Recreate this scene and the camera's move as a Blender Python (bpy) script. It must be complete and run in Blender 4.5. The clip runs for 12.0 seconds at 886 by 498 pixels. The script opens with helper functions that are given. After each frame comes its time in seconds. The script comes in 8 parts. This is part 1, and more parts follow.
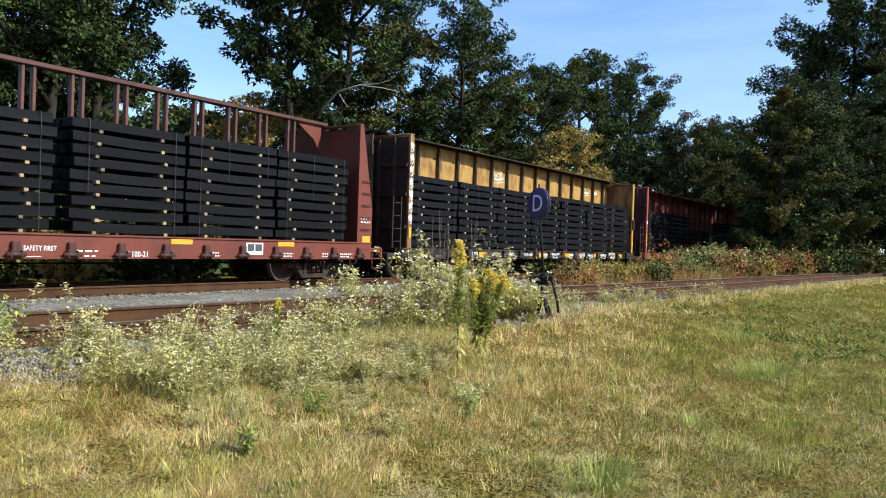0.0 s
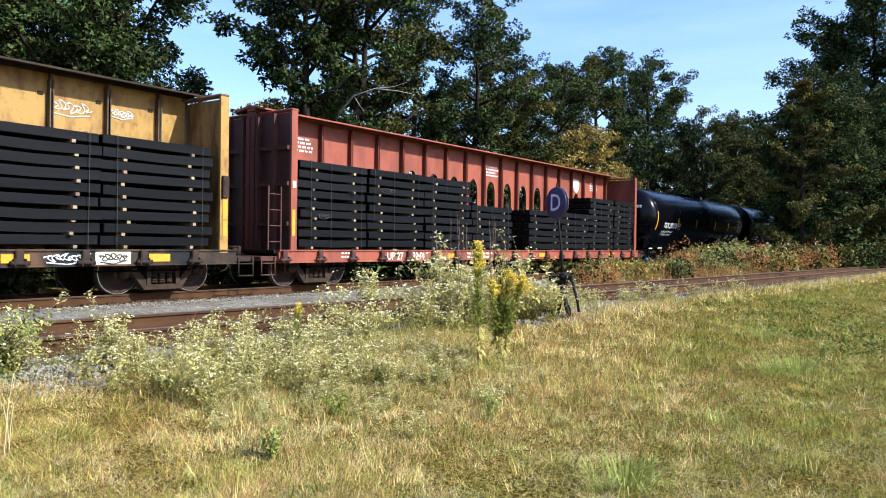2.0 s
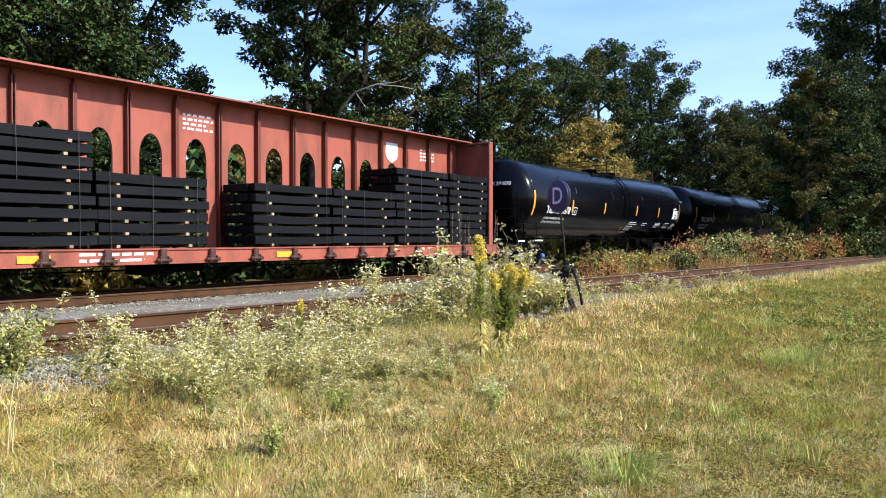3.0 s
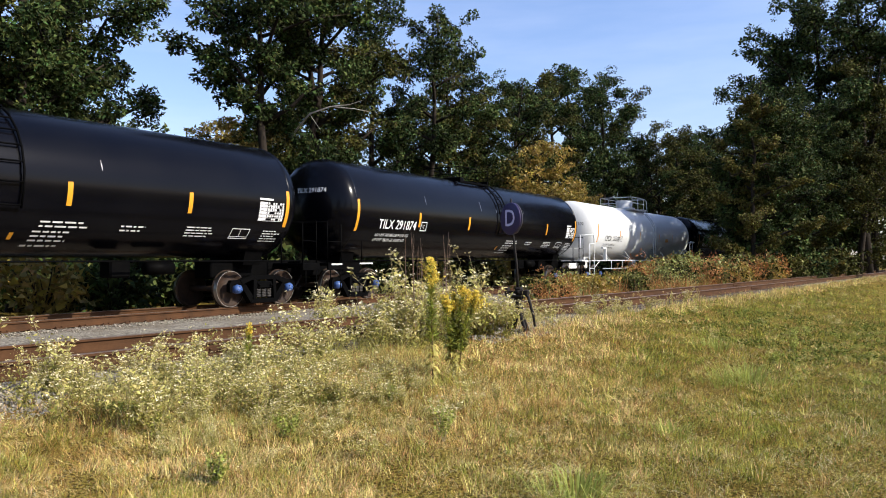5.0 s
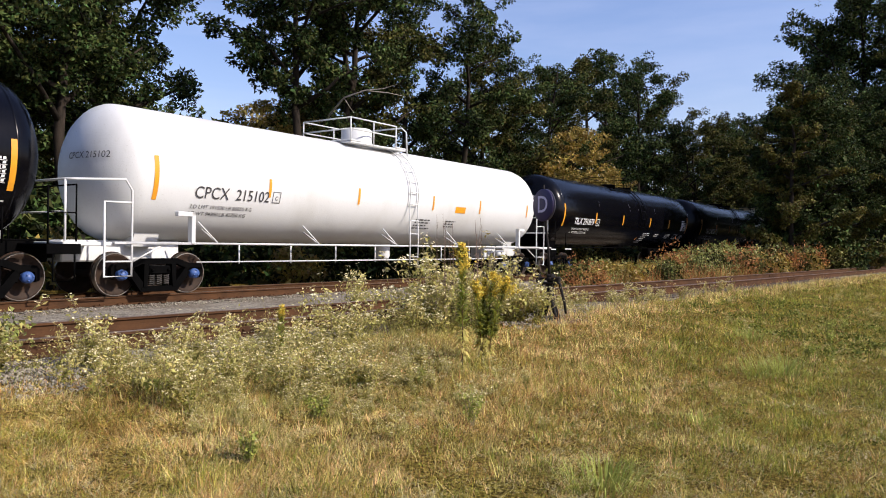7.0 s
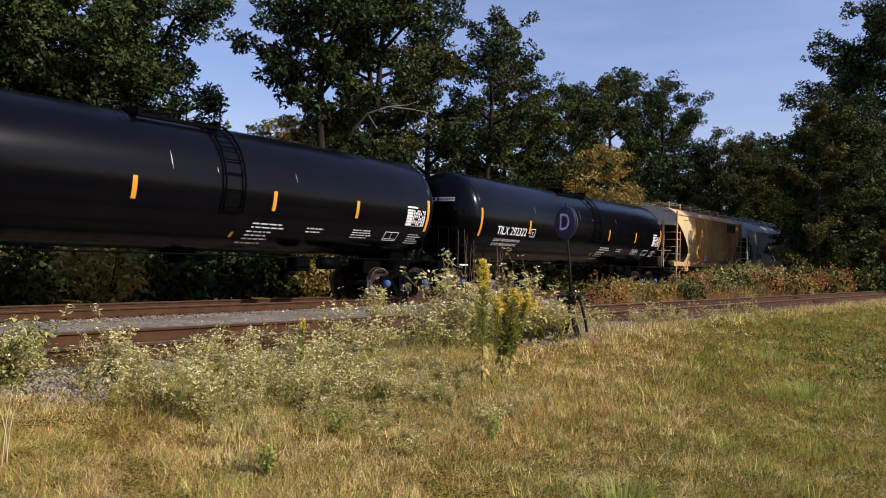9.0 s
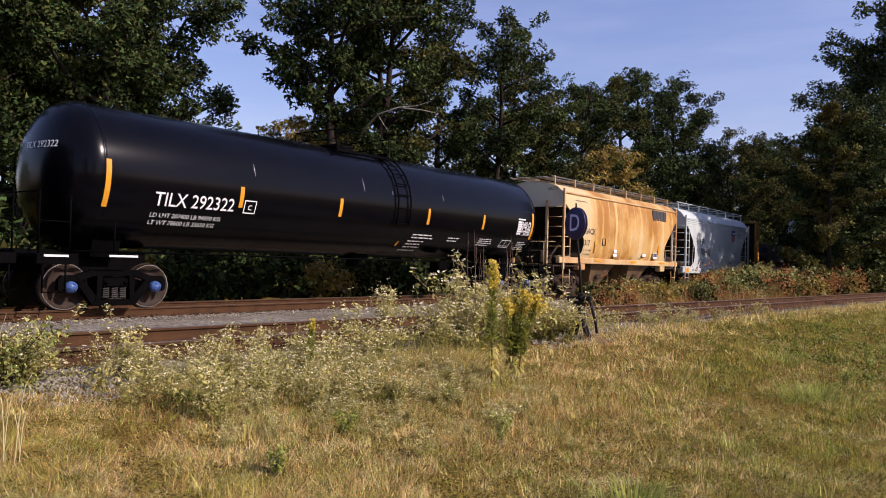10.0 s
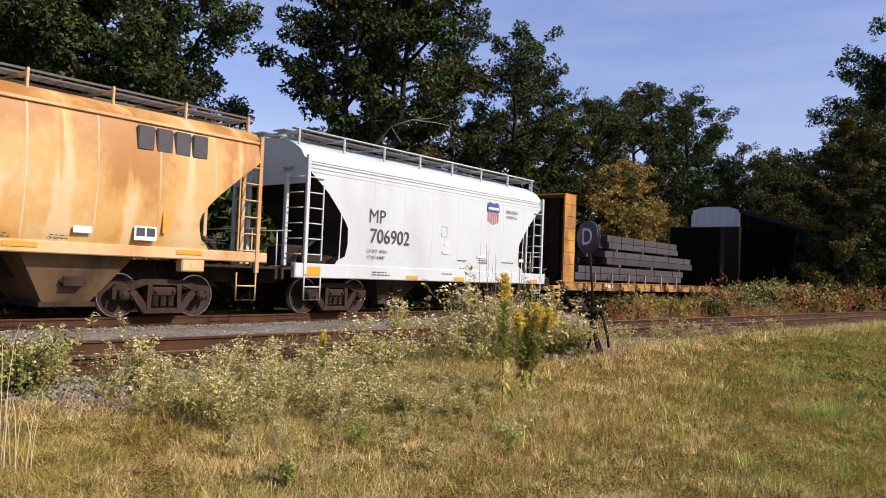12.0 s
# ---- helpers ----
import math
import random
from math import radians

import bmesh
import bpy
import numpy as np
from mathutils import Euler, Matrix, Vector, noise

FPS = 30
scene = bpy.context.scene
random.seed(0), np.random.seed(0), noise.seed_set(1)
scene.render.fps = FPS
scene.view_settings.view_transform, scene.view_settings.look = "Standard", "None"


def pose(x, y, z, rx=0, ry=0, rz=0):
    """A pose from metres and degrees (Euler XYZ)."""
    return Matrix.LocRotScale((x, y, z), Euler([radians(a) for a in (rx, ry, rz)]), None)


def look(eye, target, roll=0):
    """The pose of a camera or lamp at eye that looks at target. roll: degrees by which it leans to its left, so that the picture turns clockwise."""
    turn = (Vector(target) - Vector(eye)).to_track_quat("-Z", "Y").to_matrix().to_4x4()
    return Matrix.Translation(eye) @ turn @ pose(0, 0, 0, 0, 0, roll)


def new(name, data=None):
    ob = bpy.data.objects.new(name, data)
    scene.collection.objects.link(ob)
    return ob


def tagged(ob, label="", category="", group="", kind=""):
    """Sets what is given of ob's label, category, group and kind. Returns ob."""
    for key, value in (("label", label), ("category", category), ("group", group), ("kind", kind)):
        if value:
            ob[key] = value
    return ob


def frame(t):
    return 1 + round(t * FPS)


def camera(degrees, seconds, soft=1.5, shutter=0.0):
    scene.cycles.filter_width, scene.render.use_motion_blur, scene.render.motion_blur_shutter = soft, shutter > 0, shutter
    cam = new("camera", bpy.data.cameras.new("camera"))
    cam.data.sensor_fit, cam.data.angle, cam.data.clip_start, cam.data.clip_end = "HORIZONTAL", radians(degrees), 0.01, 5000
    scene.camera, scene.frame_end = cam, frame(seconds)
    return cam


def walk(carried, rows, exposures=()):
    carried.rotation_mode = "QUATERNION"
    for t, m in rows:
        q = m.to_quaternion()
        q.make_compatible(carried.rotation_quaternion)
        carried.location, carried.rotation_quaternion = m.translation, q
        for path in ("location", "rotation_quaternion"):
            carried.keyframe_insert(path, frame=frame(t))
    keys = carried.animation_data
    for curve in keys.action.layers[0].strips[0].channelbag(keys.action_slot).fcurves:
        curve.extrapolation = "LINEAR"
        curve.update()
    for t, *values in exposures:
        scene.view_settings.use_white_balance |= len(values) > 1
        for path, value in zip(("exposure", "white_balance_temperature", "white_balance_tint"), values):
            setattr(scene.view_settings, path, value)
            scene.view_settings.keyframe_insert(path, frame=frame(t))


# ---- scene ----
# ---------------------------------------------------------------- camera
PATH = [
    (0, pose(-0.090, 0.0, 1.6, 89.54, -1.90, -1.19)),
    (0.5, pose(-0.090, 0.0, 1.6, 89.57, -1.65, -0.05)),
    (1, pose(-0.090, 0.0, 1.6, 89.90, -1.06, 0.19)),
    (1.5, pose(-0.090, 0.0, 1.6, 89.89, -1.02, 0.38)),
    (2, pose(-0.090, 0.0, 1.6, 89.63, -0.74, 0.20)),
    (2.5, pose(-0.072, 0.0, 1.6, 89.51, -0.13, -0.47)),
    (2.7, pose(-0.065, 0.0, 1.6, 89.24, 0.03, 0.09)),
    (4.3, pose(0.000, 0.0, 1.6, 89.75, 0.08, 1.07)),
    (4.5, pose(0.000, 0.0, 1.6, 90.45, 0.23, -0.76)),
    (5, pose(0.000, 0.0, 1.6, 90.90, 0.23, -2.72)),
    (5.5, pose(0.000, 0.0, 1.6, 88.99, -0.20, -1.25)),
    (6, pose(0.000, 0.0, 1.6, 89.43, -0.55, -0.19)),
    (6.5, pose(0.000, 0.0, 1.6, 89.64, -0.65, 0.00)),
    (7, pose(0.000, 0.0, 1.6, 89.78, -0.69, -0.35)),
    (7.5, pose(0.000, 0.0, 1.6, 90.25, -1.04, 0.31)),
    (7.7, pose(0.000, 0.0, 1.6, 90.16, -1.26, 1.07)),
    (9.5, pose(0.000, 0.0, 1.6, 91.14, -1.71, 1.37)),
    (10, pose(0.000, 0.0, 1.6, 90.99, -1.61, 1.96)),
    (10.5, pose(0.000, 0.0, 1.6, 90.89, -1.77, 1.58)),
    (11, pose(0.000, 0.0, 1.6, 91.69, -1.84, 0.99)),
    (11.5, pose(0.000, 0.0, 1.6, 91.90, -2.00, 1.94)),
    (12, pose(0.000, 0.0, 1.6, 91.89, -2.24, 2.85))]
cam = camera(60.3, 12.0, soft=1.0)
walk(cam, PATH, exposures=[(0, 0.64, 5650, 3), (0.4, 0.88, 5600, 3), (2.5, 0.92, 5650, 7), (4.5, 0.90, 6080, 8), (5.0, 0.62, 6350, 10), (5.5, 0.55, 6600, 19), (6.0, 0.72, 6550, 18), (6.5, 0.59, 6500, 17), (7.0, 0.34, 6450, 16), (7.5, -0.22, 6350, 13), (9.3, 0.12, 6450, 21), (10.0, 0.12, 6500, 26), (10.5, 0.08, 6500, 29), (11.0, 0.0, 6500, 29), (11.5, 0.25, 6500, 27), (12, 0.17, 6450, 22)])

# ---------------------------------------------------------------- world, sun
SUN_AZ, SUN_EL = 112.0, 36.0      # clockwise from +y, degrees
world = bpy.data.worlds.new("sky")
scene.world = world
world.use_nodes = True
wn, wl = world.node_tree.nodes, world.node_tree.links
sky = wn.new("ShaderNodeTexSky")
sky.sky_type, sky.sun_disc = "NISHITA", False
sky.sun_elevation, sky.sun_rotation = radians(SUN_EL), radians(SUN_AZ)
sky.air_density, sky.dust_density, sky.ozone_density = 1.25, 1.0, 2.6
sky_at = wn.new("ShaderNodeTexCoord")
sky_map = wn.new("ShaderNodeMapping")
sky_map.inputs["Scale"].default_value = (1.6, 1.6, 9.0)
sky_map.inputs["Rotation"].default_value = (radians(7), radians(-5), 0)
wl.new(sky_at.outputs["Generated"], sky_map.inputs[0])
cirrus = wn.new("ShaderNodeTexNoise")
cirrus.inputs["Scale"].default_value, cirrus.inputs["Detail"].default_value, cirrus.inputs["Roughness"].default_value = 1.7, 8, 0.55
wl.new(sky_map.outputs[0], cirrus.inputs["Vector"])
veil = wn.new("ShaderNodeMapRange")
veil.inputs["From Min"].default_value, veil.inputs["From Max"].default_value, veil.inputs["To Max"].default_value = 0.42, 0.85, 0.16
wl.new(cirrus.outputs[0], veil.inputs[0])
cloudy = wn.new("ShaderNodeMixRGB")
cloudy.inputs[2].default_value = (8.6, 8.6, 9.6, 1)
wl.new(veil.outputs[0], cloudy.inputs[0])
tinge = wn.new("ShaderNodeMixRGB")
tinge.blend_type = "MULTIPLY"
tinge.inputs[0].default_value = 1.0
tinge.inputs[2].default_value = (1.06, 1.03, 1.22, 1)
wl.new(sky.outputs[0], tinge.inputs[1])
wl.new(tinge.outputs[0], cloudy.inputs[1])
wl.new(cloudy.outputs[0], wn["Background"].inputs[0])
wn["Background"].inputs[1].default_value = 0.117
sun = new("sun", bpy.data.lights.new("sun", "SUN"))
sun.data.energy, sun.data.angle, sun.data.color = 5.0, radians(0.53), (1.0, 0.93, 0.80)
_a, _e = radians(SUN_AZ), radians(SUN_EL)
sun.matrix_world = look((math.sin(_a) * math.cos(_e) * 90, math.cos(_a) * math.cos(_e) * 90, math.sin(_e) * 90), (0, 0, 0))

# ---------------------------------------------------------------- materials
MATS = {}


def material(name, base, dark=None, rough=0.6, metal=0.0, scale=6.0, fine=60.0, amount=0.5, bump=0.02, per="none", spread=0.25,
             coat=0.0, streak=None, spec=0.5, through_light=0.0):
    """A procedural surface: base and dark mixed by coarse and fine noise, optional streaks, bump, variation per piece."""
    if name in MATS:
        return MATS[name]
    m = bpy.data.materials.new(name)
    m.use_nodes = True
    n, l = m.node_tree.nodes, m.node_tree.links
    bsdf = n["Principled BSDF"]
    dark = dark or tuple(c * 0.6 for c in base)
    tc = n.new("ShaderNodeTexCoord")
    mp = n.new("ShaderNodeMapping")
    l.new(tc.outputs["Object"], mp.inputs[0])
    if streak:
        mp.inputs["Scale"].default_value = streak
    a = n.new("ShaderNodeTexNoise")
    a.inputs["Scale"].default_value, a.inputs["Detail"].default_value = scale, 5
    b = n.new("ShaderNodeTexNoise")
    b.inputs["Scale"].default_value, b.inputs["Detail"].default_value = fine, 3
    l.new(mp.outputs[0], a.inputs["Vector"])
    l.new(tc.outputs["Object"], b.inputs["Vector"])
    mix = n.new("ShaderNodeMath")
    mix.operation = "MULTIPLY_ADD"
    l.new(b.outputs[0], mix.inputs[0])
    mix.inputs[1].default_value = 0.35
    l.new(a.outputs[0], mix.inputs[2])
    ramp = n.new("ShaderNodeMapRange")
    ramp.inputs["From Min"].default_value, ramp.inputs["From Max"].default_value = 0.52, 0.84
    ramp.inputs["To Max"].default_value = amount
    l.new(mix.outputs[0], ramp.inputs[0])
    col = n.new("ShaderNodeMixRGB")
    col.inputs[1].default_value, col.inputs[2].default_value = (*base, 1), (*dark, 1)
    l.new(ramp.outputs[0], col.inputs[0])
    out = col.outputs[0]
    if per != "none":
        if per == "object":
            r = n.new("ShaderNodeObjectInfo").outputs["Random"]
        else:
            r = n.new("ShaderNodeNewGeometry").outputs["Random Per Island"]
        hsv = n.new("ShaderNodeHueSaturation")
        mr = n.new("ShaderNodeMapRange")
        mr.inputs["To Min"].default_value, mr.inputs["To Max"].default_value = 1 - spread, 1 + spread
        l.new(r, mr.inputs[0])
        l.new(mr.outputs[0], hsv.inputs["Value"])
        mh = n.new("ShaderNodeMapRange")
        mh.inputs["To Min"].default_value, mh.inputs["To Max"].default_value = 0.5 - spread * 0.06, 0.5 + spread * 0.06
        wn2 = n.new("ShaderNodeTexWhiteNoise")
        wn2.noise_dimensions = "1D"
        l.new(r, wn2.inputs["W"])
        l.new(wn2.outputs["Value"], mh.inputs[0])
        l.new(mh.outputs[0], hsv.inputs["Hue"])
        l.new(out, hsv.inputs["Color"])
        out = hsv.outputs[0]
    l.new(out, bsdf.inputs["Base Color"])
    bsdf.inputs["Roughness"].default_value, bsdf.inputs["Metallic"].default_value = rough, metal
    bsdf.inputs["Coat Weight"].default_value = coat
    bsdf.inputs["Specular IOR Level"].default_value = spec
    if bump:
        bp = n.new("ShaderNodeBump")
        bp.inputs["Strength"].default_value, bp.inputs["Distance"].default_value = 0.6, bump
        l.new(mix.outputs[0], bp.inputs["Height"])
        l.new(bp.outputs[0], bsdf.inputs["Normal"])
    if through_light:
        tr = n.new("ShaderNodeBsdfTranslucent")
        l.new(out, tr.inputs[0])
        ms = n.new("ShaderNodeMixShader")
        ms.inputs[0].default_value = through_light
        l.new(bsdf.outputs[0], ms.inputs[1])
        l.new(tr.outputs[0], ms.inputs[2])
        l.new(ms.outputs[0], n["Material Output"].inputs[0])
    MATS[name] = m
    return m


def paint_rusted(name, base, rust, scale=0.8, low=0.5, high=0.62, rough=0.55, streak=(1, 1, 0.35), fine=25.0, bump=0.004, spec=0.25):
    """Old paint with soft vertical rust stains and small chips."""
    if name in MATS:
        return MATS[name]
    m = bpy.data.materials.new(name)
    m.use_nodes = True
    n, l = m.node_tree.nodes, m.node_tree.links
    bsdf = n["Principled BSDF"]
    tc = n.new("ShaderNodeTexCoord")
    mp = n.new("ShaderNodeMapping")
    mp.inputs["Scale"].default_value = streak
    l.new(tc.outputs["Object"], mp.inputs[0])
    a = n.new("ShaderNodeTexNoise")
    a.inputs["Scale"].default_value, a.inputs["Detail"].default_value, a.inputs["Roughness"].default_value = scale, 8, 0.6
    l.new(mp.outputs[0], a.inputs["Vector"])
    b = n.new("ShaderNodeTexNoise")
    b.inputs["Scale"].default_value, b.inputs["Detail"].default_value = fine, 6
    l.new(tc.outputs["Object"], b.inputs["Vector"])
    r1 = n.new("ShaderNodeMapRange")
    r1.inputs["From Min"].default_value, r1.inputs["From Max"].default_value = low, high
    l.new(a.outputs[0], r1.inputs[0])
    r2 = n.new("ShaderNodeMapRange")
    r2.inputs["From Min"].default_value, r2.inputs["From Max"].default_value = 0.62, 0.68
    l.new(b.outputs[0], r2.inputs[0])
    mx = n.new("ShaderNodeMath")
    mx.operation, mx.use_clamp = "MULTIPLY_ADD", True
    l.new(r2.outputs[0], mx.inputs[0])
    mx.inputs[1].default_value = 0.4
    l.new(r1.outputs[0], mx.inputs[2])
    col = n.new("ShaderNodeMixRGB")
    col.inputs[1].default_value, col.inputs[2].default_value = (*base, 1), (*rust, 1)
    l.new(mx.outputs[0], col.inputs[0])
    l.new(col.outputs[0], bsdf.inputs["Base Color"])
    bsdf.inputs["Roughness"].default_value, bsdf.inputs["Specular IOR Level"].default_value = rough, spec
    bp = n.new("ShaderNodeBump")
    bp.inputs["Strength"].default_value, bp.inputs["Distance"].default_value = 0.5, bump
    l.new(b.outputs[0], bp.inputs["Height"])
    l.new(bp.outputs[0], bsdf.inputs["Normal"])
    MATS[name] = m
    return m


M_BLACK = material("black_tank_paint", (0.0014, 0.0014, 0.0026), (0.003, 0.003, 0.004), rough=0.20, scale=1.2, fine=14, amount=0.6, bump=0.0004, spec=0.16)
M_WHITE = paint_rusted("white_tank_paint", (0.60, 0.605, 0.595), (0.44, 0.43, 0.40), scale=0.5, low=0.52, high=0.9, rough=0.4)
M_GREYHOP = paint_rusted("light_grey_paint", (0.475, 0.52, 0.50), (0.34, 0.34, 0.33), scale=0.6, low=0.5, high=0.95, rough=0.5)
M_TANHOP = paint_rusted("rust_stained_tan_paint", (0.55, 0.39, 0.19), (0.38, 0.15, 0.045), scale=0.9, low=0.45, high=0.75, streak=(0.9, 1, 0.28))


def hopper_paint(name, pale, tan, rust, panel, top):
    """Sun-bleached hopper paint: rust blooms on the panels, pale streaks at the seams, paler towards one end."""
    m = bpy.data.materials.new(name)
    m.use_nodes = True
    n, l = m.node_tree.nodes, m.node_tree.links
    bsdf = n["Principled BSDF"]
    bsdf.inputs["Roughness"].default_value = 0.55
    tc = n.new("ShaderNodeTexCoord")
    sep = n.new("ShaderNodeSeparateXYZ")
    l.new(tc.outputs["Object"], sep.inputs[0])

    def op(kind, a, b=None, c=None, clamp=False):
        q = n.new("ShaderNodeMath")
        q.operation, q.use_clamp = kind, clamp
        for k, v in enumerate((a, b, c)):
            if v is None:
                continue
            if isinstance(v, (int, float)):
                q.inputs[k].default_value = v
            else:
                l.new(v, q.inputs[k])
        return q.outputs[0]

    def cloud(scale, stretch, detail=6):
        mp = n.new("ShaderNodeMapping")
        mp.inputs["Scale"].default_value = stretch
        l.new(tc.outputs["Object"], mp.inputs[0])
        t = n.new("ShaderNodeTexNoise")
        t.inputs["Scale"].default_value, t.inputs["Detail"].default_value = scale, detail
        l.new(mp.outputs[0], t.inputs["Vector"])
        return t.outputs[0]

    def band(v, a, b):
        r = n.new("ShaderNodeMapRange")
        r.interpolation_type = "SMOOTHSTEP"
        r.inputs["From Min"].default_value, r.inputs["From Max"].default_value = a, b
        l.new(v, r.inputs[0])
        return r.outputs[0]
    big, fine, runs = cloud(0.55, (1.0, 1, 0.8)), cloud(9.0, (1, 1, 0.5)), cloud(2.2, (2.2, 1, 0.12))
    wob = op("MULTIPLY_ADD", cloud(0.9, (1, 1, 1), 2), 0.5, sep.outputs[0])
    seam = op("PINGPONG", op("ADD", wob, panel * 0.3), panel / 2)
    seam = op("MULTIPLY", op("SUBTRACT", 1.0, band(seam, 0.02, 0.26)), band(runs, 0.38, 0.6))
    high = op("MULTIPLY", band(sep.outputs[2], 2.0, 3.3), op("SUBTRACT", 1.0, band(sep.outputs[2], top - 0.35, top + 0.12)))
    along = band(sep.outputs[0], 1.6, 3.4)
    amount = op("MULTIPLY", along, op("ADD", op("MULTIPLY", high, 0.42), op("MULTIPLY", band(big, 0.30, 0.68), 1.05)))
    amount = op("ADD", amount, op("MULTIPLY", op("SUBTRACT", fine, 0.5), 0.5))
    amount = op("SUBTRACT", amount, op("MULTIPLY", seam, 0.7), clamp=True)
    c1 = n.new("ShaderNodeMixRGB")
    c1.inputs[1].default_value, c1.inputs[2].default_value = (*pale, 1), (*tan, 1)
    l.new(band(amount, 0.0, 0.45), c1.inputs[0])
    c2 = n.new("ShaderNodeMixRGB")
    c2.inputs[2].default_value = (*rust, 1)
    l.new(c1.outputs[0], c2.inputs[1])
    l.new(band(amount, 0.4, 1.0), c2.inputs[0])
    l.new(c2.outputs[0], bsdf.inputs["Base Color"])
    bp = n.new("ShaderNodeBump")
    bp.inputs["Strength"].default_value, bp.inputs["Distance"].default_value = 0.4, 0.004
    l.new(fine, bp.inputs["Height"])
    l.new(bp.outputs[0], bsdf.inputs["Normal"])
    MATS[name] = m
    return m


M_TANSIDE = hopper_paint("rust_bloomed_hopper_paint", (0.56, 0.41, 0.205), (0.52, 0.30, 0.085), (0.35, 0.155, 0.026), 1.30, 4.2)
M_SEAM = paint_rusted("bleached_seam_paint", (0.55, 0.42, 0.24), (0.40, 0.22, 0.09), scale=1.5, low=0.45, high=0.7)
M_OUTLET = paint_rusted("grimy_tan_outlet_paint", (0.16, 0.10, 0.052), (0.045, 0.028, 0.016), scale=1.1, low=0.4, high=0.7)
M_PALEEND = paint_rusted("grimy_pale_beige_paint", (0.70, 0.62, 0.46), (0.46, 0.36, 0.23), scale=1.0, low=0.45, high=0.8)
M_REDCAR = paint_rusted("faded_red_paint", (0.262, 0.068, 0.040), (0.125, 0.040, 0.024), scale=1.3, low=0.46, high=0.72)
M_REDOLD = paint_rusted("dull_red_brown_paint", (0.135, 0.034, 0.02), (0.075, 0.025, 0.016), scale=1.0, low=0.45, high=0.75)
M_YELLOW = paint_rusted("weathered_yellow_paint", (0.34, 0.20, 0.05), (0.17, 0.075, 0.022), scale=2.4, low=0.46, high=0.66, fine=12, streak=(1, 1, 0.6))
M_YELLOWRUST = paint_rusted("rust_eaten_yellow_paint", (0.33, 0.20, 0.065), (0.12, 0.055, 0.023), scale=1.6, low=0.42, high=0.6, fine=14)
M_POSTSTAIN = paint_rusted("stained_grey_brown_post_paint", (0.17, 0.115, 0.06), (0.045, 0.028, 0.018), scale=2.2, low=0.40, high=0.60, fine=10)
M_SILLBLACK = paint_rusted("worn_black_sill_paint", (0.008, 0.0085, 0.009), (0.085, 0.045, 0.022), scale=1.0, low=0.47, high=0.64, streak=(1, 1, 1))
M_TAGYELLOW = material("pale_yellow_spray_paint", (0.45, 0.46, 0.16), (0.36, 0.33, 0.10), rough=0.5, bump=0)
M_ORANGE = paint_rusted("orange_yellow_paint", (0.50, 0.245, 0.045), (0.17, 0.08, 0.035), scale=1.6, low=0.45, high=0.68)
M_SILLORANGE = paint_rusted("dirty_orange_sill_paint", (0.42, 0.22, 0.055), (0.09, 0.05, 0.03), scale=1.4, low=0.40, high=0.58, streak=(1, 1, 1))
M_DARKSTEEL = material("dark_rusty_steel", (0.042, 0.025, 0.017), (0.02, 0.014, 0.011), spec=0.2, rough=0.8, scale=3, fine=40, amount=0.8, bump=0.006)
M_TRUCK_BLACK = material("black_cast_steel", (0.0012, 0.0012, 0.0014), (0.003, 0.0028, 0.0025), rough=0.6, scale=4, fine=40, amount=0.6, bump=0.004, spec=0.025)
M_TRUCK_RUST = material("brown_rusty_cast_steel", (0.050, 0.031, 0.020), (0.018, 0.012, 0.009), spec=0.15, rough=0.85, scale=4, fine=50, amount=0.8, bump=0.006)
M_SPRING = material("worn_spring_steel", (0.05, 0.045, 0.041), (0.02, 0.018, 0.016), rough=0.6, scale=8, fine=50, amount=0.8, bump=0.002, spec=0.3)
M_WHEEL = material("worn_wheel_steel", (0.036, 0.020, 0.012), (0.015, 0.010, 0.007), spec=0.2, rough=0.7, scale=5, fine=40, amount=0.8, bump=0.003)
M_TREAD = material("polished_steel", (0.45, 0.42, 0.39), (0.3, 0.26, 0.23), rough=0.3, metal=1.0, scale=8, fine=60, bump=0.001)
M_BLUE = material("blue_cap", (0.04, 0.095, 0.28), (0.03, 0.05, 0.12), rough=0.45, scale=20, bump=0.001)
M_RAIL = material("rust_brown_rail", (0.078, 0.036, 0.015), (0.036, 0.018, 0.009), spec=0.15, rough=0.85, scale=2.5, fine=45, amount=0.8, bump=0.003)
M_RAILTOP = material("worn_rail_head", (0.24, 0.18, 0.14), (0.12, 0.075, 0.05), rough=0.4, metal=0.7, scale=4, fine=50, bump=0.001)
M_SLEEPER = material("weathered_sleeper_wood", (0.13, 0.095, 0.07), (0.06, 0.045, 0.035), rough=0.9, scale=5, fine=50, amount=0.8, bump=0.01, per="object")
M_TIE = material("creosoted_timber", (0.0020, 0.0022, 0.0031), (0.0055, 0.0052, 0.0056), rough=0.62, scale=2.5, fine=40, amount=0.8, bump=0.006, per="object", spread=0.35, streak=(0.25, 3, 3), spec=0.12)
M_TIEGREY = material("weathered_grey_timber", (0.046, 0.041, 0.042), (0.026, 0.023, 0.024), rough=0.85, scale=2, fine=40, amount=0.8, bump=0.006, per="object", spread=0.25, streak=(0.25, 3, 3))
M_DUNNAGE = material("raw_pine", (0.25, 0.18, 0.095), (0.09, 0.062, 0.034), rough=0.8, scale=12, fine=80, bump=0.002, per="object", spread=0.6)
M_STRAP = material("galvanised_cable", (0.09, 0.085, 0.08), (0.03, 0.028, 0.026), rough=0.5, metal=0.6, scale=20, bump=0.001)
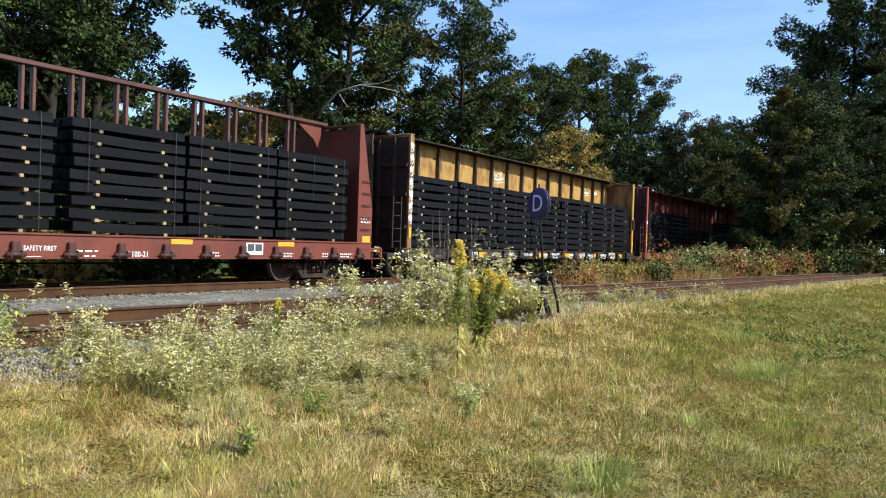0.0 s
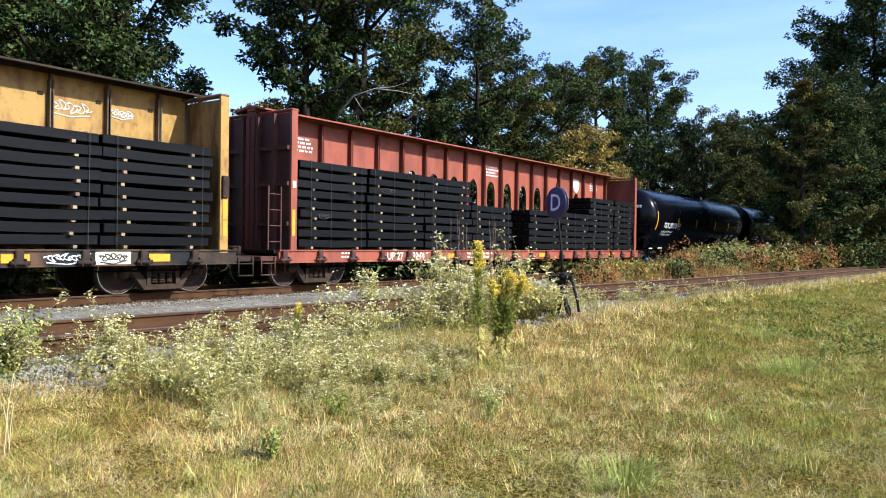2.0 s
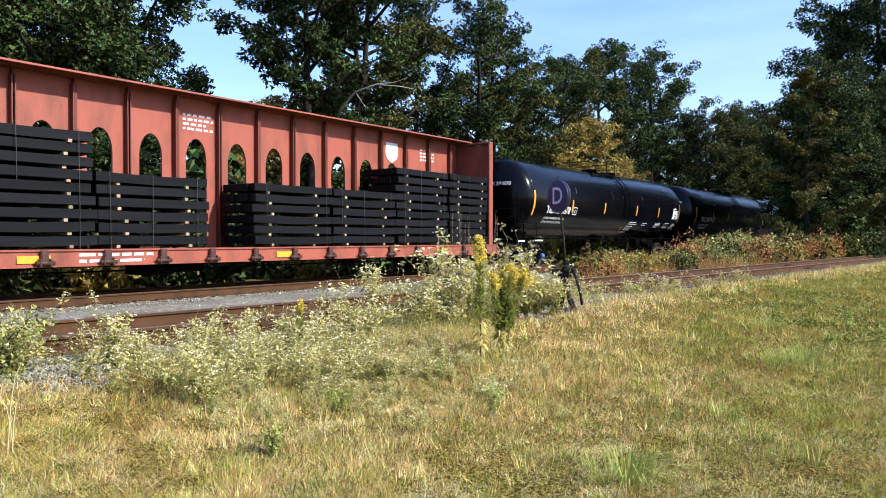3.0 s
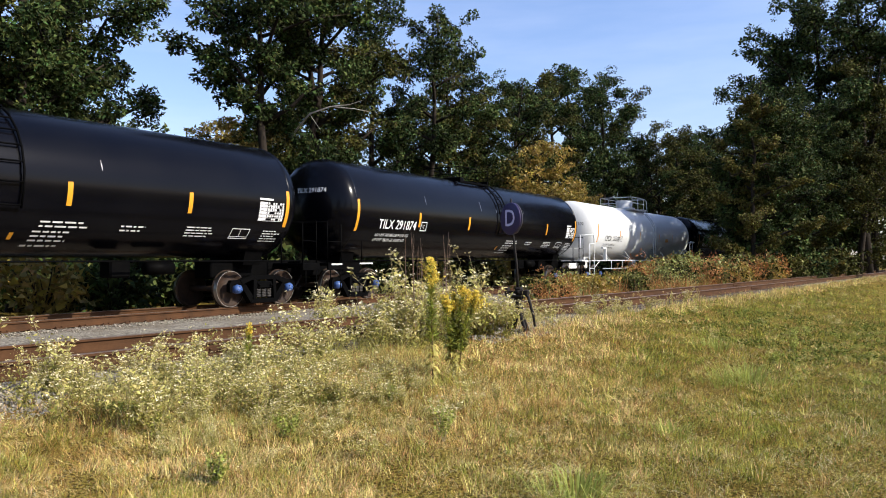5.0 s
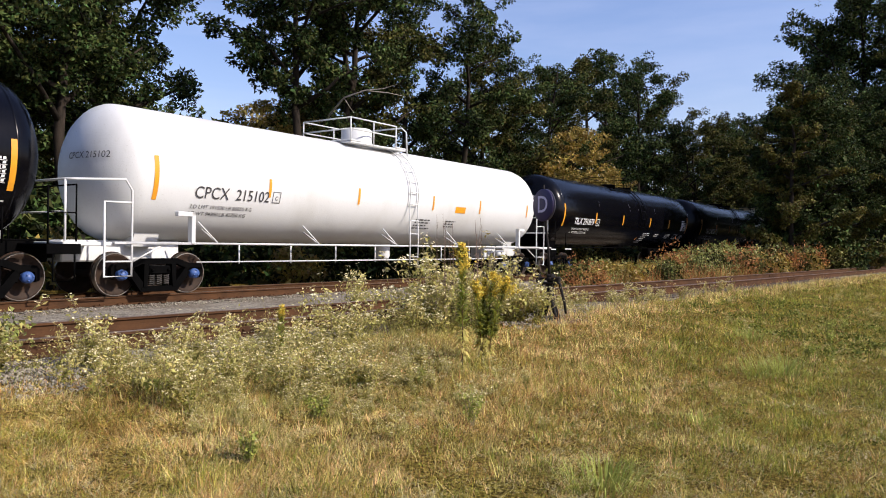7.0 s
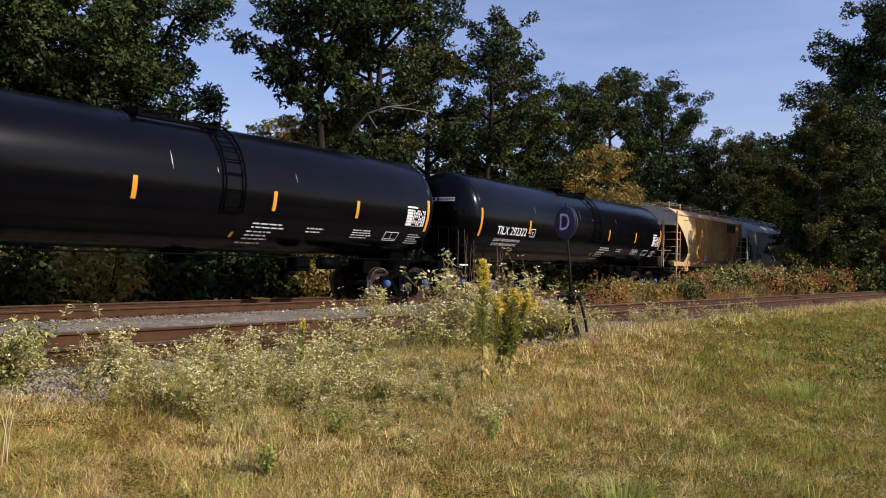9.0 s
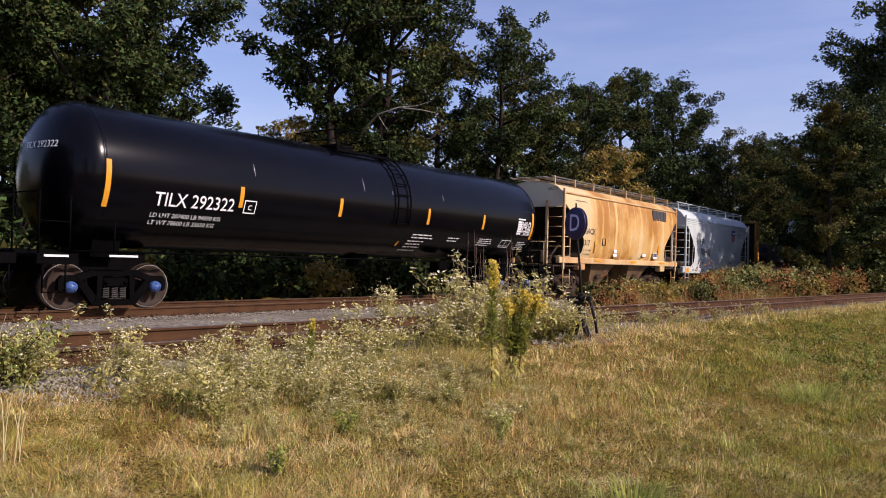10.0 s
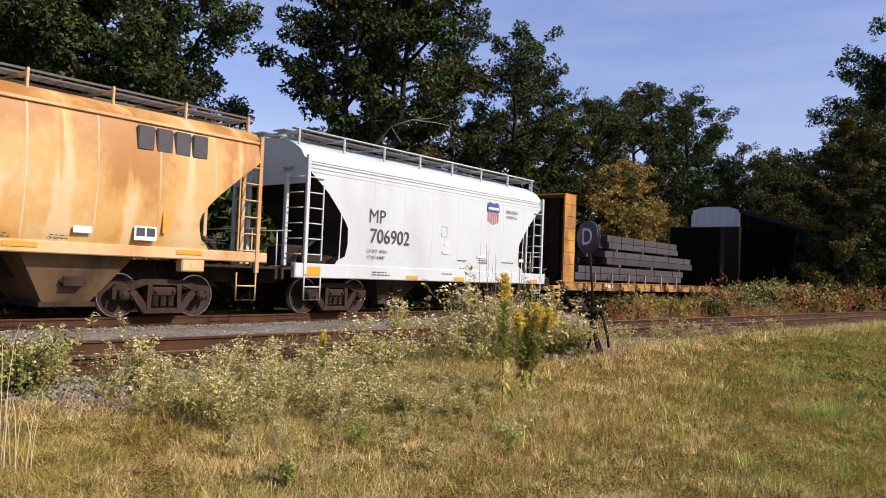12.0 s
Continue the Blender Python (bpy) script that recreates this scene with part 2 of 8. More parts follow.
M_LETTER_W = material("white_lettering", (0.78, 0.78, 0.76), (0.55, 0.54, 0.52), rough=0.5, scale=5, fine=50, amount=0.5, bump=0)
M_LETTER_K = material("dark_lettering", (0.035, 0.035, 0.04), (0.07, 0.06, 0.055), rough=0.6, scale=5, fine=50, amount=0.5, bump=0)
M_REFLECT = material("yellow_reflective_strip", (0.7, 0.3, 0.015), (0.5, 0.21, 0.02), rough=0.35, scale=10, bump=0)
M_PURPLE = material("dark_purple_target_paint", (0.022, 0.014, 0.07), (0.035, 0.024, 0.07), rough=0.45, scale=6, fine=50, bump=0.001)
M_TARGETBACK = material("grey_target_metal", (0.12, 0.11, 0.14), (0.07, 0.06, 0.08), rough=0.5, scale=6, bump=0.001)
M_STAND = material("black_switch_stand_iron", (0.008, 0.0075, 0.007), (0.03, 0.02, 0.014), spec=0.2, rough=0.7, scale=8, bump=0.003)
M_BARK = material("tree_bark", (0.038, 0.029, 0.022), (0.016, 0.013, 0.010), spec=0.1, rough=0.95, scale=3, fine=25, amount=0.9, bump=0.03, streak=(3, 3, 0.5))
M_DEADWOOD = material("bleached_dead_wood", (0.42, 0.36, 0.29), (0.25, 0.2, 0.16), rough=0.9, scale=4, bump=0.01)
# near-black leaves and coarse dark patches imitate shade inside the crowns
M_LEAF = material("shade_mottled_dark_green_leaves", (0.060, 0.083, 0.022), (0.016, 0.025, 0.007), rough=0.7, spec=0.1, scale=0.6, fine=8, amount=1.0, bump=0, per="island", spread=0.95, through_light=0.03)
M_LEAF2 = material("olive_green_leaves", (0.094, 0.091, 0.020), (0.027, 0.032, 0.008), rough=0.7, spec=0.1, scale=0.6, fine=8, amount=0.8, bump=0, per="island", spread=0.85, through_light=0.06)
M_LEAF3 = material("yellow_green_leaves_of_young_tree", (0.130, 0.115, 0.026), (0.045, 0.048, 0.012), rough=0.65, spec=0.15, scale=0.6, fine=8, amount=0.7, bump=0, per="island", spread=0.8, through_light=0.12)
M_LEAFY = material("yellowing_leaves", (0.39, 0.265, 0.045), (0.17, 0.135, 0.03), rough=0.55, scale=0.5, fine=6, amount=0.9, bump=0, per="island", spread=0.4, through_light=0.3)
M_BUSH = material("light_green_bush_leaves", (0.27, 0.275, 0.065), (0.17, 0.18, 0.042), rough=0.6, scale=1.0, fine=8, amount=0.7, bump=0, per="island", spread=0.6, through_light=0.25)
M_WEEDLEAF = material("grey_green_weed_leaves", spec=0.12, base=(0.49, 0.435, 0.15), dark=(0.35, 0.315, 0.09), rough=0.65, scale=2, fine=20, amount=0.6, bump=0, per="island", spread=0.4, through_light=0.35)
M_HERB = material("dull_herb_leaves", spec=0.12, base=(0.22, 0.21, 0.042), dark=(0.16, 0.155, 0.03), rough=0.7, scale=2, fine=20, amount=0.7, bump=0, per="island", spread=0.3, through_light=0.1)
M_HERBDARK = material("dark_herb_leaves", spec=0.12, base=(0.15, 0.17, 0.032), dark=(0.095, 0.11, 0.02), rough=0.7, scale=2, fine=20, amount=0.7, bump=0, per="island", spread=0.35, through_light=0.1)
M_WEEDLOW = material("dull_green_lower_leaves", spec=0.12, base=(0.31, 0.285, 0.070), dark=(0.18, 0.175, 0.038), rough=0.65, scale=2, fine=20, amount=0.8, bump=0, per="island", spread=0.5, through_light=0.25)
M_WEEDSTEM = material("pale_weed_stems", (0.30, 0.25, 0.12), (0.2, 0.16, 0.08), rough=0.8, scale=6, bump=0)
M_FLOWER = material("cream_white_flowers", (0.86, 0.78, 0.48), (0.72, 0.63, 0.36), rough=0.7, scale=10, bump=0, per="island", spread=0.2, through_light=0.2)
M_GOLD = material("goldenrod_yellow", (0.78, 0.60, 0.085), (0.62, 0.48, 0.07), rough=0.7, scale=10, bump=0, per="island", spread=0.3, through_light=0.2)
M_GOLDSTEM = material("goldenrod_stem", (0.17, 0.13, 0.05), (0.16, 0.07, 0.03), rough=0.7, bump=0)
M_GOLDLOW = material("yellowing_goldenrod_leaves", (0.55, 0.48, 0.14), (0.40, 0.37, 0.09), rough=0.6, bump=0, per="island", spread=0.3, through_light=0.3)
M_GOLDLEAF = material("goldenrod_leaves", (0.33, 0.35, 0.065), (0.21, 0.24, 0.04), rough=0.6, bump=0, per="island", spread=0.5, through_light=0.3)
M_GRASSDRY = material("dry_tan_grass", spec=0.12, base=(0.68, 0.525, 0.215), dark=(0.50, 0.36, 0.13), rough=0.8, scale=0.8, fine=6, amount=0.8, bump=0, per="island", spread=0.85, through_light=0.12)
M_GRASSBROWN = material("brown_dead_grass", spec=0.12, base=(0.38, 0.232, 0.075), dark=(0.45, 0.29, 0.09), rough=0.85, scale=0.8, fine=6, amount=0.8, bump=0, per="island", spread=0.65, through_light=0.12)
M_GRASSGREEN = material("olive_green_grass", spec=0.12, base=(0.30, 0.265, 0.036), dark=(0.38, 0.32, 0.05), rough=0.7, scale=0.8, fine=6, amount=0.8, bump=0, per="island", spread=0.85, through_light=0.12)
M_GRASSDARK = material("deep_green_grass", spec=0.12, base=(0.185, 0.205, 0.03), dark=(0.255, 0.255, 0.042), rough=0.7, scale=0.8, fine=6, amount=0.8, bump=0, per="island", spread=0.85, through_light=0.12)
M_REDWEED = material("russet_dry_weeds", (0.42, 0.17, 0.045), (0.28, 0.15, 0.045), rough=0.8, scale=0.6, fine=6, amount=0.8, bump=0, per="island", spread=0.35, through_light=0.2)
M_STONE = material("grey_ballast_stone", (0.29, 0.258, 0.20), (0.145, 0.127, 0.095), rough=0.9, scale=6, fine=40, amount=0.8, bump=0.004, per="island", spread=0.4)
M_WALKWAY = material("galvanised_grating", (0.10, 0.09, 0.085), (0.05, 0.045, 0.04), rough=0.7, scale=5, bump=0.002)
# dirty steel darkened further so that its colour supplies the shade under cars
M_SHADEDARK = material("shade_darkened_dirty_underframe", (0.018, 0.014, 0.011), (0.009, 0.008, 0.007), spec=0.1, rough=0.9, scale=2.5, fine=20, amount=0.8, bump=0.004)
# dirty steel, its colour lowered to stand in for the deep shade under hoppers
M_HOPUNDER = material("shade_darkened_dirty_grey_brown_steel", (0.042, 0.031, 0.021), (0.018, 0.013, 0.009), spec=0.15, rough=0.85, scale=1.5, fine=20, amount=0.8, bump=0.003)
# grimy paint of winches and chord; on outer bulkhead faces it paints in shade
M_DARKRED = paint_rusted("grimy_shaded_red_brown_paint", (0.075, 0.028, 0.02), (0.04, 0.02, 0.015), scale=2.0)
M_REDPOST = paint_rusted("rusty_red_post_paint", (0.13, 0.042, 0.026), (0.06, 0.03, 0.02), scale=3.0, low=0.42, high=0.6)
# brown taken nearly to black: the trees' shade is put into this colour
M_RACK = paint_rusted("shade_darkened_dull_brown_panels", (0.006, 0.005, 0.004), (0.004, 0.0035, 0.003), scale=1.0, spec=0.08)
M_RACKWHITE = paint_rusted("weathered_white_panels", (0.66, 0.68, 0.70), (0.4, 0.38, 0.35), scale=1.0, low=0.5, high=0.9)


# ---------------------------------------------------------------- mesh tools
class Build:
    """Collects vertices and faces of one mesh."""

    def __init__(self):
        self.v, self.f, self.smooth = [], [], []

    def add(self, verts, faces, smooth=False, m=None):
        k = len(self.v)
        self.v += [tuple(m @ Vector(p)) for p in verts] if m is not None else [tuple(p) for p in verts]
        self.f += [tuple(i + k for i in q) for q in faces]
        self.smooth += [smooth] * len(faces)
        return self

    def box(self, x0, x1, y0, y1, z0, z1, c=0.0, m=None):
        """A box, its edges chamfered by c."""
        if c <= 0:
            vs = [(x, y, z) for x in (x0, x1) for y in (y0, y1) for z in (z0, z1)]
            fs = [(0, 1, 3, 2), (4, 6, 7, 5), (0, 4, 5, 1), (2, 3, 7, 6), (0, 2, 6, 4), (1, 5, 7, 3)]
            return self.add(vs, fs, False, m)
        c = min(c, (x1 - x0) * 0.4, (y1 - y0) * 0.4, (z1 - z0) * 0.4)
        vs, fs = [], []
        lo, hi = (x0, y0, z0), (x1, y1, z1)
        at = {}
        for sx in (0, 1):
            for sy in (0, 1):
                for sz in (0, 1):
                    s = (sx, sy, sz)
                    for ax in range(3):
                        p = [hi[i] - c if s[i] else lo[i] + c for i in range(3)]
                        p[ax] = hi[ax] if s[ax] else lo[ax]
                        at[s, ax] = len(vs)
                        vs.append(p)
        for ax in range(3):
            u, w = [i for i in range(3) if i != ax]
            for side in (0, 1):
                q = []
                for a, b in ((0, 0), (1, 0), (1, 1), (0, 1)):
                    s = [0, 0, 0]
                    s[ax], s[u], s[w] = side, a, b
                    q.append(at[tuple(s), ax])
                fs.append(tuple(q))
            for a in (0, 1):
                for b in (0, 1):
                    s0, s1 = [0, 0, 0], [0, 0, 0]
                    s0[u], s0[w], s1[u], s1[w] = a, b, a, b
                    s1[ax] = 1
                    fs.append((at[tuple(s0), u], at[tuple(s1), u], at[tuple(s1), w], at[tuple(s0), w]))
        for sx in (0, 1):
            for sy in (0, 1):
                for sz in (0, 1):
                    fs.append(tuple(at[(sx, sy, sz), ax] for ax in range(3)))
        return self.add(vs, fs, False, m)

    def tube(self, path, r, seg=8, closed=False, caps=True):
        """A round bar along a path; r is one radius or one for each point."""
        pts = [Vector(p) for p in path]
        rs = r if isinstance(r, (list, tuple)) else [r] * len(pts)
        vs, fs = [], []
        up = None
        for i, p in enumerate(pts):
            a = pts[i - 1] if i > 0 else (pts[-1] if closed else p)
            b = pts[i + 1] if i < len(pts) - 1 else (pts[0] if closed else p)
            t = (b - a).normalized()
            if up is None:
                up = Vector((0, 0, 1)) if abs(t.z) < 0.9 else Vector((1, 0, 0))
            x = t.cross(up).normalized()
            y = x.cross(t)
            up = y
            for k in range(seg):
                ang = 2 * math.pi * k / seg
                vs.append(p + x * math.cos(ang) * rs[i] + y * math.sin(ang) * rs[i])
        n = len(pts)
        for i in range(n if closed else n - 1):
            j = (i + 1) % n
            for k in range(seg):
                k2 = (k + 1) % seg
                fs.append((i * seg + k, i * seg + k2, j * seg + k2, j * seg + k))
        if caps and not closed:
            fs.append(tuple(range(seg)))
            fs.append(tuple((n - 1) * seg + k for k in reversed(range(seg))))
        return self.add(vs, fs, seg > 5)

    def lathe(self, profile, seg=32, axis="y", centre=(0, 0, 0), smooth=True):
        """Turns (radius, along) pairs about an axis."""
        vs, fs = [], []
        for r, h in profile:
            for k in range(seg):
                a = 2 * math.pi * k / seg
                c, s = math.cos(a) * r, math.sin(a) * r
                p = {"y": (c, h, s), "x": (h, c, s), "z": (c, s, h)}[axis]
                vs.append([p[i] + centre[i] for i in range(3)])
        for i in range(len(profile) - 1):
            for k in range(seg):
                k2 = (k + 1) % seg
                fs.append((i * seg + k, (i + 1) * seg + k, (i + 1) * seg + k2, i * seg + k2))
        return self.add(vs, fs, smooth)

    def prism(self, outline, d0, d1, plane="xz"):
        """An outline in a plane, given depth from d0 to d1 along the third axis."""
        def p(a, b, d):
            return {"xz": (a, d, b), "yz": (d, a, b), "xy": (a, b, d)}[plane]
        n = len(outline)
        vs = [p(a, b, d0) for a, b in outline] + [p(a, b, d1) for a, b in outline]
        fs = [tuple(range(n)), tuple(reversed(range(n, 2 * n)))]
        fs += [(i, i + n, (i + 1) % n + n, (i + 1) % n) for i in range(n)]
        return self.add(vs, fs)

    def strip(self, rows, smooth=True, close=False):
        """A skin over rows of points, all equally long."""
        w = len(rows[0])
        vs = [p for r in rows for p in r]
        fs = []
        for i in range(len(rows) - 1):
            for k in range(w if close else w - 1):
                k2 = (k + 1) % w
                fs.append((i * w + k, i * w + k2, (i + 1) * w + k2, (i + 1) * w + k))
        return self.add(vs, fs, smooth)

    def mesh(self, name, mat):
        me = bpy.data.meshes.new(name)
        me.from_pydata(self.v, [], self.f)
        me.polygons.foreach_set("use_smooth", self.smooth)
        if len(self.f) < 6000:
            bm = bmesh.new()
            bm.from_mesh(me)
            bmesh.ops.recalc_face_normals(bm, faces=bm.faces)
            bm.to_mesh(me)
            bm.free()
        me.materials.append(mat)
        return me


def part(name, b, mat, parent=None, label="", m=None):
    """One mesh object under a thing or a part."""
    me = b if isinstance(b, bpy.types.Mesh) else b.mesh(name, mat)
    ob = new(name, me)
    if parent is not None:
        ob.parent = parent
    if m is not None:
        ob.matrix_basis = m
    return tagged(ob, label) if label else ob


def thing(name, label, category, group="", m=None, kind=""):
    ob = new(name)
    ob.empty_display_size = 0.2
    if m is not None:
        ob.matrix_basis = m
    return tagged(ob, label, category, group, kind)


def quads(name, verts, mat, n=4):
    """A mesh of loose n-gons from an array (count, n, 3)."""
    verts = np.asarray(verts, dtype=np.float32)
    count = len(verts)
    me = bpy.data.meshes.new(name)
    me.vertices.add(count * n)
    me.vertices.foreach_set("co", verts.ravel())
    me.loops.add(count * n)
    me.loops.foreach_set("vertex_index", np.arange(count * n, dtype=np.int32))
    me.polygons.add(count)
    me.polygons.foreach_set("loop_start", np.arange(0, count * n, n, dtype=np.int32))
    me.update(calc_edges=True)
    me.materials.append(mat)
    return me


FONT = {}


def text_mesh(words, size, wrap=None, depth=0.0, squeeze=1.0):
    """Words as a flat mesh in x and z, facing -y, their middle at the origin; wrap bends them round a tank of that radius."""
    key = (words, size, wrap, squeeze)
    if key in FONT:
        return FONT[key]
    cu = bpy.data.curves.new("lettering", "FONT")
    cu.body, cu.size, cu.align_x, cu.align_y = words, size, "CENTER", "CENTER"
    cu.resolution_u, cu.offset = 3, 0.0 if "M" in words or "CPCX" in words else size * 0.006
    tmp = bpy.data.objects.new("lettering", cu)
    scene.collection.objects.link(tmp)
    me = bpy.data.meshes.new_from_object(tmp.evaluated_get(bpy.context.evaluated_depsgraph_get()))
    bpy.data.objects.remove(tmp)
    for v in me.vertices:
        x, y = v.co.x * squeeze, v.co.y
        v.co = (x, -depth, y)
    FONT[key] = me
    return me


# ---------------------------------------------------------------- the two tracks and the ground
MAIN_AZ, MAIN_NEAR, MAIN_Z = 35.7, 14.96, 0.46     # heading, near rail's distance from the origin, rail head
SIDE_AZ, SIDE_NEAR, SIDE_Z = 39.6, 7.80, 0.65
GAUGE = 1.5                                         # rail to rail, centre to centre
WHEEL_R, SPEED = 0.457, 13.3


def axes(az):
    a = radians(az)
    return Vector((math.sin(a), math.cos(a), 0)), Vector((-math.cos(a), math.sin(a), 0))


MD, MN = axes(MAIN_AZ)
SD, SN = axes(SIDE_AZ)


def main_pose(s, y=0.0, z=0.0):
    """A pose on the main track: x along it, y away from the near side, z above the rail head."""
    p = MD * s + MN * (MAIN_NEAR + GAUGE / 2 + y)
    return pose(p.x, p.y, MAIN_Z + z, 0, 0, 90 - MAIN_AZ)


def side_pose(s, y=0.0, z=0.0):
    p = SD * s + SN * (SIDE_NEAR + GAUGE / 2 + y)
    return pose(p.x, p.y, SIDE_Z + z, 0, 0, 90 - SIDE_AZ)


def ground_z(x, y):
    """Height of the ground: a lawn that rises gently to the siding, the ballast, and a shallow ditch under the woods."""
    ns = x * SN.x + y * SN.y - SIDE_NEAR
    nm = x * MN.x + y * MN.y - MAIN_NEAR
    lawn = np.interp(ns, [-60, -9, -5, -3, -1.7, -0.8], [-0.3, 0.0, 0.10, 0.25, 0.37, 0.42])
    lawn = lawn + 0.03 * np.sin(x * 0.9 + 1.3) * np.cos(y * 0.7) + 0.012 * np.sin(x * 3.1 + y * 2.3)
    lawn = lawn + 0.018 * np.sin(x * 5.3 + 2.0 * np.sin(y * 2.7)) * np.cos(y * 4.6 + 1.6 * np.sin(x * 3.3))
    beyond = np.interp(nm, [-3.5, -1.0, 2.6, 4.0, 6.0, 12, 60], [0.20, 0.10, 0.10, 0.05, -0.05, 0.15, 1.2])
    w = np.clip((ns - 2.2) / np.maximum(0.4, (ns - 2.2) + np.maximum(-1.0 - nm, 0)), 0, 1)
    mid = 0.26 * (1 - w) + beyond * w
    bed = np.interp(ns, [-0.8, -0.3], [0.42, 0.26])
    return np.where(ns < -0.8, lawn, np.where(ns < 2.2, bed, mid))


def build_ground():
    def axis(lo, hi, near0, near1, fine, coarse):
        a = list(np.arange(near0, near1, fine))
        out, step, p = [], coarse, near1
        while p < hi:
            out.append(p)
            step *= 1.35
            p += step
        back, step, p = [], coarse, near0 - coarse
        while p > lo:
            back.append(p)
            step *= 1.35
            p -= step
        return np.array(sorted(back + [lo] + a + out + [hi]))
    xs, ys = axis(-900, 900, -16, 26, 0.25, 0.5), axis(-300, 1500, -3, 42, 0.25, 0.5)
    X, Y = np.meshgrid(xs, ys)
    Z = ground_z(X, Y)
    rng = np.random.RandomState(4)
    Z = Z + rng.uniform(-0.012, 0.012, Z.shape)
    verts = np.stack([X, Y, Z], -1).reshape(-1, 3)
    w, h = len(xs), len(ys)
    i = np.arange(w * h).reshape(h, w)
    faces = np.stack([i[:-1, :-1], i[:-1, 1:], i[1:, 1:], i[1:, :-1]], -1).reshape(-1, 4)
    me = bpy.data.meshes.new("ground")
    me.from_pydata(verts.tolist(), [], faces.tolist())
    me.polygons.foreach_set("use_smooth", [True] * len(faces))
    me.materials.append(ground_material())
    tagged(new("ground", me), "mown dry lawn sloping up to a gravel railway bed", "ground", kind="structure")


def ground_material():
    m = bpy.data.materials.new("soil_and_thatch")
    m.use_nodes = True
    n, l = m.node_tree.nodes, m.node_tree.links
    bsdf = n["Principled BSDF"]
    bsdf.inputs["Roughness"].default_value = 0.95
    tc = n.new("ShaderNodeTexCoord")
    a = n.new("ShaderNodeTexNoise")
    a.inputs["Scale"].default_value, a.inputs["Detail"].default_value = 0.45, 6
    b = n.new("ShaderNodeTexNoise")
    b.inputs["Scale"].default_value, b.inputs["Detail"].default_value = 38, 8
    bsdf.inputs["Specular IOR Level"].default_value = 0.05
    l.new(tc.outputs["Object"], a.inputs[0])
    l.new(tc.outputs["Object"], b.inputs[0])
    c1 = n.new("ShaderNodeValToRGB")
    c1.color_ramp.elements[0].position, c1.color_ramp.elements[0].color = 0.35, (0.185, 0.160, 0.028, 1)
    c1.color_ramp.elements[1].position, c1.color_ramp.elements[1].color = 0.62, (0.27, 0.190, 0.044, 1)
    l.new(a.outputs[0], c1.inputs[0])
    c2 = n.new("ShaderNodeMixRGB")
    c2.blend_type = "MULTIPLY"
    c2.inputs[0].default_value = 1.0
    c3 = n.new("ShaderNodeValToRGB")
    c3.color_ramp.elements[0].position, c3.color_ramp.elements[0].color = 0.40, (0.18, 0.15, 0.09, 1)
    c3.color_ramp.elements[1].position, c3.color_ramp.elements[1].color = 0.62, (1, 1, 1, 1)
    l.new(b.outputs[0], c3.inputs[0])
    l.new(c1.outputs[0], c2.inputs[1])
    l.new(c3.outputs[0], c2.inputs[2])
    l.new(c2.outputs[0], bsdf.inputs["Base Color"])
    bp = n.new("ShaderNodeBump")
    bp.inputs["Distance"].default_value = 0.04
    l.new(b.outputs[0], bp.inputs["Height"])
    l.new(bp.outputs[0], bsdf.inputs["Normal"])
    return m


def gravel_material():
    m = bpy.data.materials.new("gravel_bed")
    m.use_nodes = True
    n, l = m.node_tree.nodes, m.node_tree.links
    bsdf = n["Principled BSDF"]
    bsdf.inputs["Roughness"].default_value = 0.95
    tc = n.new("ShaderNodeTexCoord")
    v = n.new("ShaderNodeTexVoronoi")
    v.inputs["Scale"].default_value = 19
    l.new(tc.outputs["Object"], v.inputs["Vector"])
    g = n.new("ShaderNodeTexNoise")
    g.inputs["Scale"].default_value = 0.8
    l.new(tc.outputs["Object"], g.inputs["Vector"])
    hsv = n.new("ShaderNodeSeparateColor")
    l.new(v.outputs["Color"], hsv.inputs[0])
    ramp = n.new("ShaderNodeValToRGB")
    ramp.color_ramp.elements[0].color, ramp.color_ramp.elements[1].color = (0.085, 0.073, 0.054, 1), (0.31, 0.278, 0.218, 1)
    l.new(hsv.outputs[0], ramp.inputs[0])
    mx = n.new("ShaderNodeMixRGB")
    mx.blend_type = "MULTIPLY"
    mx.inputs[0].default_value = 0.6
    r2 = n.new("ShaderNodeValToRGB")
    r2.color_ramp.elements[0].color, r2.color_ramp.elements[1].color = (0.6, 0.5, 0.42, 1), (1, 1, 1, 1)
    r2.color_ramp.elements[0].position, r2.color_ramp.elements[1].position = 0.35, 0.6
    l.new(g.outputs[0], r2.inputs[0])
    l.new(ramp.outputs[0], mx.inputs[1])
    l.new(r2.outputs[0], mx.inputs[2])
    l.new(mx.outputs[0], bsdf.inputs["Base Color"])
    bp = n.new("ShaderNodeBump")
    bp.inputs["Distance"].default_value = 0.03
    bp.invert = True
    l.new(v.outputs["Distance"], bp.inputs["Height"])
    l.new(bp.outputs[0], bsdf.inputs["Normal"])
    return m


def rail_mesh(length):
    """A rail of flat-bottomed section, 186 mm high, its head's top at z 0, along x."""
    half = [(0.0, 0.0), (0.026, -0.001), (0.036, -0.008), (0.037, -0.036), (0.012, -0.046), (0.009, -0.10), (0.013, -0.158), (0.076, -0.174), (0.076, -0.186), (0.0, -0.186)]
    ring = [(y, z) for y, z in half] + [(-y, z) for y, z in reversed(half[1:-1])]
    b = Build()
    n = max(2, int(length / 4))
    rows = [[(length * i / n, y, z) for y, z in ring] for i in range(n + 1)]
    b.strip(rows, smooth=False, close=True)
    return b


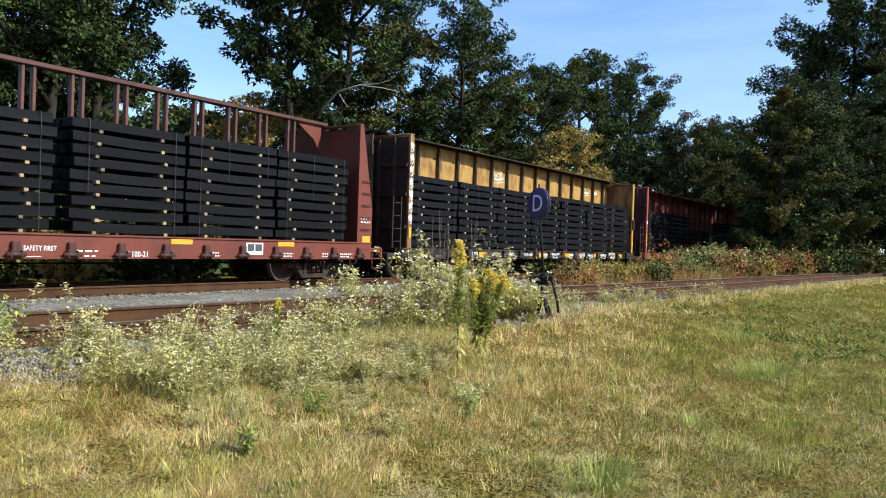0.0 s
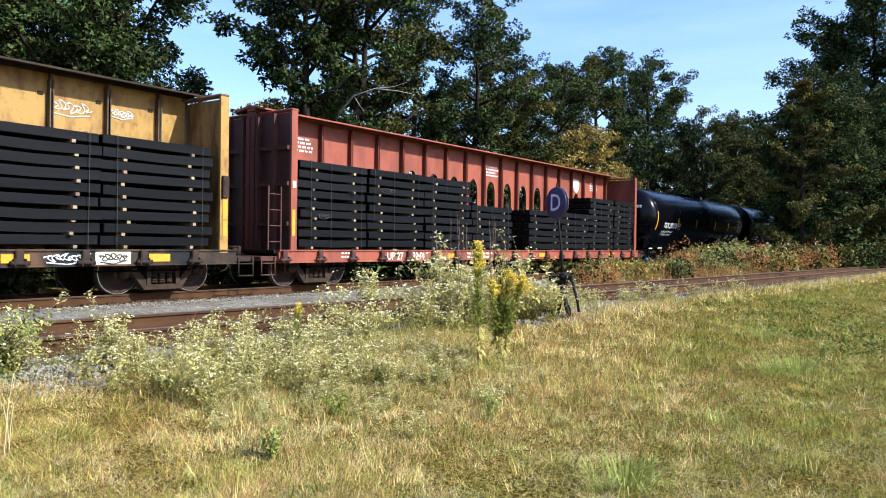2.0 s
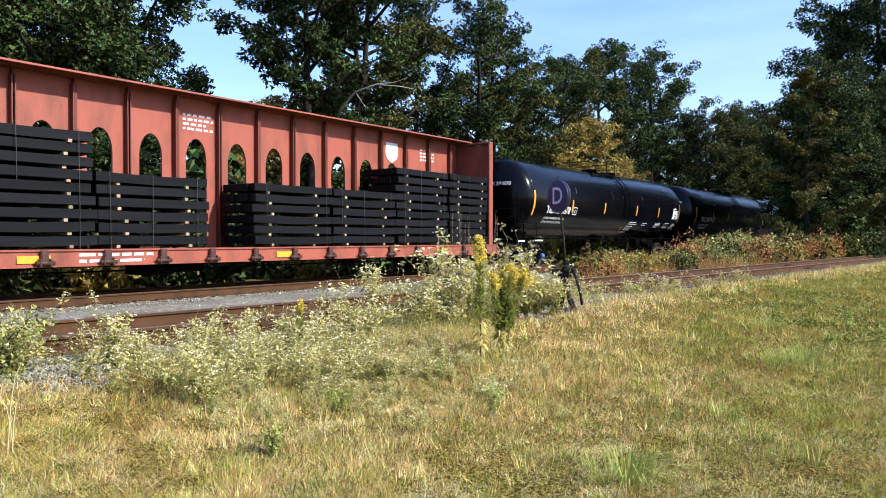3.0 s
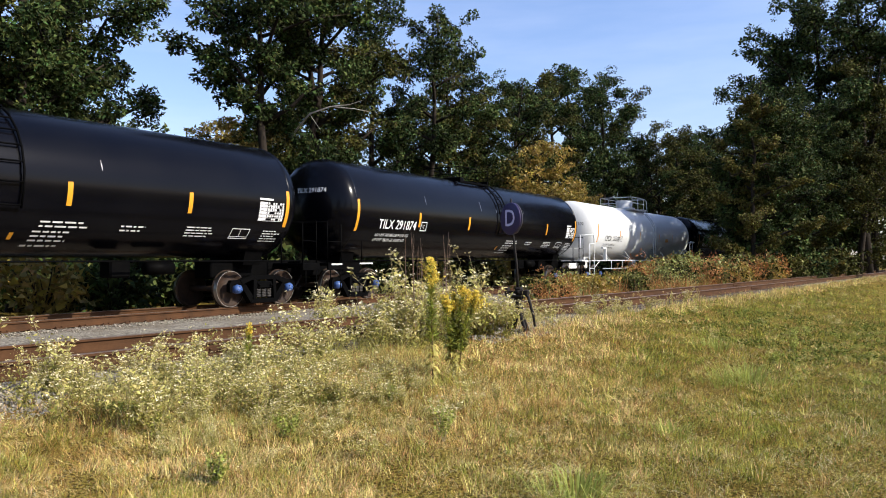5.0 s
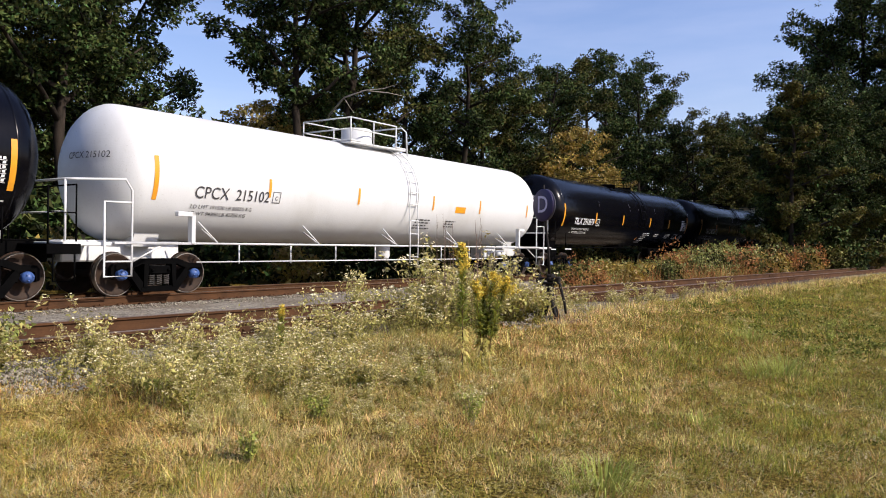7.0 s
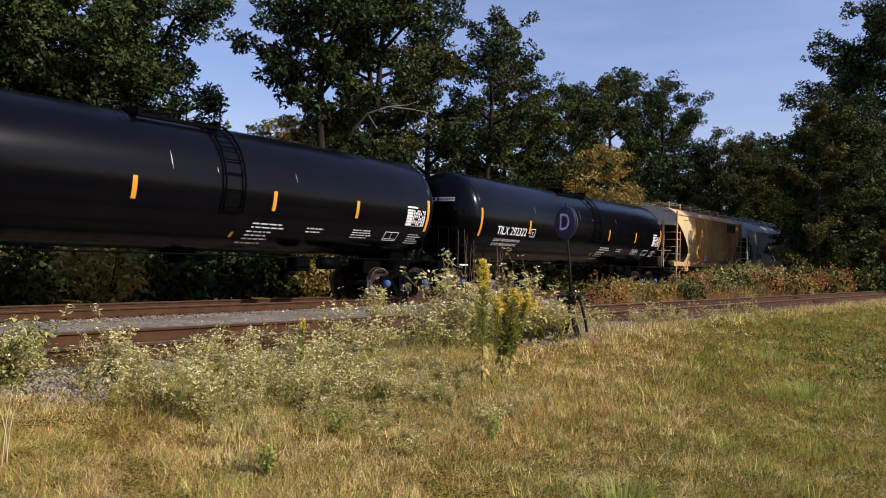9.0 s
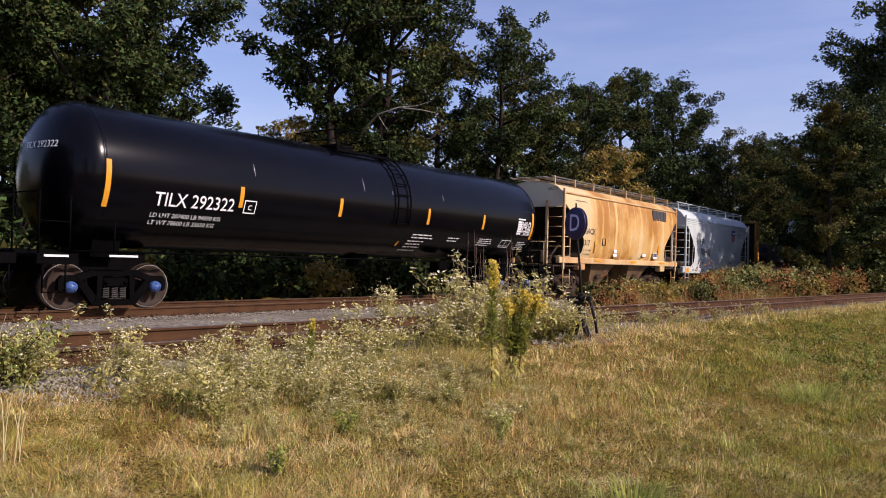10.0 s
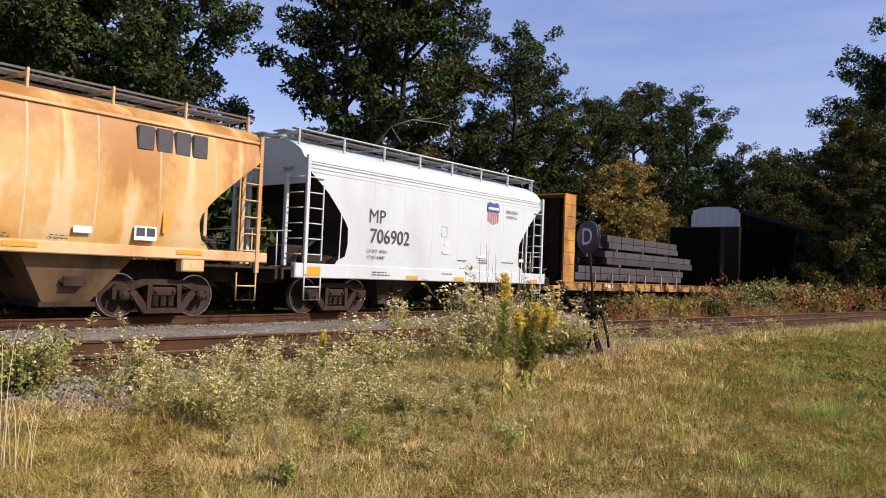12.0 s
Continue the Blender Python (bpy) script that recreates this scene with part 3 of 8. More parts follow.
def build_track(name, label, to_pose, s0, s1, tie0, tie1, near=1.0, away=1.0, plates=True):
    track = thing(name, label, "railway track", kind="structure")
    for y in (-GAUGE / 2, GAUGE / 2):
        me = rail_mesh(s1 - s0).mesh("rail", M_RAIL)
        me.materials.append(M_RAILTOP)
        for p in me.polygons:
            if p.center.z > -0.012 and abs(p.normal.z) > 0.5:
                p.material_index = 1
        part("rail", me, M_RAIL, track, "rust-brown steel rail with a worn head", to_pose(s0, y, 0))
        joint = Build().box(-0.45, 0.45, -0.034, -0.012, -0.14, -0.06, 0.006)
        for k in range(6):
            joint.tube([(-0.38 + 0.152 * k, -0.052, -0.1), (-0.38 + 0.152 * k, -0.03, -0.1)], 0.016, 6)
        jm = joint.mesh("joint_bar", M_RAIL)
        for s in (7.4, 19.3, 31.2):
            part("joint_bar", jm, M_RAIL, track, "", to_pose(s + 2 * y, y, 0))
    ties = Build().box(-0.115, 0.115, -1.3, 1.3, -0.37, -0.192, 0.012).mesh("sleeper", M_SLEEPER)
    plate = Build().box(-0.1, 0.1, -0.18, 0.18, -0.192, -0.172, 0.004)
    for sx in (-0.06, 0.06):
        for sy in (-0.1, 0.1):
            plate.box(sx - 0.012, sx + 0.012, sy - 0.016, sy + 0.016, -0.172, -0.145, 0.003)
    plate = plate.mesh("tie_plate", M_RAIL)
    rng = random.Random(len(name))
    s = tie0
    while s < tie1:
        part("sleeper", ties, M_SLEEPER, track, "", to_pose(s, rng.uniform(-0.06, 0.06), 0))
        for y in (-GAUGE / 2, GAUGE / 2) if plates else ():
            part("tie_plate", plate, M_RAIL, track, "", to_pose(s, y, 0))
        s += 0.53 + rng.uniform(-0.02, 0.02)
    # ballast bed: crowned strip, flush with the sleepers' tops
    b = Build()
    rows = []
    k = 0
    prof = [(-2.9, -0.36), (-2.3, -0.27), (-1.7, -0.215), (-1.0, -0.205), (0, -0.21), (1.0, -0.205), (1.7, -0.215), (2.3, -0.27), (2.9, -0.36)]
    s = s0
    while s <= s1:
        m = to_pose(s)
        rows.append([tuple(m @ Vector((0, (y * away if y > 0 else y * near) + 0.12 * noise.noise((s * 0.7, y, k)), z + 0.015 * noise.noise((s * 1.3, y * 2, 3))))) for y, z in prof])
        s += 0.5 if -12 < s < 60 else 3.0
    b.strip(rows)
    bed = part("ballast", b, gravel_material(), None)
    tagged(bed, "grey crushed-stone ballast between rusty rails", "ballast", kind="structure")
    return track


def build_stones():
    """Loose ballast stones on the beds where they lie open."""
    rng = np.random.RandomState(11)
    base = np.array([(1, 0, 0), (-1, 0, 0), (0, 1, 0), (0, -1, 0), (0, 0, 1), (0, 0, -1)], float)
    tri = [(0, 2, 4), (2, 1, 4), (1, 3, 4), (3, 0, 4), (2, 0, 5), (1, 2, 5), (3, 1, 5), (0, 3, 5)]
    out = []
    def lay(count, s0, s1, y0, y1, to_pose, z0):
        for _ in range(count):
            s, y = rng.uniform(s0, s1), rng.uniform(y0, y1)
            p = to_pose(s, y, 0).translation
            zz = z0 - 0.07 * max(0, abs(y) - 1.6) / 0.6
            r = rng.uniform(0.013, 0.031) * np.array([1, rng.uniform(.6, 1), rng.uniform(.5, .9)])
            q = base * r
            a = rng.uniform(0, 6.28)
            rot = np.array([[math.cos(a), -math.sin(a), 0], [math.sin(a), math.cos(a), 0], [0, 0, 1]])
            t = rng.uniform(-0.7, 0.7)
            rot = rot @ np.array([[1, 0, 0], [0, math.cos(t), -math.sin(t)], [0, math.sin(t), math.cos(t)]])
            q = q @ rot.T + rng.uniform(-0.004, 0.004, (6, 3)) + np.array((p.x, p.y, p.z + zz))
            out.extend(q[list(f)] for f in tri)
    lay(7500, -2, 22, -3.6, -0.85, main_pose, -0.19)
    lay(3000, -2, 16, 0.85, 2.6, side_pose, -0.19)
    lay(2000, -2, 14, -0.65, 0.65, side_pose, -0.20)
    lay(3200, 0.5, 3.5, -2.3, -0.85, side_pose, -0.20)
    lay(2600, 9.5, 14.5, -2.4, -0.85, side_pose, -0.19)
    # island colour needs whole stones: weld the eight faces of each
    arr = np.array(out).reshape(-1, 8, 3, 3)
    n = len(arr)
    verts = np.zeros((n, 6, 3))
    for f, (a, b2, c) in enumerate(tri):
        verts[:, a], verts[:, b2], verts[:, c] = arr[:, f, 0], arr[:, f, 1], arr[:, f, 2]
    faces = (np.array(tri)[None] + 6 * np.arange(n)[:, None, None]).reshape(-1, 3)
    me = bpy.data.meshes.new("ballast_stones")
    me.vertices.add(n * 6)
    me.vertices.foreach_set("co", verts.ravel())
    me.loops.add(n * 24)
    me.loops.foreach_set("vertex_index", faces.ravel().astype(np.int32))
    me.polygons.add(n * 8)
    me.polygons.foreach_set("loop_start", np.arange(0, n * 24, 3, dtype=np.int32))
    me.update(calc_edges=True)
    me.materials.append(M_STONE)
    tagged(new("ballast_stones", me), "loose grey crushed stones on the track bed", "gravel", kind="stuff")


build_ground()
build_track("main_track", "busy main-line track with rust-brown rails on grey ballast", main_pose, -45, 170, -4, 40, near=1.5)
build_track("siding_track", "little-used siding with rusty rails among weeds", side_pose, -45, 170, -3, 36, near=0.8, away=1.35, plates=False)
build_stones()

# ---------------------------------------------------------------- the train
MOVING = []      # (thing, place along the train, y, z)
WHEELSETS = []   # (part, x in its car)


def on_train(ob, u, y=0.0, z=0.0):
    MOVING.append((ob, u, y, z))
    ob.matrix_basis = main_pose(u, y, z)
    return ob


def letters(car, words, size, x, z, mat, y=-1.5, tank=None, label="", squeeze=1.0, name="lettering", skin=None):
    """Lettering on a car's near side; tank: (radius, height of the axis) for lettering bent round a shell."""
    src = text_mesh(words, size, squeeze=squeeze)
    me = src.copy()
    me.materials.clear()
    me.materials.append(mat)
    for v in me.vertices:
        zz = z + v.co.z
        yy = -math.sqrt(max(tank[0] ** 2 - (zz - tank[1]) ** 2, 0.01)) - 0.014 if tank else (-skin(zz) - 0.01 if skin else y - 0.006)
        v.co = (x + v.co.x, yy, zz)
    return part(name, me, mat, car, label)


def tagged_stuff(ob):
    tagged(ob, kind="stuff")
    return ob


def bars(car, x, z, w, rows, pitch, mat, y=-1.5, tank=None, seed=1, h=0.45, name="small_print"):
    """Small print too fine to read: rows of plain bars."""
    rng = random.Random(seed)
    b = Build()
    for r in range(rows):
        zz = z - r * pitch
        xx = x
        end = x + w * rng.uniform(0.65, 1.0)
        while xx < end:
            l = min(rng.uniform(0.12, 0.4) * w * 0.6, end - xx)
            yy = [-math.sqrt(max(tank[0] ** 2 - (q - tank[1]) ** 2, 0.01)) - 0.012 if tank else y - 0.006 for q in (zz - pitch * h / 2, zz + pitch * h / 2)]
            b.add([(xx, yy[0], zz - pitch * h / 2), (xx + l, yy[0], zz - pitch * h / 2), (xx + l, yy[1], zz + pitch * h / 2), (xx, yy[1], zz + pitch * h / 2)], [(0, 1, 2, 3)])
            xx += l + pitch * 0.5
    return tagged_stuff(part(name, b, mat, car))


def tank_rect(b, x0, x1, z0, z1, tank, lift=0.012):
    """A thin curved patch on a tank's near side."""
    n = max(1, int((z1 - z0) / 0.08))
    rows = []
    for k in range(n + 1):
        z = z0 + (z1 - z0) * k / n
        y = -math.sqrt(tank[0] ** 2 - (z - tank[1]) ** 2) - lift
        rows.append([(x0, y, z), (x1, y, z)])
    return b.strip(rows)


def tank_frame(b, x0, x1, z0, z1, tank, t=0.025):
    for q in ((x0, x1, z0, z0 + t), (x0, x1, z1 - t, z1), (x0, x0 + t, z0, z1), (x1 - t, x1, z0, z1)):
        tank_rect(b, *q, tank)
    return b


def wheel_mesh(mat, cap):
    b = Build()
    for sgn in (-1, 1):
        y = sgn * 0.75
        prof = [(0.09, -0.07), (0.16, -0.075), (0.2, -0.03), (0.33, -0.015), (0.385, -0.06), (0.44, -0.068), (0.455, -0.06), (0.46, 0.04), (0.485, 0.055), (0.485, 0.075), (0.39, 0.078), (0.34, 0.03), (0.2, 0.04), (0.12, 0.09), (0.08, 0.09)]
        b.lathe([(r, y - sgn * h) for r, h in prof], 36)
    b.tube([(0, -1.06, 0), (0, 1.06, 0)], 0.075, 12)
    return b.mesh("wheelset", mat)


WHEELM = {}


def truck(car, x, frame_mat, cap_mat, wheel_mat=None):
    """A two-axle truck whose centre is at x of its car."""
    wheel_mat = wheel_mat or M_WHEEL
    key = (wheel_mat.name, cap_mat.name, frame_mat.name)
    if key not in WHEELM:
        fr = Build()
        # side frame as a ring: outer outline with the two windows and the spring opening left free
        pieces = [
            [(-1.13, 0.40), (-1.13, 0.60), (-1.06, 0.68), (-0.74, 0.69), (-0.66, 0.60), (-0.64, 0.42), (-0.71, 0.36), (-0.75, 0.56), (-1.03, 0.56), (-1.06, 0.36)],
            [(-0.80, 0.68), (-0.46, 0.80), (0.46, 0.80), (0.80, 0.68), (0.72, 0.57), (0.42, 0.68), (-0.42, 0.68), (-0.72, 0.57)],
            [(-0.76, 0.50), (-0.63, 0.57), (-0.36, 0.24), (-0.46, 0.10)],
            [(-0.47, 0.09), (0.47, 0.09), (0.42, 0.20), (-0.42, 0.20)],
            [(-0.40, 0.18), (-0.31, 0.18), (-0.28, 0.68), (-0.39, 0.68)]]
        for sgn in (-1, 1):
            for k, pc in enumerate(pieces):
                d = 0.06 + 0.012 * k
                fr.prism(pc, sgn * 1.0 - d, sgn * 1.0 + d)
                if k in (0, 2, 4):
                    fr.prism([(-a, z) for a, z in pc], sgn * 1.0 - d, sgn * 1.0 + d)
        fr.box(-0.27, 0.27, -1.10, 1.10, 0.45, 0.64, 0.03)
        for sgn in (-1, 1):
            fr.tube([(-0.2, sgn * 1.09, 0.545), (-0.2, sgn * 1.14, 0.545)], 0.035, 8).tube([(0.2, sgn * 1.09, 0.545), (0.2, sgn * 1.14, 0.545)], 0.035, 8)
        fr.tube([(-0.95, -0.6, 0.32), (0.95, -0.6, 0.32)], 0.03, 6).box(-0.52, -0.40, -0.9, 0.9, 0.28, 0.40, 0.02).box(0.40, 0.52, -0.9, 0.9, 0.28, 0.40, 0.02)
        sps = []
        for sgn in (-1, 1):
            sp = Build()
            sps.append(sp)
            for cx in (-0.18, 0.0, 0.18):
                turns = 5
                path = [(cx + 0.075 * math.cos(q * math.pi / 5), sgn * 1.03 + 0.075 * math.sin(q * math.pi / 5), 0.225 + 0.21 * q / (10 * turns)) for q in range(10 * turns + 1)]
                sp.tube(path[::2], 0.016, 4)
        cps = []
        for sgn in (-1, 1):
            cp = Build()
            cps.append(cp)
            cp.lathe([(0.005, sgn * 1.16), (0.045, sgn * 1.16), (0.055, sgn * 1.145), (0.105, sgn * 1.13), (0.115, sgn * 1.07), (0.115, sgn * 1.0)], 20)
            for q in range(3):
                a = q * 2.094
                cp.tube([(0.065 * math.cos(a), sgn * 1.13, 0.065 * math.sin(a)), (0.065 * math.cos(a), sgn * 1.165, 0.065 * math.sin(a))], 0.018, 6)
        rims = []
        for sgn in (-1, 1):
            rim = Build()
            rims.append(rim)
            rim.lathe([(0.452, sgn * 0.822), (0.459, sgn * 0.81), (0.464, sgn * 0.715)], 36)
            rim.lathe([(0.437, sgn * 0.8225), (0.452, sgn * 0.8225)], 36)
        WHEELM[key] = [fr.mesh("side_frame", frame_mat), [q.mesh("spring_nest", M_SPRING if frame_mat is M_TRUCK_BLACK else frame_mat) for q in sps], [c.mesh("bearing_cap", cap_mat) for c in cps], [r.mesh("tread", M_TREAD) for r in rims], wheel_mesh(wheel_mat, cap_mat)]
    fr, sp, cp, rim, wm = WHEELM[key]
    f = part("truck_frame", fr, frame_mat, car, "cast steel truck side frames", pose(x, 0, 0))
    for q in sp:
        part("spring_nest", q, frame_mat, f)
    for dx in (-0.89, 0.89):
        w = part("wheelset", wm, wheel_mat, car, "steel wheels on an axle", pose(x + dx, 0, WHEEL_R))
        for c in cp:
            part("bearing_cap", c, cap_mat, w)
        for r in rim:
            part("tread", r, M_TREAD, w, "bright worn wheel tread")
        WHEELSETS.append((w, x + dx))


def coupler(car, x, sgn, mat=None):
    mat = mat or M_TRUCK_RUST
    b = Build()
    b.box(min(x, x + sgn * 0.55), max(x, x + sgn * 0.55), -0.07, 0.07, 0.80, 0.95, 0.02)
    e = x + sgn * 0.55
    b.box(min(e, e + sgn * 0.28), max(e, e + sgn * 0.28), -0.17, 0.15, 0.72, 1.03, 0.04)
    part("coupler", b, mat, car)
    h = Build()
    h.tube([(x + sgn * 0.1, -0.35, 0.75), (x + sgn * 0.3, -0.33, 0.45), (x + sgn * 0.55, -0.25, 0.34), (x + sgn * 0.8, -0.1, 0.42)], 0.022, 6)
    part("air_hose", h, M_STAND, car)


def ladder(car, x, y, z0, z1, mat, width=0.4, along="x", rungs=None, name="ladder"):
    b = Build()
    r = 0.016
    e = [(x, y), (x + width, y)] if along == "x" else [(x, y), (x, y + width)]
    for px, py in e:
        b.box(px - 0.02, px + 0.02, py - 0.015, py + 0.015, z0, z1, 0.004)
    n = rungs or int((z1 - z0) / 0.38)
    for k in range(n):
        z = z0 + (k + 0.5) * (z1 - z0) / n
        b.tube([(e[0][0], e[0][1], z), (e[1][0], e[1][1], z)], r, 6)
    return part(name, b, mat, car)


TIE = {}


def tie_bundle(u, layers, group, z0, mat=None, seed=0, length=2.58, y0=-1.36):
    """A strapped stack of sleepers: each front sleeper and spacer is its own piece, those behind are one part."""
    rng = random.Random(seed)
    mat = mat or M_TIE
    b = thing("sleeper_bundle", "strapped stack of new black creosoted railway sleepers on a flatcar", "sleeper stack", group)
    if (mat.name, length) not in TIE:
        TIE[mat.name, length] = Build().box(0, length, 0, 0.225, 0, 0.185, 0.012).mesh("sleeper", mat)
        TIE[mat.name, length, "sagged"] = Build().prism([(0, 0.004), (length * 0.22, -0.008), (length * 0.5, -0.020), (length * 0.8, -0.006), (length, 0.012), (length, 0.193), (length * 0.8, 0.178), (length * 0.5, 0.164), (length * 0.22, 0.174), (0, 0.187)], 0.0, 0.225).mesh("sleeper", mat)
        TIE["spacer"] = Build().box(-0.04, 0.04, -0.02, 1.0, 0, 0.064, 0.004).mesh("spacer", M_DUNNAGE)
    pitch = 0.252
    rest = Build()
    for k in range(layers):
        z = k * pitch + 0.06
        dx = rng.uniform(-0.06, 0.06)
        part("sleeper", TIE[(mat.name, length, "sagged") if rng.random() < 0.45 else (mat.name, length)], mat, b, "", pose(dx, rng.uniform(-0.035, 0.02), z, rng.uniform(-2.0, 2.0), rng.uniform(-0.34, 0.34), rng.uniform(-0.6, 0.6)))
        for j in range(1, 5):
            d2 = rng.uniform(-0.03, 0.03)
            rest.box(d2, length + d2, j * 0.232, j * 0.232 + 0.222, z, z + 0.183, 0.01)
        for fx in (0.2, 0.8):
            part("spacer", TIE["spacer"], M_DUNNAGE, b, "", pose(length * fx + rng.uniform(-0.09, 0.09), rng.uniform(-0.05, 0.03), z - 0.064))
    tagged(part("sleeper_core", rest, mat, b), kind="stuff")
    h = layers * pitch
    for fx in (0.12, 0.45, 0.9):
        if fx == 0.45 and rng.random() < 0.4:
            continue
        x = length * fx + rng.uniform(-0.08, 0.08)
        x2 = x + rng.uniform(-0.03, 0.03)
        zb = -0.1 if rng.random() < 0.6 else h * rng.uniform(0.3, 0.7)
        st = Build().tube([(x, 0.6, h + 0.008), (x, -0.045, h + 0.005), (0.5 * (x + x2), -0.05, 0.5 * (h + zb)), (x2, -0.045, zb)], 0.006, 5)
        part("strap", st, M_STRAP, b, "thin steel strapping wire")
    return on_train(b, u, y0, z0)


def bulkhead(car, x, sgn, mat_in, mat_out, top=4.42, wing=0.42, slant=0.0, foot=0.42, wing_mat=None):
    """An end wall across the car: plate, side wings, cap and stiffeners. sgn points outwards."""
    bh = part("bulkhead", Build().box(min(x + sgn * 0.10, x + sgn * 0.16), max(x + sgn * 0.10, x + sgn * 0.16), -1.42, 1.42, 0.9, top - 0.05), mat_in, car, "steel end bulkhead")
    for y in (-1.47, 1.40):
        a, b, c = x - sgn * 0.02, x + sgn * wing, x + sgn * (foot if slant else wing)
        o = [(a, 0.88), (c, 0.88), (c, 2.0), (b - sgn * slant, top), (a, top)] if slant else [(a, 0.88), (b, 0.88), (b, top), (a, top)]
        part("bulkhead_wing", Build().prism(o, y, y + 0.07), wing_mat or mat_in, bh)
    cap = Build().box(min(x - sgn * 0.03, x + sgn * (wing - slant)), max(x - sgn * 0.03, x + sgn * (wing - slant)), -1.48, 1.48, top, top + 0.05, 0.01)
    part("bulkhead_cap", cap, mat_in, bh)
    for y in (-0.9, -0.3, 0.3, 0.9):
        part("stiffener", Build().box(min(x + sgn * 0.16, x + sgn * 0.30), max(x + sgn * 0.16, x + sgn * 0.30), y - 0.05, y + 0.05, 0.9, top - 0.05), mat_out, bh)
    for z in (1.6, 2.6, 3.5):
        part("cross_rib", Build().box(min(x + sgn * 0.16, x + sgn * 0.26), max(x + sgn * 0.16, x + sgn * 0.26), -1.40, 1.40, z - 0.05, z + 0.05), mat_out, bh)
    part("outer_plate", Build().box(min(x + sgn * 0.162, x + sgn * 0.17), max(x + sgn * 0.162, x + sgn * 0.17), -1.40, 1.40, 0.9, top - 0.05), mat_out, bh)
    return bh


def flat_frame(car, length, mat, sill_mat, deck=0.95, bottom=0.62, pockets=True, pocket_mat=None, spacing=1.23, first=0.14):
    """Deck, sills, cross members, centre sill, winches and end platforms of a flatcar."""
    # deck, centre sill and cross members have under-car shade in their colour
    part("deck", Build().box(-0.1, length + 0.1, -1.38, 1.38, deck - 0.09, deck - 0.01), M_SHADEDARK, car, "dirty steel deck, shade put into its colour")
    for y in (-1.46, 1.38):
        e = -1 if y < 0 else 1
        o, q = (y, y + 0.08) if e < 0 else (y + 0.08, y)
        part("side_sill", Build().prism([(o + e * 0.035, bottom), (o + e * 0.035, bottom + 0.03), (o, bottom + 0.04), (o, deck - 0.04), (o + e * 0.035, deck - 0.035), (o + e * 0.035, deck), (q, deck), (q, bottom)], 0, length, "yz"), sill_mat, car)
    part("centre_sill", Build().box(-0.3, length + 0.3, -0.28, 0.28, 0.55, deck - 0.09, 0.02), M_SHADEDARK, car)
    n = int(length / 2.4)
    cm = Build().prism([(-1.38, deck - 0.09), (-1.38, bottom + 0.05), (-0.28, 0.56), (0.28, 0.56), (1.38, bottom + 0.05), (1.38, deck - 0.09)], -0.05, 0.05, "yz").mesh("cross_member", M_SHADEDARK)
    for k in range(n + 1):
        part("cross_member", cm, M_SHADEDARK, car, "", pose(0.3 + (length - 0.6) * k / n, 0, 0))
    br = Build().box(length * 0.42, length * 0.42 + 0.9, -1.05, -0.5, 0.38, 0.78, 0.05).tube([(length * 0.42 + 0.9, -0.8, 0.55), (length * 0.42 + 1.7, -0.8, 0.55)], 0.15, 14).tube([(1.0, -1.15, 0.5), (length - 1.0, -1.15, 0.5)], 0.02, 6)
    part("brake_gear", br, M_TRUCK_BLACK, car)
    if pockets:
        pm = pocket_mat or sill_mat
        wb = Build().box(-0.075, 0.075, -0.10, 0, -0.02, 0.26, 0.02).box(-0.11, -0.075, -0.13, 0, -0.05, 0.10, 0.01).box(0.075, 0.11, -0.13, 0, -0.05, 0.10, 0.01).tube([(-0.17, -0.085, 0.02), (0.17, -0.085, 0.02)], 0.045, 10)
        wm = wb.mesh("winch", pm)
        k = 0
        x = first
        while x < length - 0.3:
            part("winch", wm, pm, car, "", pose(x, -1.46, bottom + 0.06))
            x += spacing
    for e, sgn in ((0, -1), (length, 1)):
        p = Build().box(min(e, e + sgn * 0.55), max(e, e + sgn * 0.55), -1.40, 1.40, deck - 0.28, deck - 0.16, 0.01)
        p.box(min(e + sgn * 0.48, e + sgn * 0.56), max(e + sgn * 0.48, e + sgn * 0.56), -1.44, 1.44, 0.70, deck - 0.16, 0.015)
        part("end_platform", p, mat, car)
        g = Build()
        for z in (0.34, 0.62):
            g.tube([(e + sgn * 0.1, -1.43, z), (e + sgn * 0.52, -1.43, z)], 0.018, 6)
        g.tube([(e + sgn * 0.1, -1.43, 0.32), (e + sgn * 0.1, -1.43, 0.78)], 0.018, 6).tube([(e + sgn * 0.52, -1.43, 0.32), (e + sgn * 0.52, -1.43, 0.78)], 0.018, 6)
        part("sill_step", g, mat, car)
        coupler(car, e + sgn * 0.4, sgn)


def reflectors(car, xs, z0, z1, w, y=-1.5, tank=None):
    for x in xs:
        b = Build()
        n = 6 if tank else 1
        rows = []
        for k in range(n + 1):
            z = z0 + (z1 - z0) * k / n
            yy = -math.sqrt(tank[0] ** 2 - (z - tank[1]) ** 2) - 0.010 if tank else y - 0.012
            rows.append([(x, yy, z), (x + w, yy, z)])
        b.strip(rows)
        part("reflector", b, M_REFLECT, car, "yellow reflective strip")


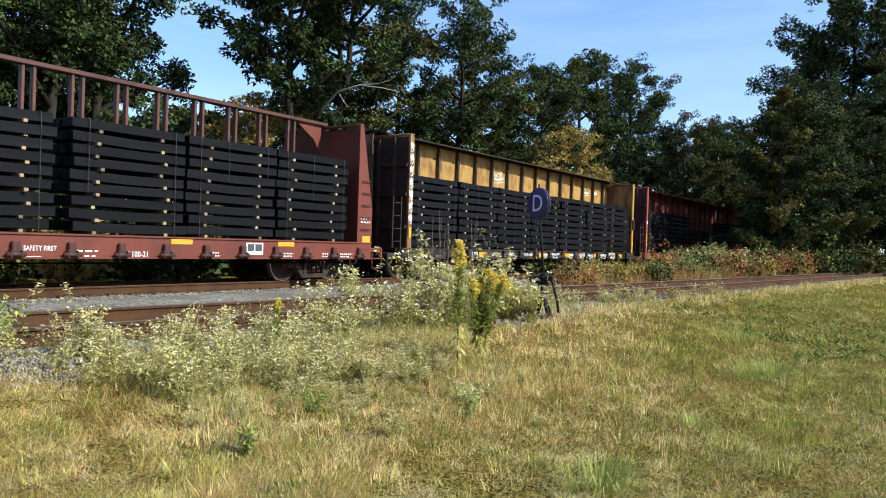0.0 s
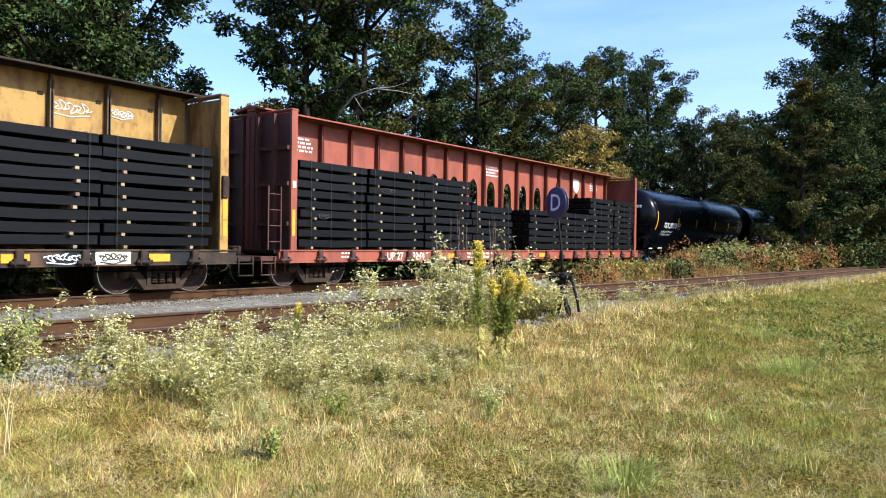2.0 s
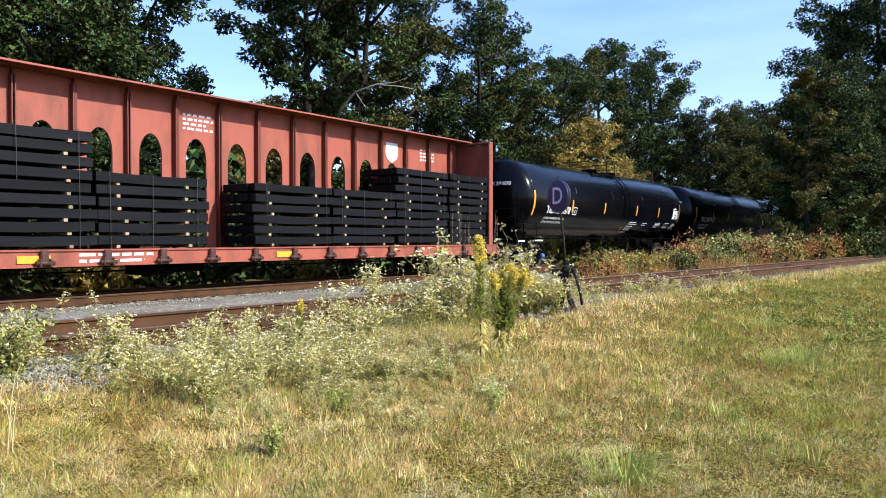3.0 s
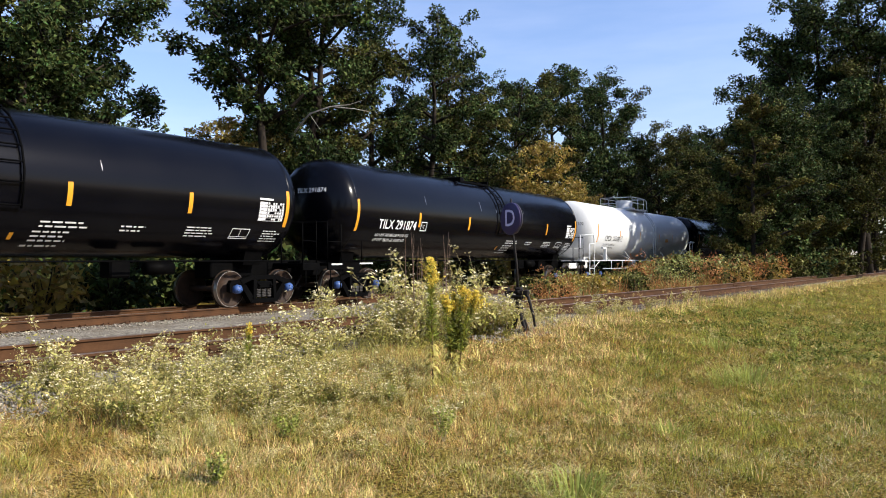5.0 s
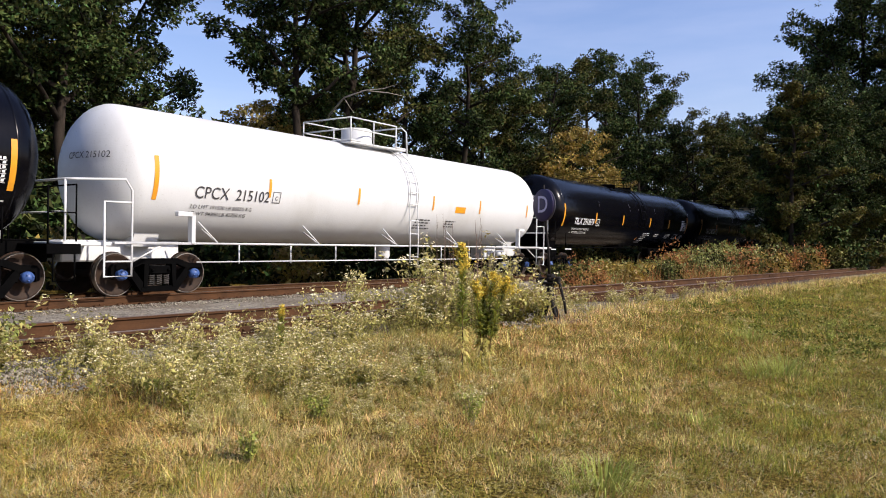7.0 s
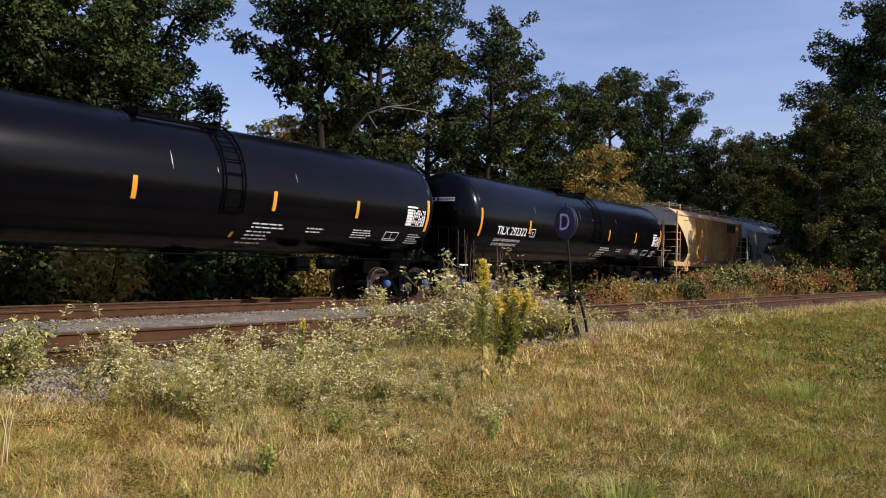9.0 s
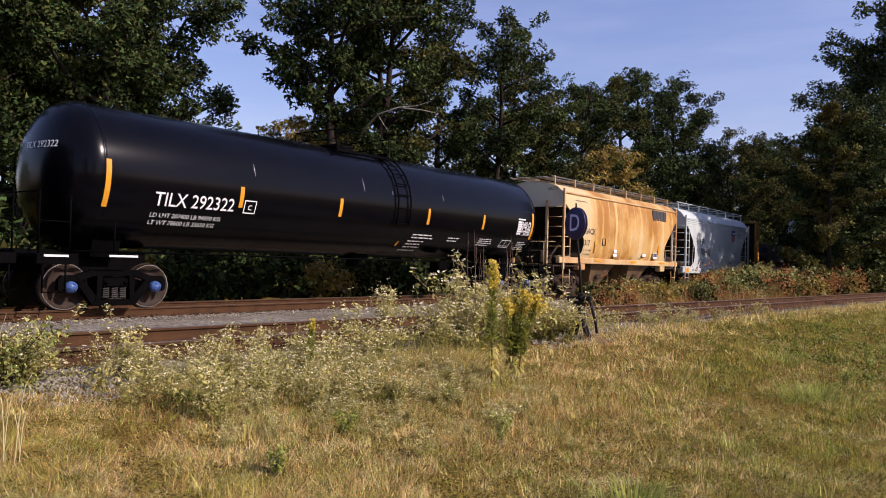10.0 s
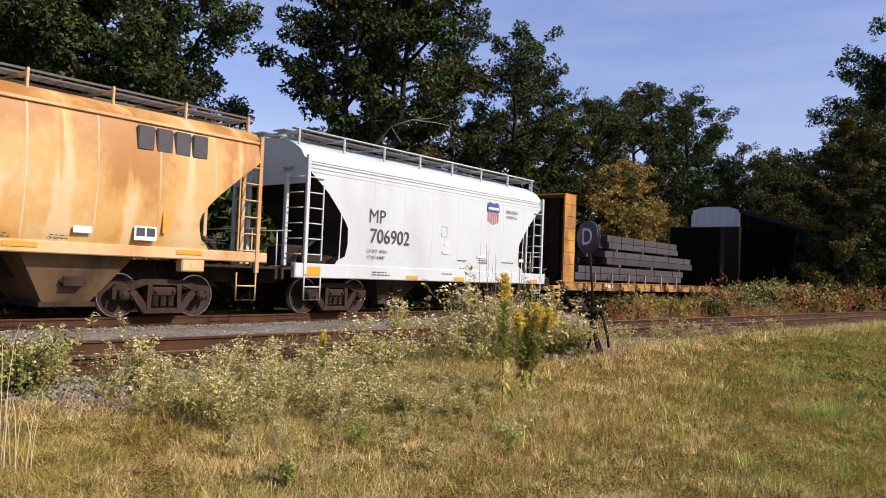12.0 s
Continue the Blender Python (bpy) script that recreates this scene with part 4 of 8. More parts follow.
def centre_beam_car(u, length, label, mat, sill_mat, mat_out, chord_mat, panel_pitch, first, arches=(), brackets=False, pockets_mat=None, rib_mat=None, end_mat=None):
    """A flatcar with a full-height beam down its middle and bulkheads at both ends."""
    car = thing("centre_beam_flatcar", label, "railway flatcar", "train cars")
    flat_frame(car, length, mat_out, sill_mat, pocket_mat=pockets_mat)
    bulkhead(car, 0.55, -1, end_mat or mat, mat_out, top=4.42, wing=0.18, wing_mat=end_mat or mat_out)
    bulkhead(car, length - 0.45, 1, end_mat or mat, mat_out, top=4.42, wing=0.2, wing_mat=mat)
    chord = Build().box(0.3, length - 0.3, -0.16, 0.16, 4.50, 4.60, 0.015)
    chord.prism([(-0.60, 4.50), (-0.60, 4.54), (0, 4.67), (0.60, 4.54), (0.60, 4.50), (0, 4.60)], 0.25, length - 0.25, "yz")
    part("top_chord", chord, chord_mat, car, "weathered top chord of the beam")
    px = panel_pitch
    n = int((length - 0.7 - first) / px)
    rib = Build().prism([(-0.045, 0), (0.045, 0), (0.045, 3.42), (-0.045, 3.42)], -0.17, -0.03)
    rib.prism([(-0.045, 0), (0.045, 0), (0.045, 3.42), (-0.045, 3.42)], 0.03, 0.17)
    rib.box(-0.02, 0.02, -0.17, 0.17, 0, 3.55)
    rm = rib.mesh("post", rib_mat or mat)
    hole = Build().box(-0.06, 0.06, -0.05, -0.034, -0.035, 0.035, 0.006).mesh("lashing_bracket", M_DARKSTEEL)
    for k in range(n):
        x0 = first + k * px
        b = Build()
        if k in arches:
            c, w, zt = x0 + px / 2, 0.29, 3.03
            arc = [(c + w * math.cos(a), zt + 0.52 * math.sin(a)) for a in [math.pi * q / 10 for q in range(11)]]
            out = [(x0, 0.94), (x0, 4.5), (x0 + px, 4.5), (x0 + px, 0.94), (c + w, 0.94)] + arc + [(c - w, 0.94)]
            b.prism(out, -0.03, 0.03)
        else:
            b.box(max(x0, 0.4), x0 + px if k < n - 1 else length - 0.4, -0.03, 0.03, 0.94, 4.5)
        part("beam_panel", b, mat, car)
        part("post", rm, mat, car, "", pose(x0, 0, 0.94))
        if brackets and k not in arches:
            part("lashing_bracket", hole, M_DARKSTEEL, car, "", pose(x0 + px * 0.86, 0, 4.08))
    part("post", rm, mat, car, "", pose(first + n * px, 0, 0.94))
    ladder(car, -0.30, -1.40, 0.95, 2.5, mat_out)
    for x in (1.65, length - 1.65):
        truck(car, x, M_TRUCK_RUST, M_TRUCK_RUST)
    return on_train(car, u)


def open_truss_car(u, length):
    """An older red flatcar with an open frame down its middle."""
    car = thing("open_frame_flatcar", "dull red flatcar with open centre frame, carrying stacked sleepers", "railway flatcar", "train cars")
    flat_frame(car, length, M_REDOLD, M_REDOLD, deck=1.08, bottom=0.60, spacing=1.05, first=0.26, pocket_mat=M_DARKRED)
    bulkhead(car, 0.6, -1, M_REDOLD, M_REDOLD, top=4.35, slant=0.42, wing=0.55, foot=0.6)
    bulkhead(car, length - 0.6, 1, M_REDOLD, M_REDOLD, top=4.35, slant=0.42, wing=0.55, foot=0.6)
    part("top_chord", Build().box(0.5, length - 0.5, -0.12, 0.12, 4.42, 4.52, 0.015), M_DARKRED, car)
    n = 20
    post = Build().box(-0.035, 0.035, -0.07, 0.07, 0, 3.36, 0.01).mesh("post", M_REDPOST)
    for k in range(n + 1):
        for dx in (-0.115, 0.115):
            part("post", post, M_REDOLD, car, "", pose(length - 1.9 - 1.03 * k + dx, 0, 1.07))
    for q in range(5):
        part("grab_iron", Build().tube([(length - 0.48, -1.49, 1.45 + 0.34 * q), (length - 0.46, -1.53, 1.45 + 0.34 * q), (length - 0.14, -1.53, 1.45 + 0.34 * q), (length - 0.12, -1.49, 1.45 + 0.34 * q)], 0.014, 6), M_DARKSTEEL, car)
    bars(car, length - 0.5, 1.75, 0.4, 2, 0.1, M_LETTER_W, -1.475, seed=91)
    part("gusset", Build().prism([(length - 1.7, 4.42), (length - 0.7, 4.42), (length - 0.7, 3.6), (length - 1.0, 4.0)], -0.03, 0.03), M_REDOLD, car)
    for x in (1.9, length - 1.9):
        truck(car, x, M_TRUCK_RUST, M_TRUCK_RUST)
    letters(car, "SAFETY FIRST", 0.13, 14.38, 0.79, M_LETTER_W, -1.46, squeeze=0.8)
    part("stripe", Build().box(13.81, 14.40, -1.468, -1.461, 0.62, 0.645), M_LETTER_W, car)
    bars(car, 14.9, 0.75, 0.85, 2, 0.1, M_LETTER_W, -1.46, seed=3, h=0.3)
    letters(car, "F-100-21", 0.16, 16.4, 0.69, M_LETTER_W, -1.46, squeeze=0.9)
    for x, w in ((18.29, 0.3), (20.5, 0.35), (21.9, 0.3), (22.6, 0.5)):
        bars(car, x, 0.74, w, 2, 0.07, M_LETTER_W, -1.46, seed=int(x))
    for x in (17.2, 20.3):
        part("reflector", Build().box(x, x + 0.55, -1.472, -1.461, 0.92, 1.03), M_REFLECT, car, "yellow reflective strip")
    part("reflector", Build().box(length - 0.41, length - 0.08, -1.485, -1.471, 1.08, 1.26), M_REFLECT, car, "yellow reflective strip")
    part("data_panel", Build().box(19.28, 19.81, -1.472, -1.461, 0.70, 0.99), M_LETTER_W, car, "white stencilled data panel")
    part("data_panel_boxes", Build().box(19.32, 19.53, -1.476, -1.472, 0.79, 0.96).box(19.56, 19.77, -1.476, -1.472, 0.79, 0.96), M_LETTER_K, car)
    part("hook_bracket", Build().tube([(length - 2.0, -1.4, 0.62), (length - 2.0, -1.4, 0.42), (length - 1.85, -1.4, 0.42), (length - 1.85, -1.4, 0.62)], 0.025, 6), M_TRUCK_RUST, car)
    return on_train(car, u)


def shell(length, r, head, seg=48):
    """A tank: a cylinder along x with domed heads, its axis at height 0."""
    prof = [(0.002, 0.0)]
    for k in range(1, 11):
        a = math.pi / 2 * k / 10
        prof.append((r * math.sin(a), head * (1 - math.cos(a))))
    n = 8
    for k in range(1, n):
        prof.append((r, head + (length - 2 * head) * k / n))
    for k in range(10, 0, -1):
        a = math.pi / 2 * k / 10
        prof.append((r * math.sin(a), length - head * (1 - math.cos(a))))
    prof.append((0.002, length))
    return Build().lathe(prof, seg, "x")


TANK_R, TANK_C = 1.50, 2.74
WHITE_C = 2.67


def tank_car(u, words, label, small, code, length=17.65):
    car = thing("tank_car", label, "tank car", "train cars")
    T = (TANK_R, TANK_C)
    part("tank", shell(length, TANK_R, 0.78), M_BLACK, car, "glossy black tank shell", pose(0, 0, TANK_C))
    for x in (0.80, length - 0.80):
        seam = Build().lathe([(TANK_R, x - 0.03), (TANK_R + 0.008, x - 0.02), (TANK_R + 0.008, x + 0.02), (TANK_R, x + 0.03)], 48, "x", (0, 0, TANK_C))
        part("seam", seam, M_BLACK, car)
    for e, sgn in ((0, 1), (length, -1)):
        a, b2 = sorted((e - sgn * 0.35, e + sgn * 2.4))
        part("stub_sill", Build().box(a, b2, -0.32, 0.32, 0.72, 1.18, 0.03), M_TRUCK_BLACK, car)
        a, b2 = sorted((e - sgn * 0.42, e + sgn * 0.25))
        part("end_deck", Build().box(a, b2, -1.42, 1.42, 1.02, 1.10, 0.012).box(a, b2, -1.44, -1.38, 0.90, 1.10, 0.012), M_TRUCK_BLACK, car)
        sad = Build().prism([(-0.75, 1.6), (-0.6, 1.05), (0.6, 1.05), (0.75, 1.6), (0.5, 1.4), (-0.5, 1.4)], e + sgn * 1.0, e + sgn * 1.6, "yz")
        part("saddle", sad, M_TRUCK_BLACK, car)
        g = Build()
        x1 = e - sgn * 0.36
        g.tube([(x1, -1.36, 1.1), (x1, -1.36, 2.25), (x1, 1.36, 2.25), (x1, 1.36, 1.1)], 0.018, 6)
        g.tube([(e + sgn * 0.2, -1.38, 1.1), (e + sgn * 0.2, -1.38, 2.2)], 0.018, 6)
        g.tube([(x1, -1.36, 1.7), (e + sgn * 0.2, -1.38, 1.7)], 0.014, 6)
        part("end_rail", g, M_TRUCK_BLACK, car)
        part("grab_post", Build().tube([(e + sgn * 1.05, -1.44, 1.1), (e + sgn * 1.05, -1.44, 1.75)], 0.018, 6), M_TRUCK_BLACK, car)
        st = Build().tube([(e - sgn * 0.3, -1.42, 0.9), (e - sgn * 0.3, -1.42, 0.38), (e + sgn * 0.12, -1.42, 0.38), (e + sgn * 0.12, -1.42, 0.9)], 0.018, 6)
        part("sill_step", st, M_TRUCK_BLACK, car)
        coupler(car, e - sgn * 0.25, -sgn, M_TRUCK_BLACK)
        truck(car, e + sgn * 1.30, M_TRUCK_BLACK, M_BLUE)
    part("side_pipe", Build().tube([(0.3, -1.30, 1.16), (length - 0.3, -1.30, 1.16)], 0.022, 6).tube([(0.3, 1.30, 1.16), (length - 0.3, 1.30, 1.16)], 0.022, 6), M_TRUCK_BLACK, car)
    xm = length * 0.52
    vb = Build().lathe([(0.16, 0.95), (0.2, 1.0), (0.2, 1.35)], 16, "z", (xm, 0, 0)).box(xm - 0.35, xm + 0.35, -0.3, 0.3, 1.15, 1.32, 0.04)
    part("bottom_valve", vb, M_TRUCK_BLACK, car)
    part("brake_cylinder", Build().tube([(length - 4.6, -0.75, 1.0), (length - 3.9, -0.75, 1.0)], 0.15, 14).box(length - 5.6, length - 5.1, -0.95, -0.55, 0.8, 1.18, 0.04), M_TRUCK_BLACK, car)
    # top fittings: walkway, valve housing, ladder
    top = TANK_C + TANK_R
    wk = Build().box(xm - 1.6, xm + 0.5, -0.85, -0.75, top - 0.18, top - 0.10, 0.01).box(xm - 1.6, xm + 0.5, 0.75, 0.85, top - 0.18, top - 0.10, 0.01)
    wk.box(xm - 1.6, xm - 1.5, -0.85, 0.85, top - 0.12, top + 0.02, 0.01).box(xm + 0.4, xm + 0.5, -0.85, 0.85, top - 0.12, top + 0.02, 0.01)
    part("walkway", wk, M_TRUCK_BLACK, car, "black top walkway")
    hv = Build().lathe([(0.002, top + 0.13), (0.30, top + 0.13), (0.34, top + 0.10), (0.34, top - 0.1)], 20, "z", (xm - 0.6, 0, 0))
    part("valve_housing", hv, M_TRUCK_BLACK, car)
    rl = Build()
    for x in (xm - 1.6, xm + 0.5):
        rl.tube([(x, -0.82, top - 0.1), (x, -0.82, top + 0.42), (x, 0.82, top + 0.42), (x, 0.82, top - 0.1)], 0.016, 6)
        rl.tube([(x, -0.82, top + 0.16), (x, 0.82, top + 0.16)], 0.012, 6)
    rl.tube([(xm - 1.6, 0.82, top + 0.42), (xm + 0.5, 0.82, top + 0.42)], 0.016, 6).tube([(xm - 1.6, -0.82, top + 0.42), (xm - 0.4, -0.82, top + 0.42), (xm - 0.4, -0.82, top - 0.1)], 0.016, 6)
    part("top_rail", rl, M_TRUCK_BLACK, car)
    ld = Build()
    for dx in (0.18, 0.72):
        ld.tube([(xm + dx, -(TANK_R + 0.07) * math.cos(a), TANK_C + (TANK_R + 0.07) * math.sin(a)) for a in [radians(q) for q in (80, 65, 50, 35, 20, 5, -10, -22)]], 0.024, 6)
    for q in (70, 58, 46, 34, 22, 10, -4, -20):
        a = radians(q)
        y, z = -(TANK_R + 0.07) * math.cos(a), TANK_C + (TANK_R + 0.07) * math.sin(a)
        ld.tube([(xm + 0.18, y, z), (xm + 0.72, y, z)], 0.018, 6)
    part("ladder", ld, M_TRUCK_BLACK, car, "black side ladder")
    # lettering and strips
    for j, x in enumerate((0.80, 3.98, 7.13, 10.78, 13.66, 16.72)):
        big = j in (0, 5)
        reflectors(car, [x], 2.04 if big else 2.25, 2.97 if big else 2.72, 0.11, tank=T)
    letters(car, words, 0.40, 2.88, 2.27, M_LETTER_W, tank=T, squeeze=0.93)
    part("code_frame", tank_frame(Build(), 4.13, 4.47, 2.13, 2.43, T), M_LETTER_W, car)
    letters(car, code, 0.16, 4.30, 2.26, M_LETTER_W, tank=T)
    letters(car, small[0], 0.125, 2.74, 1.95, M_LETTER_W, tank=T, squeeze=1.12)
    letters(car, small[1], 0.125, 2.70, 1.80, M_LETTER_W, tank=T, squeeze=1.12)
    for x, z, w, n, pitch, sd in ((10.36, 1.93, 1.02, 2, 0.085, 5), (10.28, 1.74, 0.8, 3, 0.085, 6), (10.2, 1.47, 0.9, 1, 0.085, 9), (12.1, 1.9, 0.78, 2, 0.085, 7), (13.76, 1.94, 1.0, 4, 0.065, 8), (16.12, 1.92, 0.62, 5, 0.062, 4)):
        tagged(bars(car, x, z, w, n, pitch, M_LETTER_W, tank=T, seed=sd, h=0.38), kind="stuff")
    tb = Build()
    rng = random.Random(2)
    tank_rect(tb, 15.80, 16.26, 2.69, 2.74, T)
    for r in range(6):
        z = 2.19 + r * 0.08
        tank_rect(tb, 15.81, 16.06, z, z + 0.055, T)
        for c in range(7):
            if rng.random() < 0.8:
                tank_rect(tb, 16.09 + c * 0.082, 16.09 + c * 0.082 + 0.055, z + 0.006, z + 0.05, T)
        tank_rect(tb, 15.80, 16.66, z - 0.018, z - 0.009, T)
    tagged(part("data_table", tb, M_LETTER_W, car, "white stencilled data table"), kind="stuff")
    fr = tank_frame(Build(), 15.10, 15.68, 1.71, 1.96, T, 0.02)
    tank_rect(fr, 15.38, 15.395, 1.76, 1.96, T)
    tank_rect(fr, 15.10, 15.68, 1.755, 1.77, T)
    part("stencil_frame", fr, M_LETTER_W, car)
    part("tail_tick", tank_rect(Build(), 9.87, 9.95, 1.58, 1.71, T), M_REFLECT, car)
    for sx, z0, z1 in ((8.05, 2.95, 3.36), (9.2, 2.98, 3.12), (11.53, 3.0, 3.22), (4.4, 3.0, 3.3)):
        zs = [z0 + (z1 - z0) * q / 6 for q in range(7)]
        yy = [-math.sqrt(TANK_R ** 2 - (z - TANK_C) ** 2) - 0.004 for z in zs]
        wd = [0.002, 0.006, 0.010, 0.013, 0.010, 0.005, 0.002]
        part("scuff", Build().strip([[(sx - w - 0.02 * q / 6, y, z), (sx + w - 0.02 * q / 6, y, z)] for q, (y, z, w) in enumerate(zip(yy, zs, wd))]), M_TREAD, car, "bright scratch in the paint")
    part("sill_stripe", Build().box(0.95, 1.55, -1.46, -1.445, 1.06, 1.10), M_LETTER_W, car, "white stripe")
    part("sill_stripe", Build().box(-0.3, 0.15, -1.46, -1.445, 1.04, 1.08), M_LETTER_W, car, "white stripe")
    nm = text_mesh(words, 0.19).copy()
    nm.materials.append(M_LETTER_W)
    for v in nm.vertices:
        y, z = -0.35 - v.co.x, 3.22 + v.co.z
        q = 1 - ((y / TANK_R) ** 2 + ((z - TANK_C) / TANK_R) ** 2)
        v.co = (0.78 * (1 - math.sqrt(max(q, 0.0))) - 0.02, y, z)
    part("end_lettering", nm, M_LETTER_W, car)
    return on_train(car, u)


def white_tank_car(u, length=18.2):
    car = thing("white_tank_car", "white insulated tank car with white side rails and dome", "tank car", "train cars")
    T = (TANK_R, WHITE_C)
    part("tank", shell(length, TANK_R, 0.82, 64), M_WHITE, car, "white painted tank shell", pose(0, 0, WHITE_C))
    for e, sgn in ((0, 1), (length, -1)):
        a, b2 = sorted((e - sgn * 0.4, e + sgn * 2.4))
        part("stub_sill", Build().box(a, b2, -0.32, 0.32, 0.72, 1.18, 0.03), M_WHITE, car)
        a, b2 = sorted((e - sgn * 0.95, e + sgn * 0.1))
        part("end_deck", Build().box(a, b2, -1.42, 1.42, 1.06, 1.14, 0.012), M_WHITE, car)
        a, b2 = sorted((e + sgn * 0.05, e + sgn * 2.0))
        part("side_step_plate", Build().box(a, b2, -1.52, -1.30, 1.10, 1.15, 0.01).box(a, b2, 1.30, 1.52, 1.10, 1.15, 0.01), M_WHITE, car)
        part("saddle", Build().prism([(-0.8, 1.6), (-0.6, 1.05), (0.6, 1.05), (0.8, 1.6), (0.5, 1.4), (-0.5, 1.4)], e + sgn * 1.0, e + sgn * 1.6, "yz"), M_WHITE, car)
        g = Build()
        x0, x1 = e - sgn * 0.85, e + sgn * 0.45
        g.tube([(x0, 1.3, 2.35), (x0, -1.3, 2.35), (x0 + sgn * 0.1, -1.46, 2.35), (x1 - sgn * 0.15, -1.48, 2.42), (x1, -1.48, 2.2), (x1, -1.48, 1.12), (x1, -1.48, 0.45), (x1 - sgn * 0.6, -1.48, 0.45), (x1 - sgn * 0.6, -1.48, 1.12), (x1 - sgn * 0.6, -1.48, 1.95), (x1 - sgn * 0.02, -1.48, 1.95)], 0.024, 8)
        g.tube([(x0, 1.3, 1.1), (x0, 1.3, 2.35)], 0.024, 8).tube([(x0, -1.3, 1.1), (x0, -1.3, 2.35)], 0.024, 8)
        g.tube([(x1 - sgn * 0.6, -1.48, 0.75), (x1, -1.48, 0.75)], 0.02, 6)
        g.tube([(x0, -1.3, 1.72), (x0, 1.3, 1.72)], 0.02, 6)
        part("end_railing", g, M_WHITE, car, "white end handrails")
        jk = Build().box(min(e + sgn * 1.85, e + sgn * 1.95), max(e + sgn * 1.85, e + sgn * 1.95), -1.55, -1.40, 1.12, 1.82, 0.01).box(min(e + sgn * 1.5, e + sgn * 1.95), max(e + sgn * 1.5, e + sgn * 1.95), -1.55, -1.42, 1.72, 1.82, 0.01)
        part("jacking_bracket", jk, M_WHITE, car)
        part("brace", Build().tube([(e + sgn * 0.5, -1.45, 0.75), (e + sgn * 1.2, -1.45, 1.1)], 0.02, 6), M_WHITE, car)
        coupler(car, e - sgn * 0.8, -sgn, M_TRUCK_BLACK)
        truck(car, e + sgn * 1.38, M_TRUCK_BLACK, M_BLUE)
    sr = Build().tube([(0.3, -1.50, 1.13), (length - 0.3, -1.50, 1.13)], 0.026, 8).tube([(0.3, 1.50, 1.13), (length - 0.3, 1.50, 1.13)], 0.026, 8)
    part("running_rail", sr, M_WHITE, car)
    for k in range(5):
        x = 2.6 + k * (length - 5.2) / 4
        part("rail_bracket", Build().tube([(x, -1.50, 1.13), (x - 0.35, -1.22, 1.62)], 0.02, 6).tube([(x, -1.50, 1.13), (x, -0.8, 1.5)], 0.02, 6), M_WHITE, car)
    lp = Build().tube([(2.2, -1.25, 0.71), (length - 2.6, -1.25, 0.71)], 0.018, 6)
    for k in range(8):
        x = 3.4 + k * (length - 6.6) / 7
        lp.tube([(x, -1.25, 0.66), (x, -1.25, 1.13)], 0.02, 6)
    part("lower_pipe", lp, M_WHITE, car)
    part("bottom_valve", Build().lathe([(0.2, 0.72), (0.24, 0.8), (0.24, 1.3)], 16, "z", (length * 0.56, 0, 0)).tube([(length - 3.0, -1.2, 0.9), (length - 2.55, -1.2, 0.9)], 0.11, 12), M_WHITE, car)
    top = WHITE_C + TANK_R
    xd = 8.9
    part("dome", Build().lathe([(0.002, top + 0.50), (0.42, top + 0.50), (0.47, top + 0.46), (0.47, top - 0.15)], 28, "z", (xd, 0, 0)), M_WHITE, car, "white dome")
    part("walkway", Build().box(xd - 1.3, xd + 1.25, -0.95, -0.55, top - 0.1, top - 0.05, 0.01).box(xd - 1.3, xd + 1.25, 0.55, 0.95, top - 0.1, top - 0.05, 0.01).box(xd + 0.7, xd + 1.25, -0.95, 0.95, top - 0.04, top, 0.01).box(xd - 1.3, xd - 0.8, -0.95, 0.95, top - 0.04, top, 0.01), M_WHITE, car)
    g = Build()
    for z in (top + 0.62, top + 0.3):
        g.tube([(xd + 0.75, -0.95, z), (xd - 1.3, -0.95, z), (xd - 1.3, 0.95, z), (xd + 1.25, 0.95, z)], 0.02, 8)
    for x, y in ((xd - 1.3, -0.95), (xd - 0.3, -0.95), (xd + 0.75, -0.95), (xd - 1.3, 0.95), (xd, 0.95), (xd + 1.25, 0.95)):
        g.tube([(x, y, top - 0.1), (x, y, top + 0.62)], 0.02, 8)
    g.tube([(xd + 1.25, -1.0, top - 0.25), (xd + 1.25, -0.95, top + 0.5), (xd + 1.1, -0.9, top + 0.62), (xd + 1.1, 0.9, top + 0.62)], 0.022, 8)
    part("dome_railing", g, M_WHITE, car, "white railing round the dome")
    ld = Build()
    for dx in (0.72, 1.12):
        ld.tube([(xd + dx, -(TANK_R + 0.08) * math.cos(a), WHITE_C + (TANK_R + 0.08) * math.sin(a)) for a in [radians(q) for q in (60, 45, 30, 15, 0, -15)]] + [(xd + dx, -1.56, 1.5), (xd + dx, -1.56, 0.62)], 0.02, 6)
    for q in (55, 42, 29, 16, 3, -10):
        a = radians(q)
        ld.tube([(xd + 0.72, -(TANK_R + 0.08) * math.cos(a), WHITE_C + (TANK_R + 0.08) * math.sin(a)), (xd + 1.12, -(TANK_R + 0.08) * math.cos(a), WHITE_C + (TANK_R + 0.08) * math.sin(a))], 0.015, 6)
    for z in (1.9, 1.5, 1.15, 0.8):
        ld.tube([(xd + 0.72, -1.56, z), (xd + 1.12, -1.56, z)], 0.015, 6)
    part("ladder", ld, M_WHITE, car, "white side ladder")
    for j, x in enumerate((0.95, 4.10, 7.35, 10.87, 13.6, 16.9)):
        reflectors(car, [x], 2.05 if j == 0 else 2.27, 2.98 if j == 0 else 2.72, 0.11 if j == 0 else 0.08, tank=T)
    letters(car, "CPCX", 0.38, 2.46, 2.26, M_LETTER_K, tank=T, squeeze=0.95)
    letters(car, "215102", 0.36, 3.64, 2.26, M_LETTER_K, tank=T, squeeze=0.95)
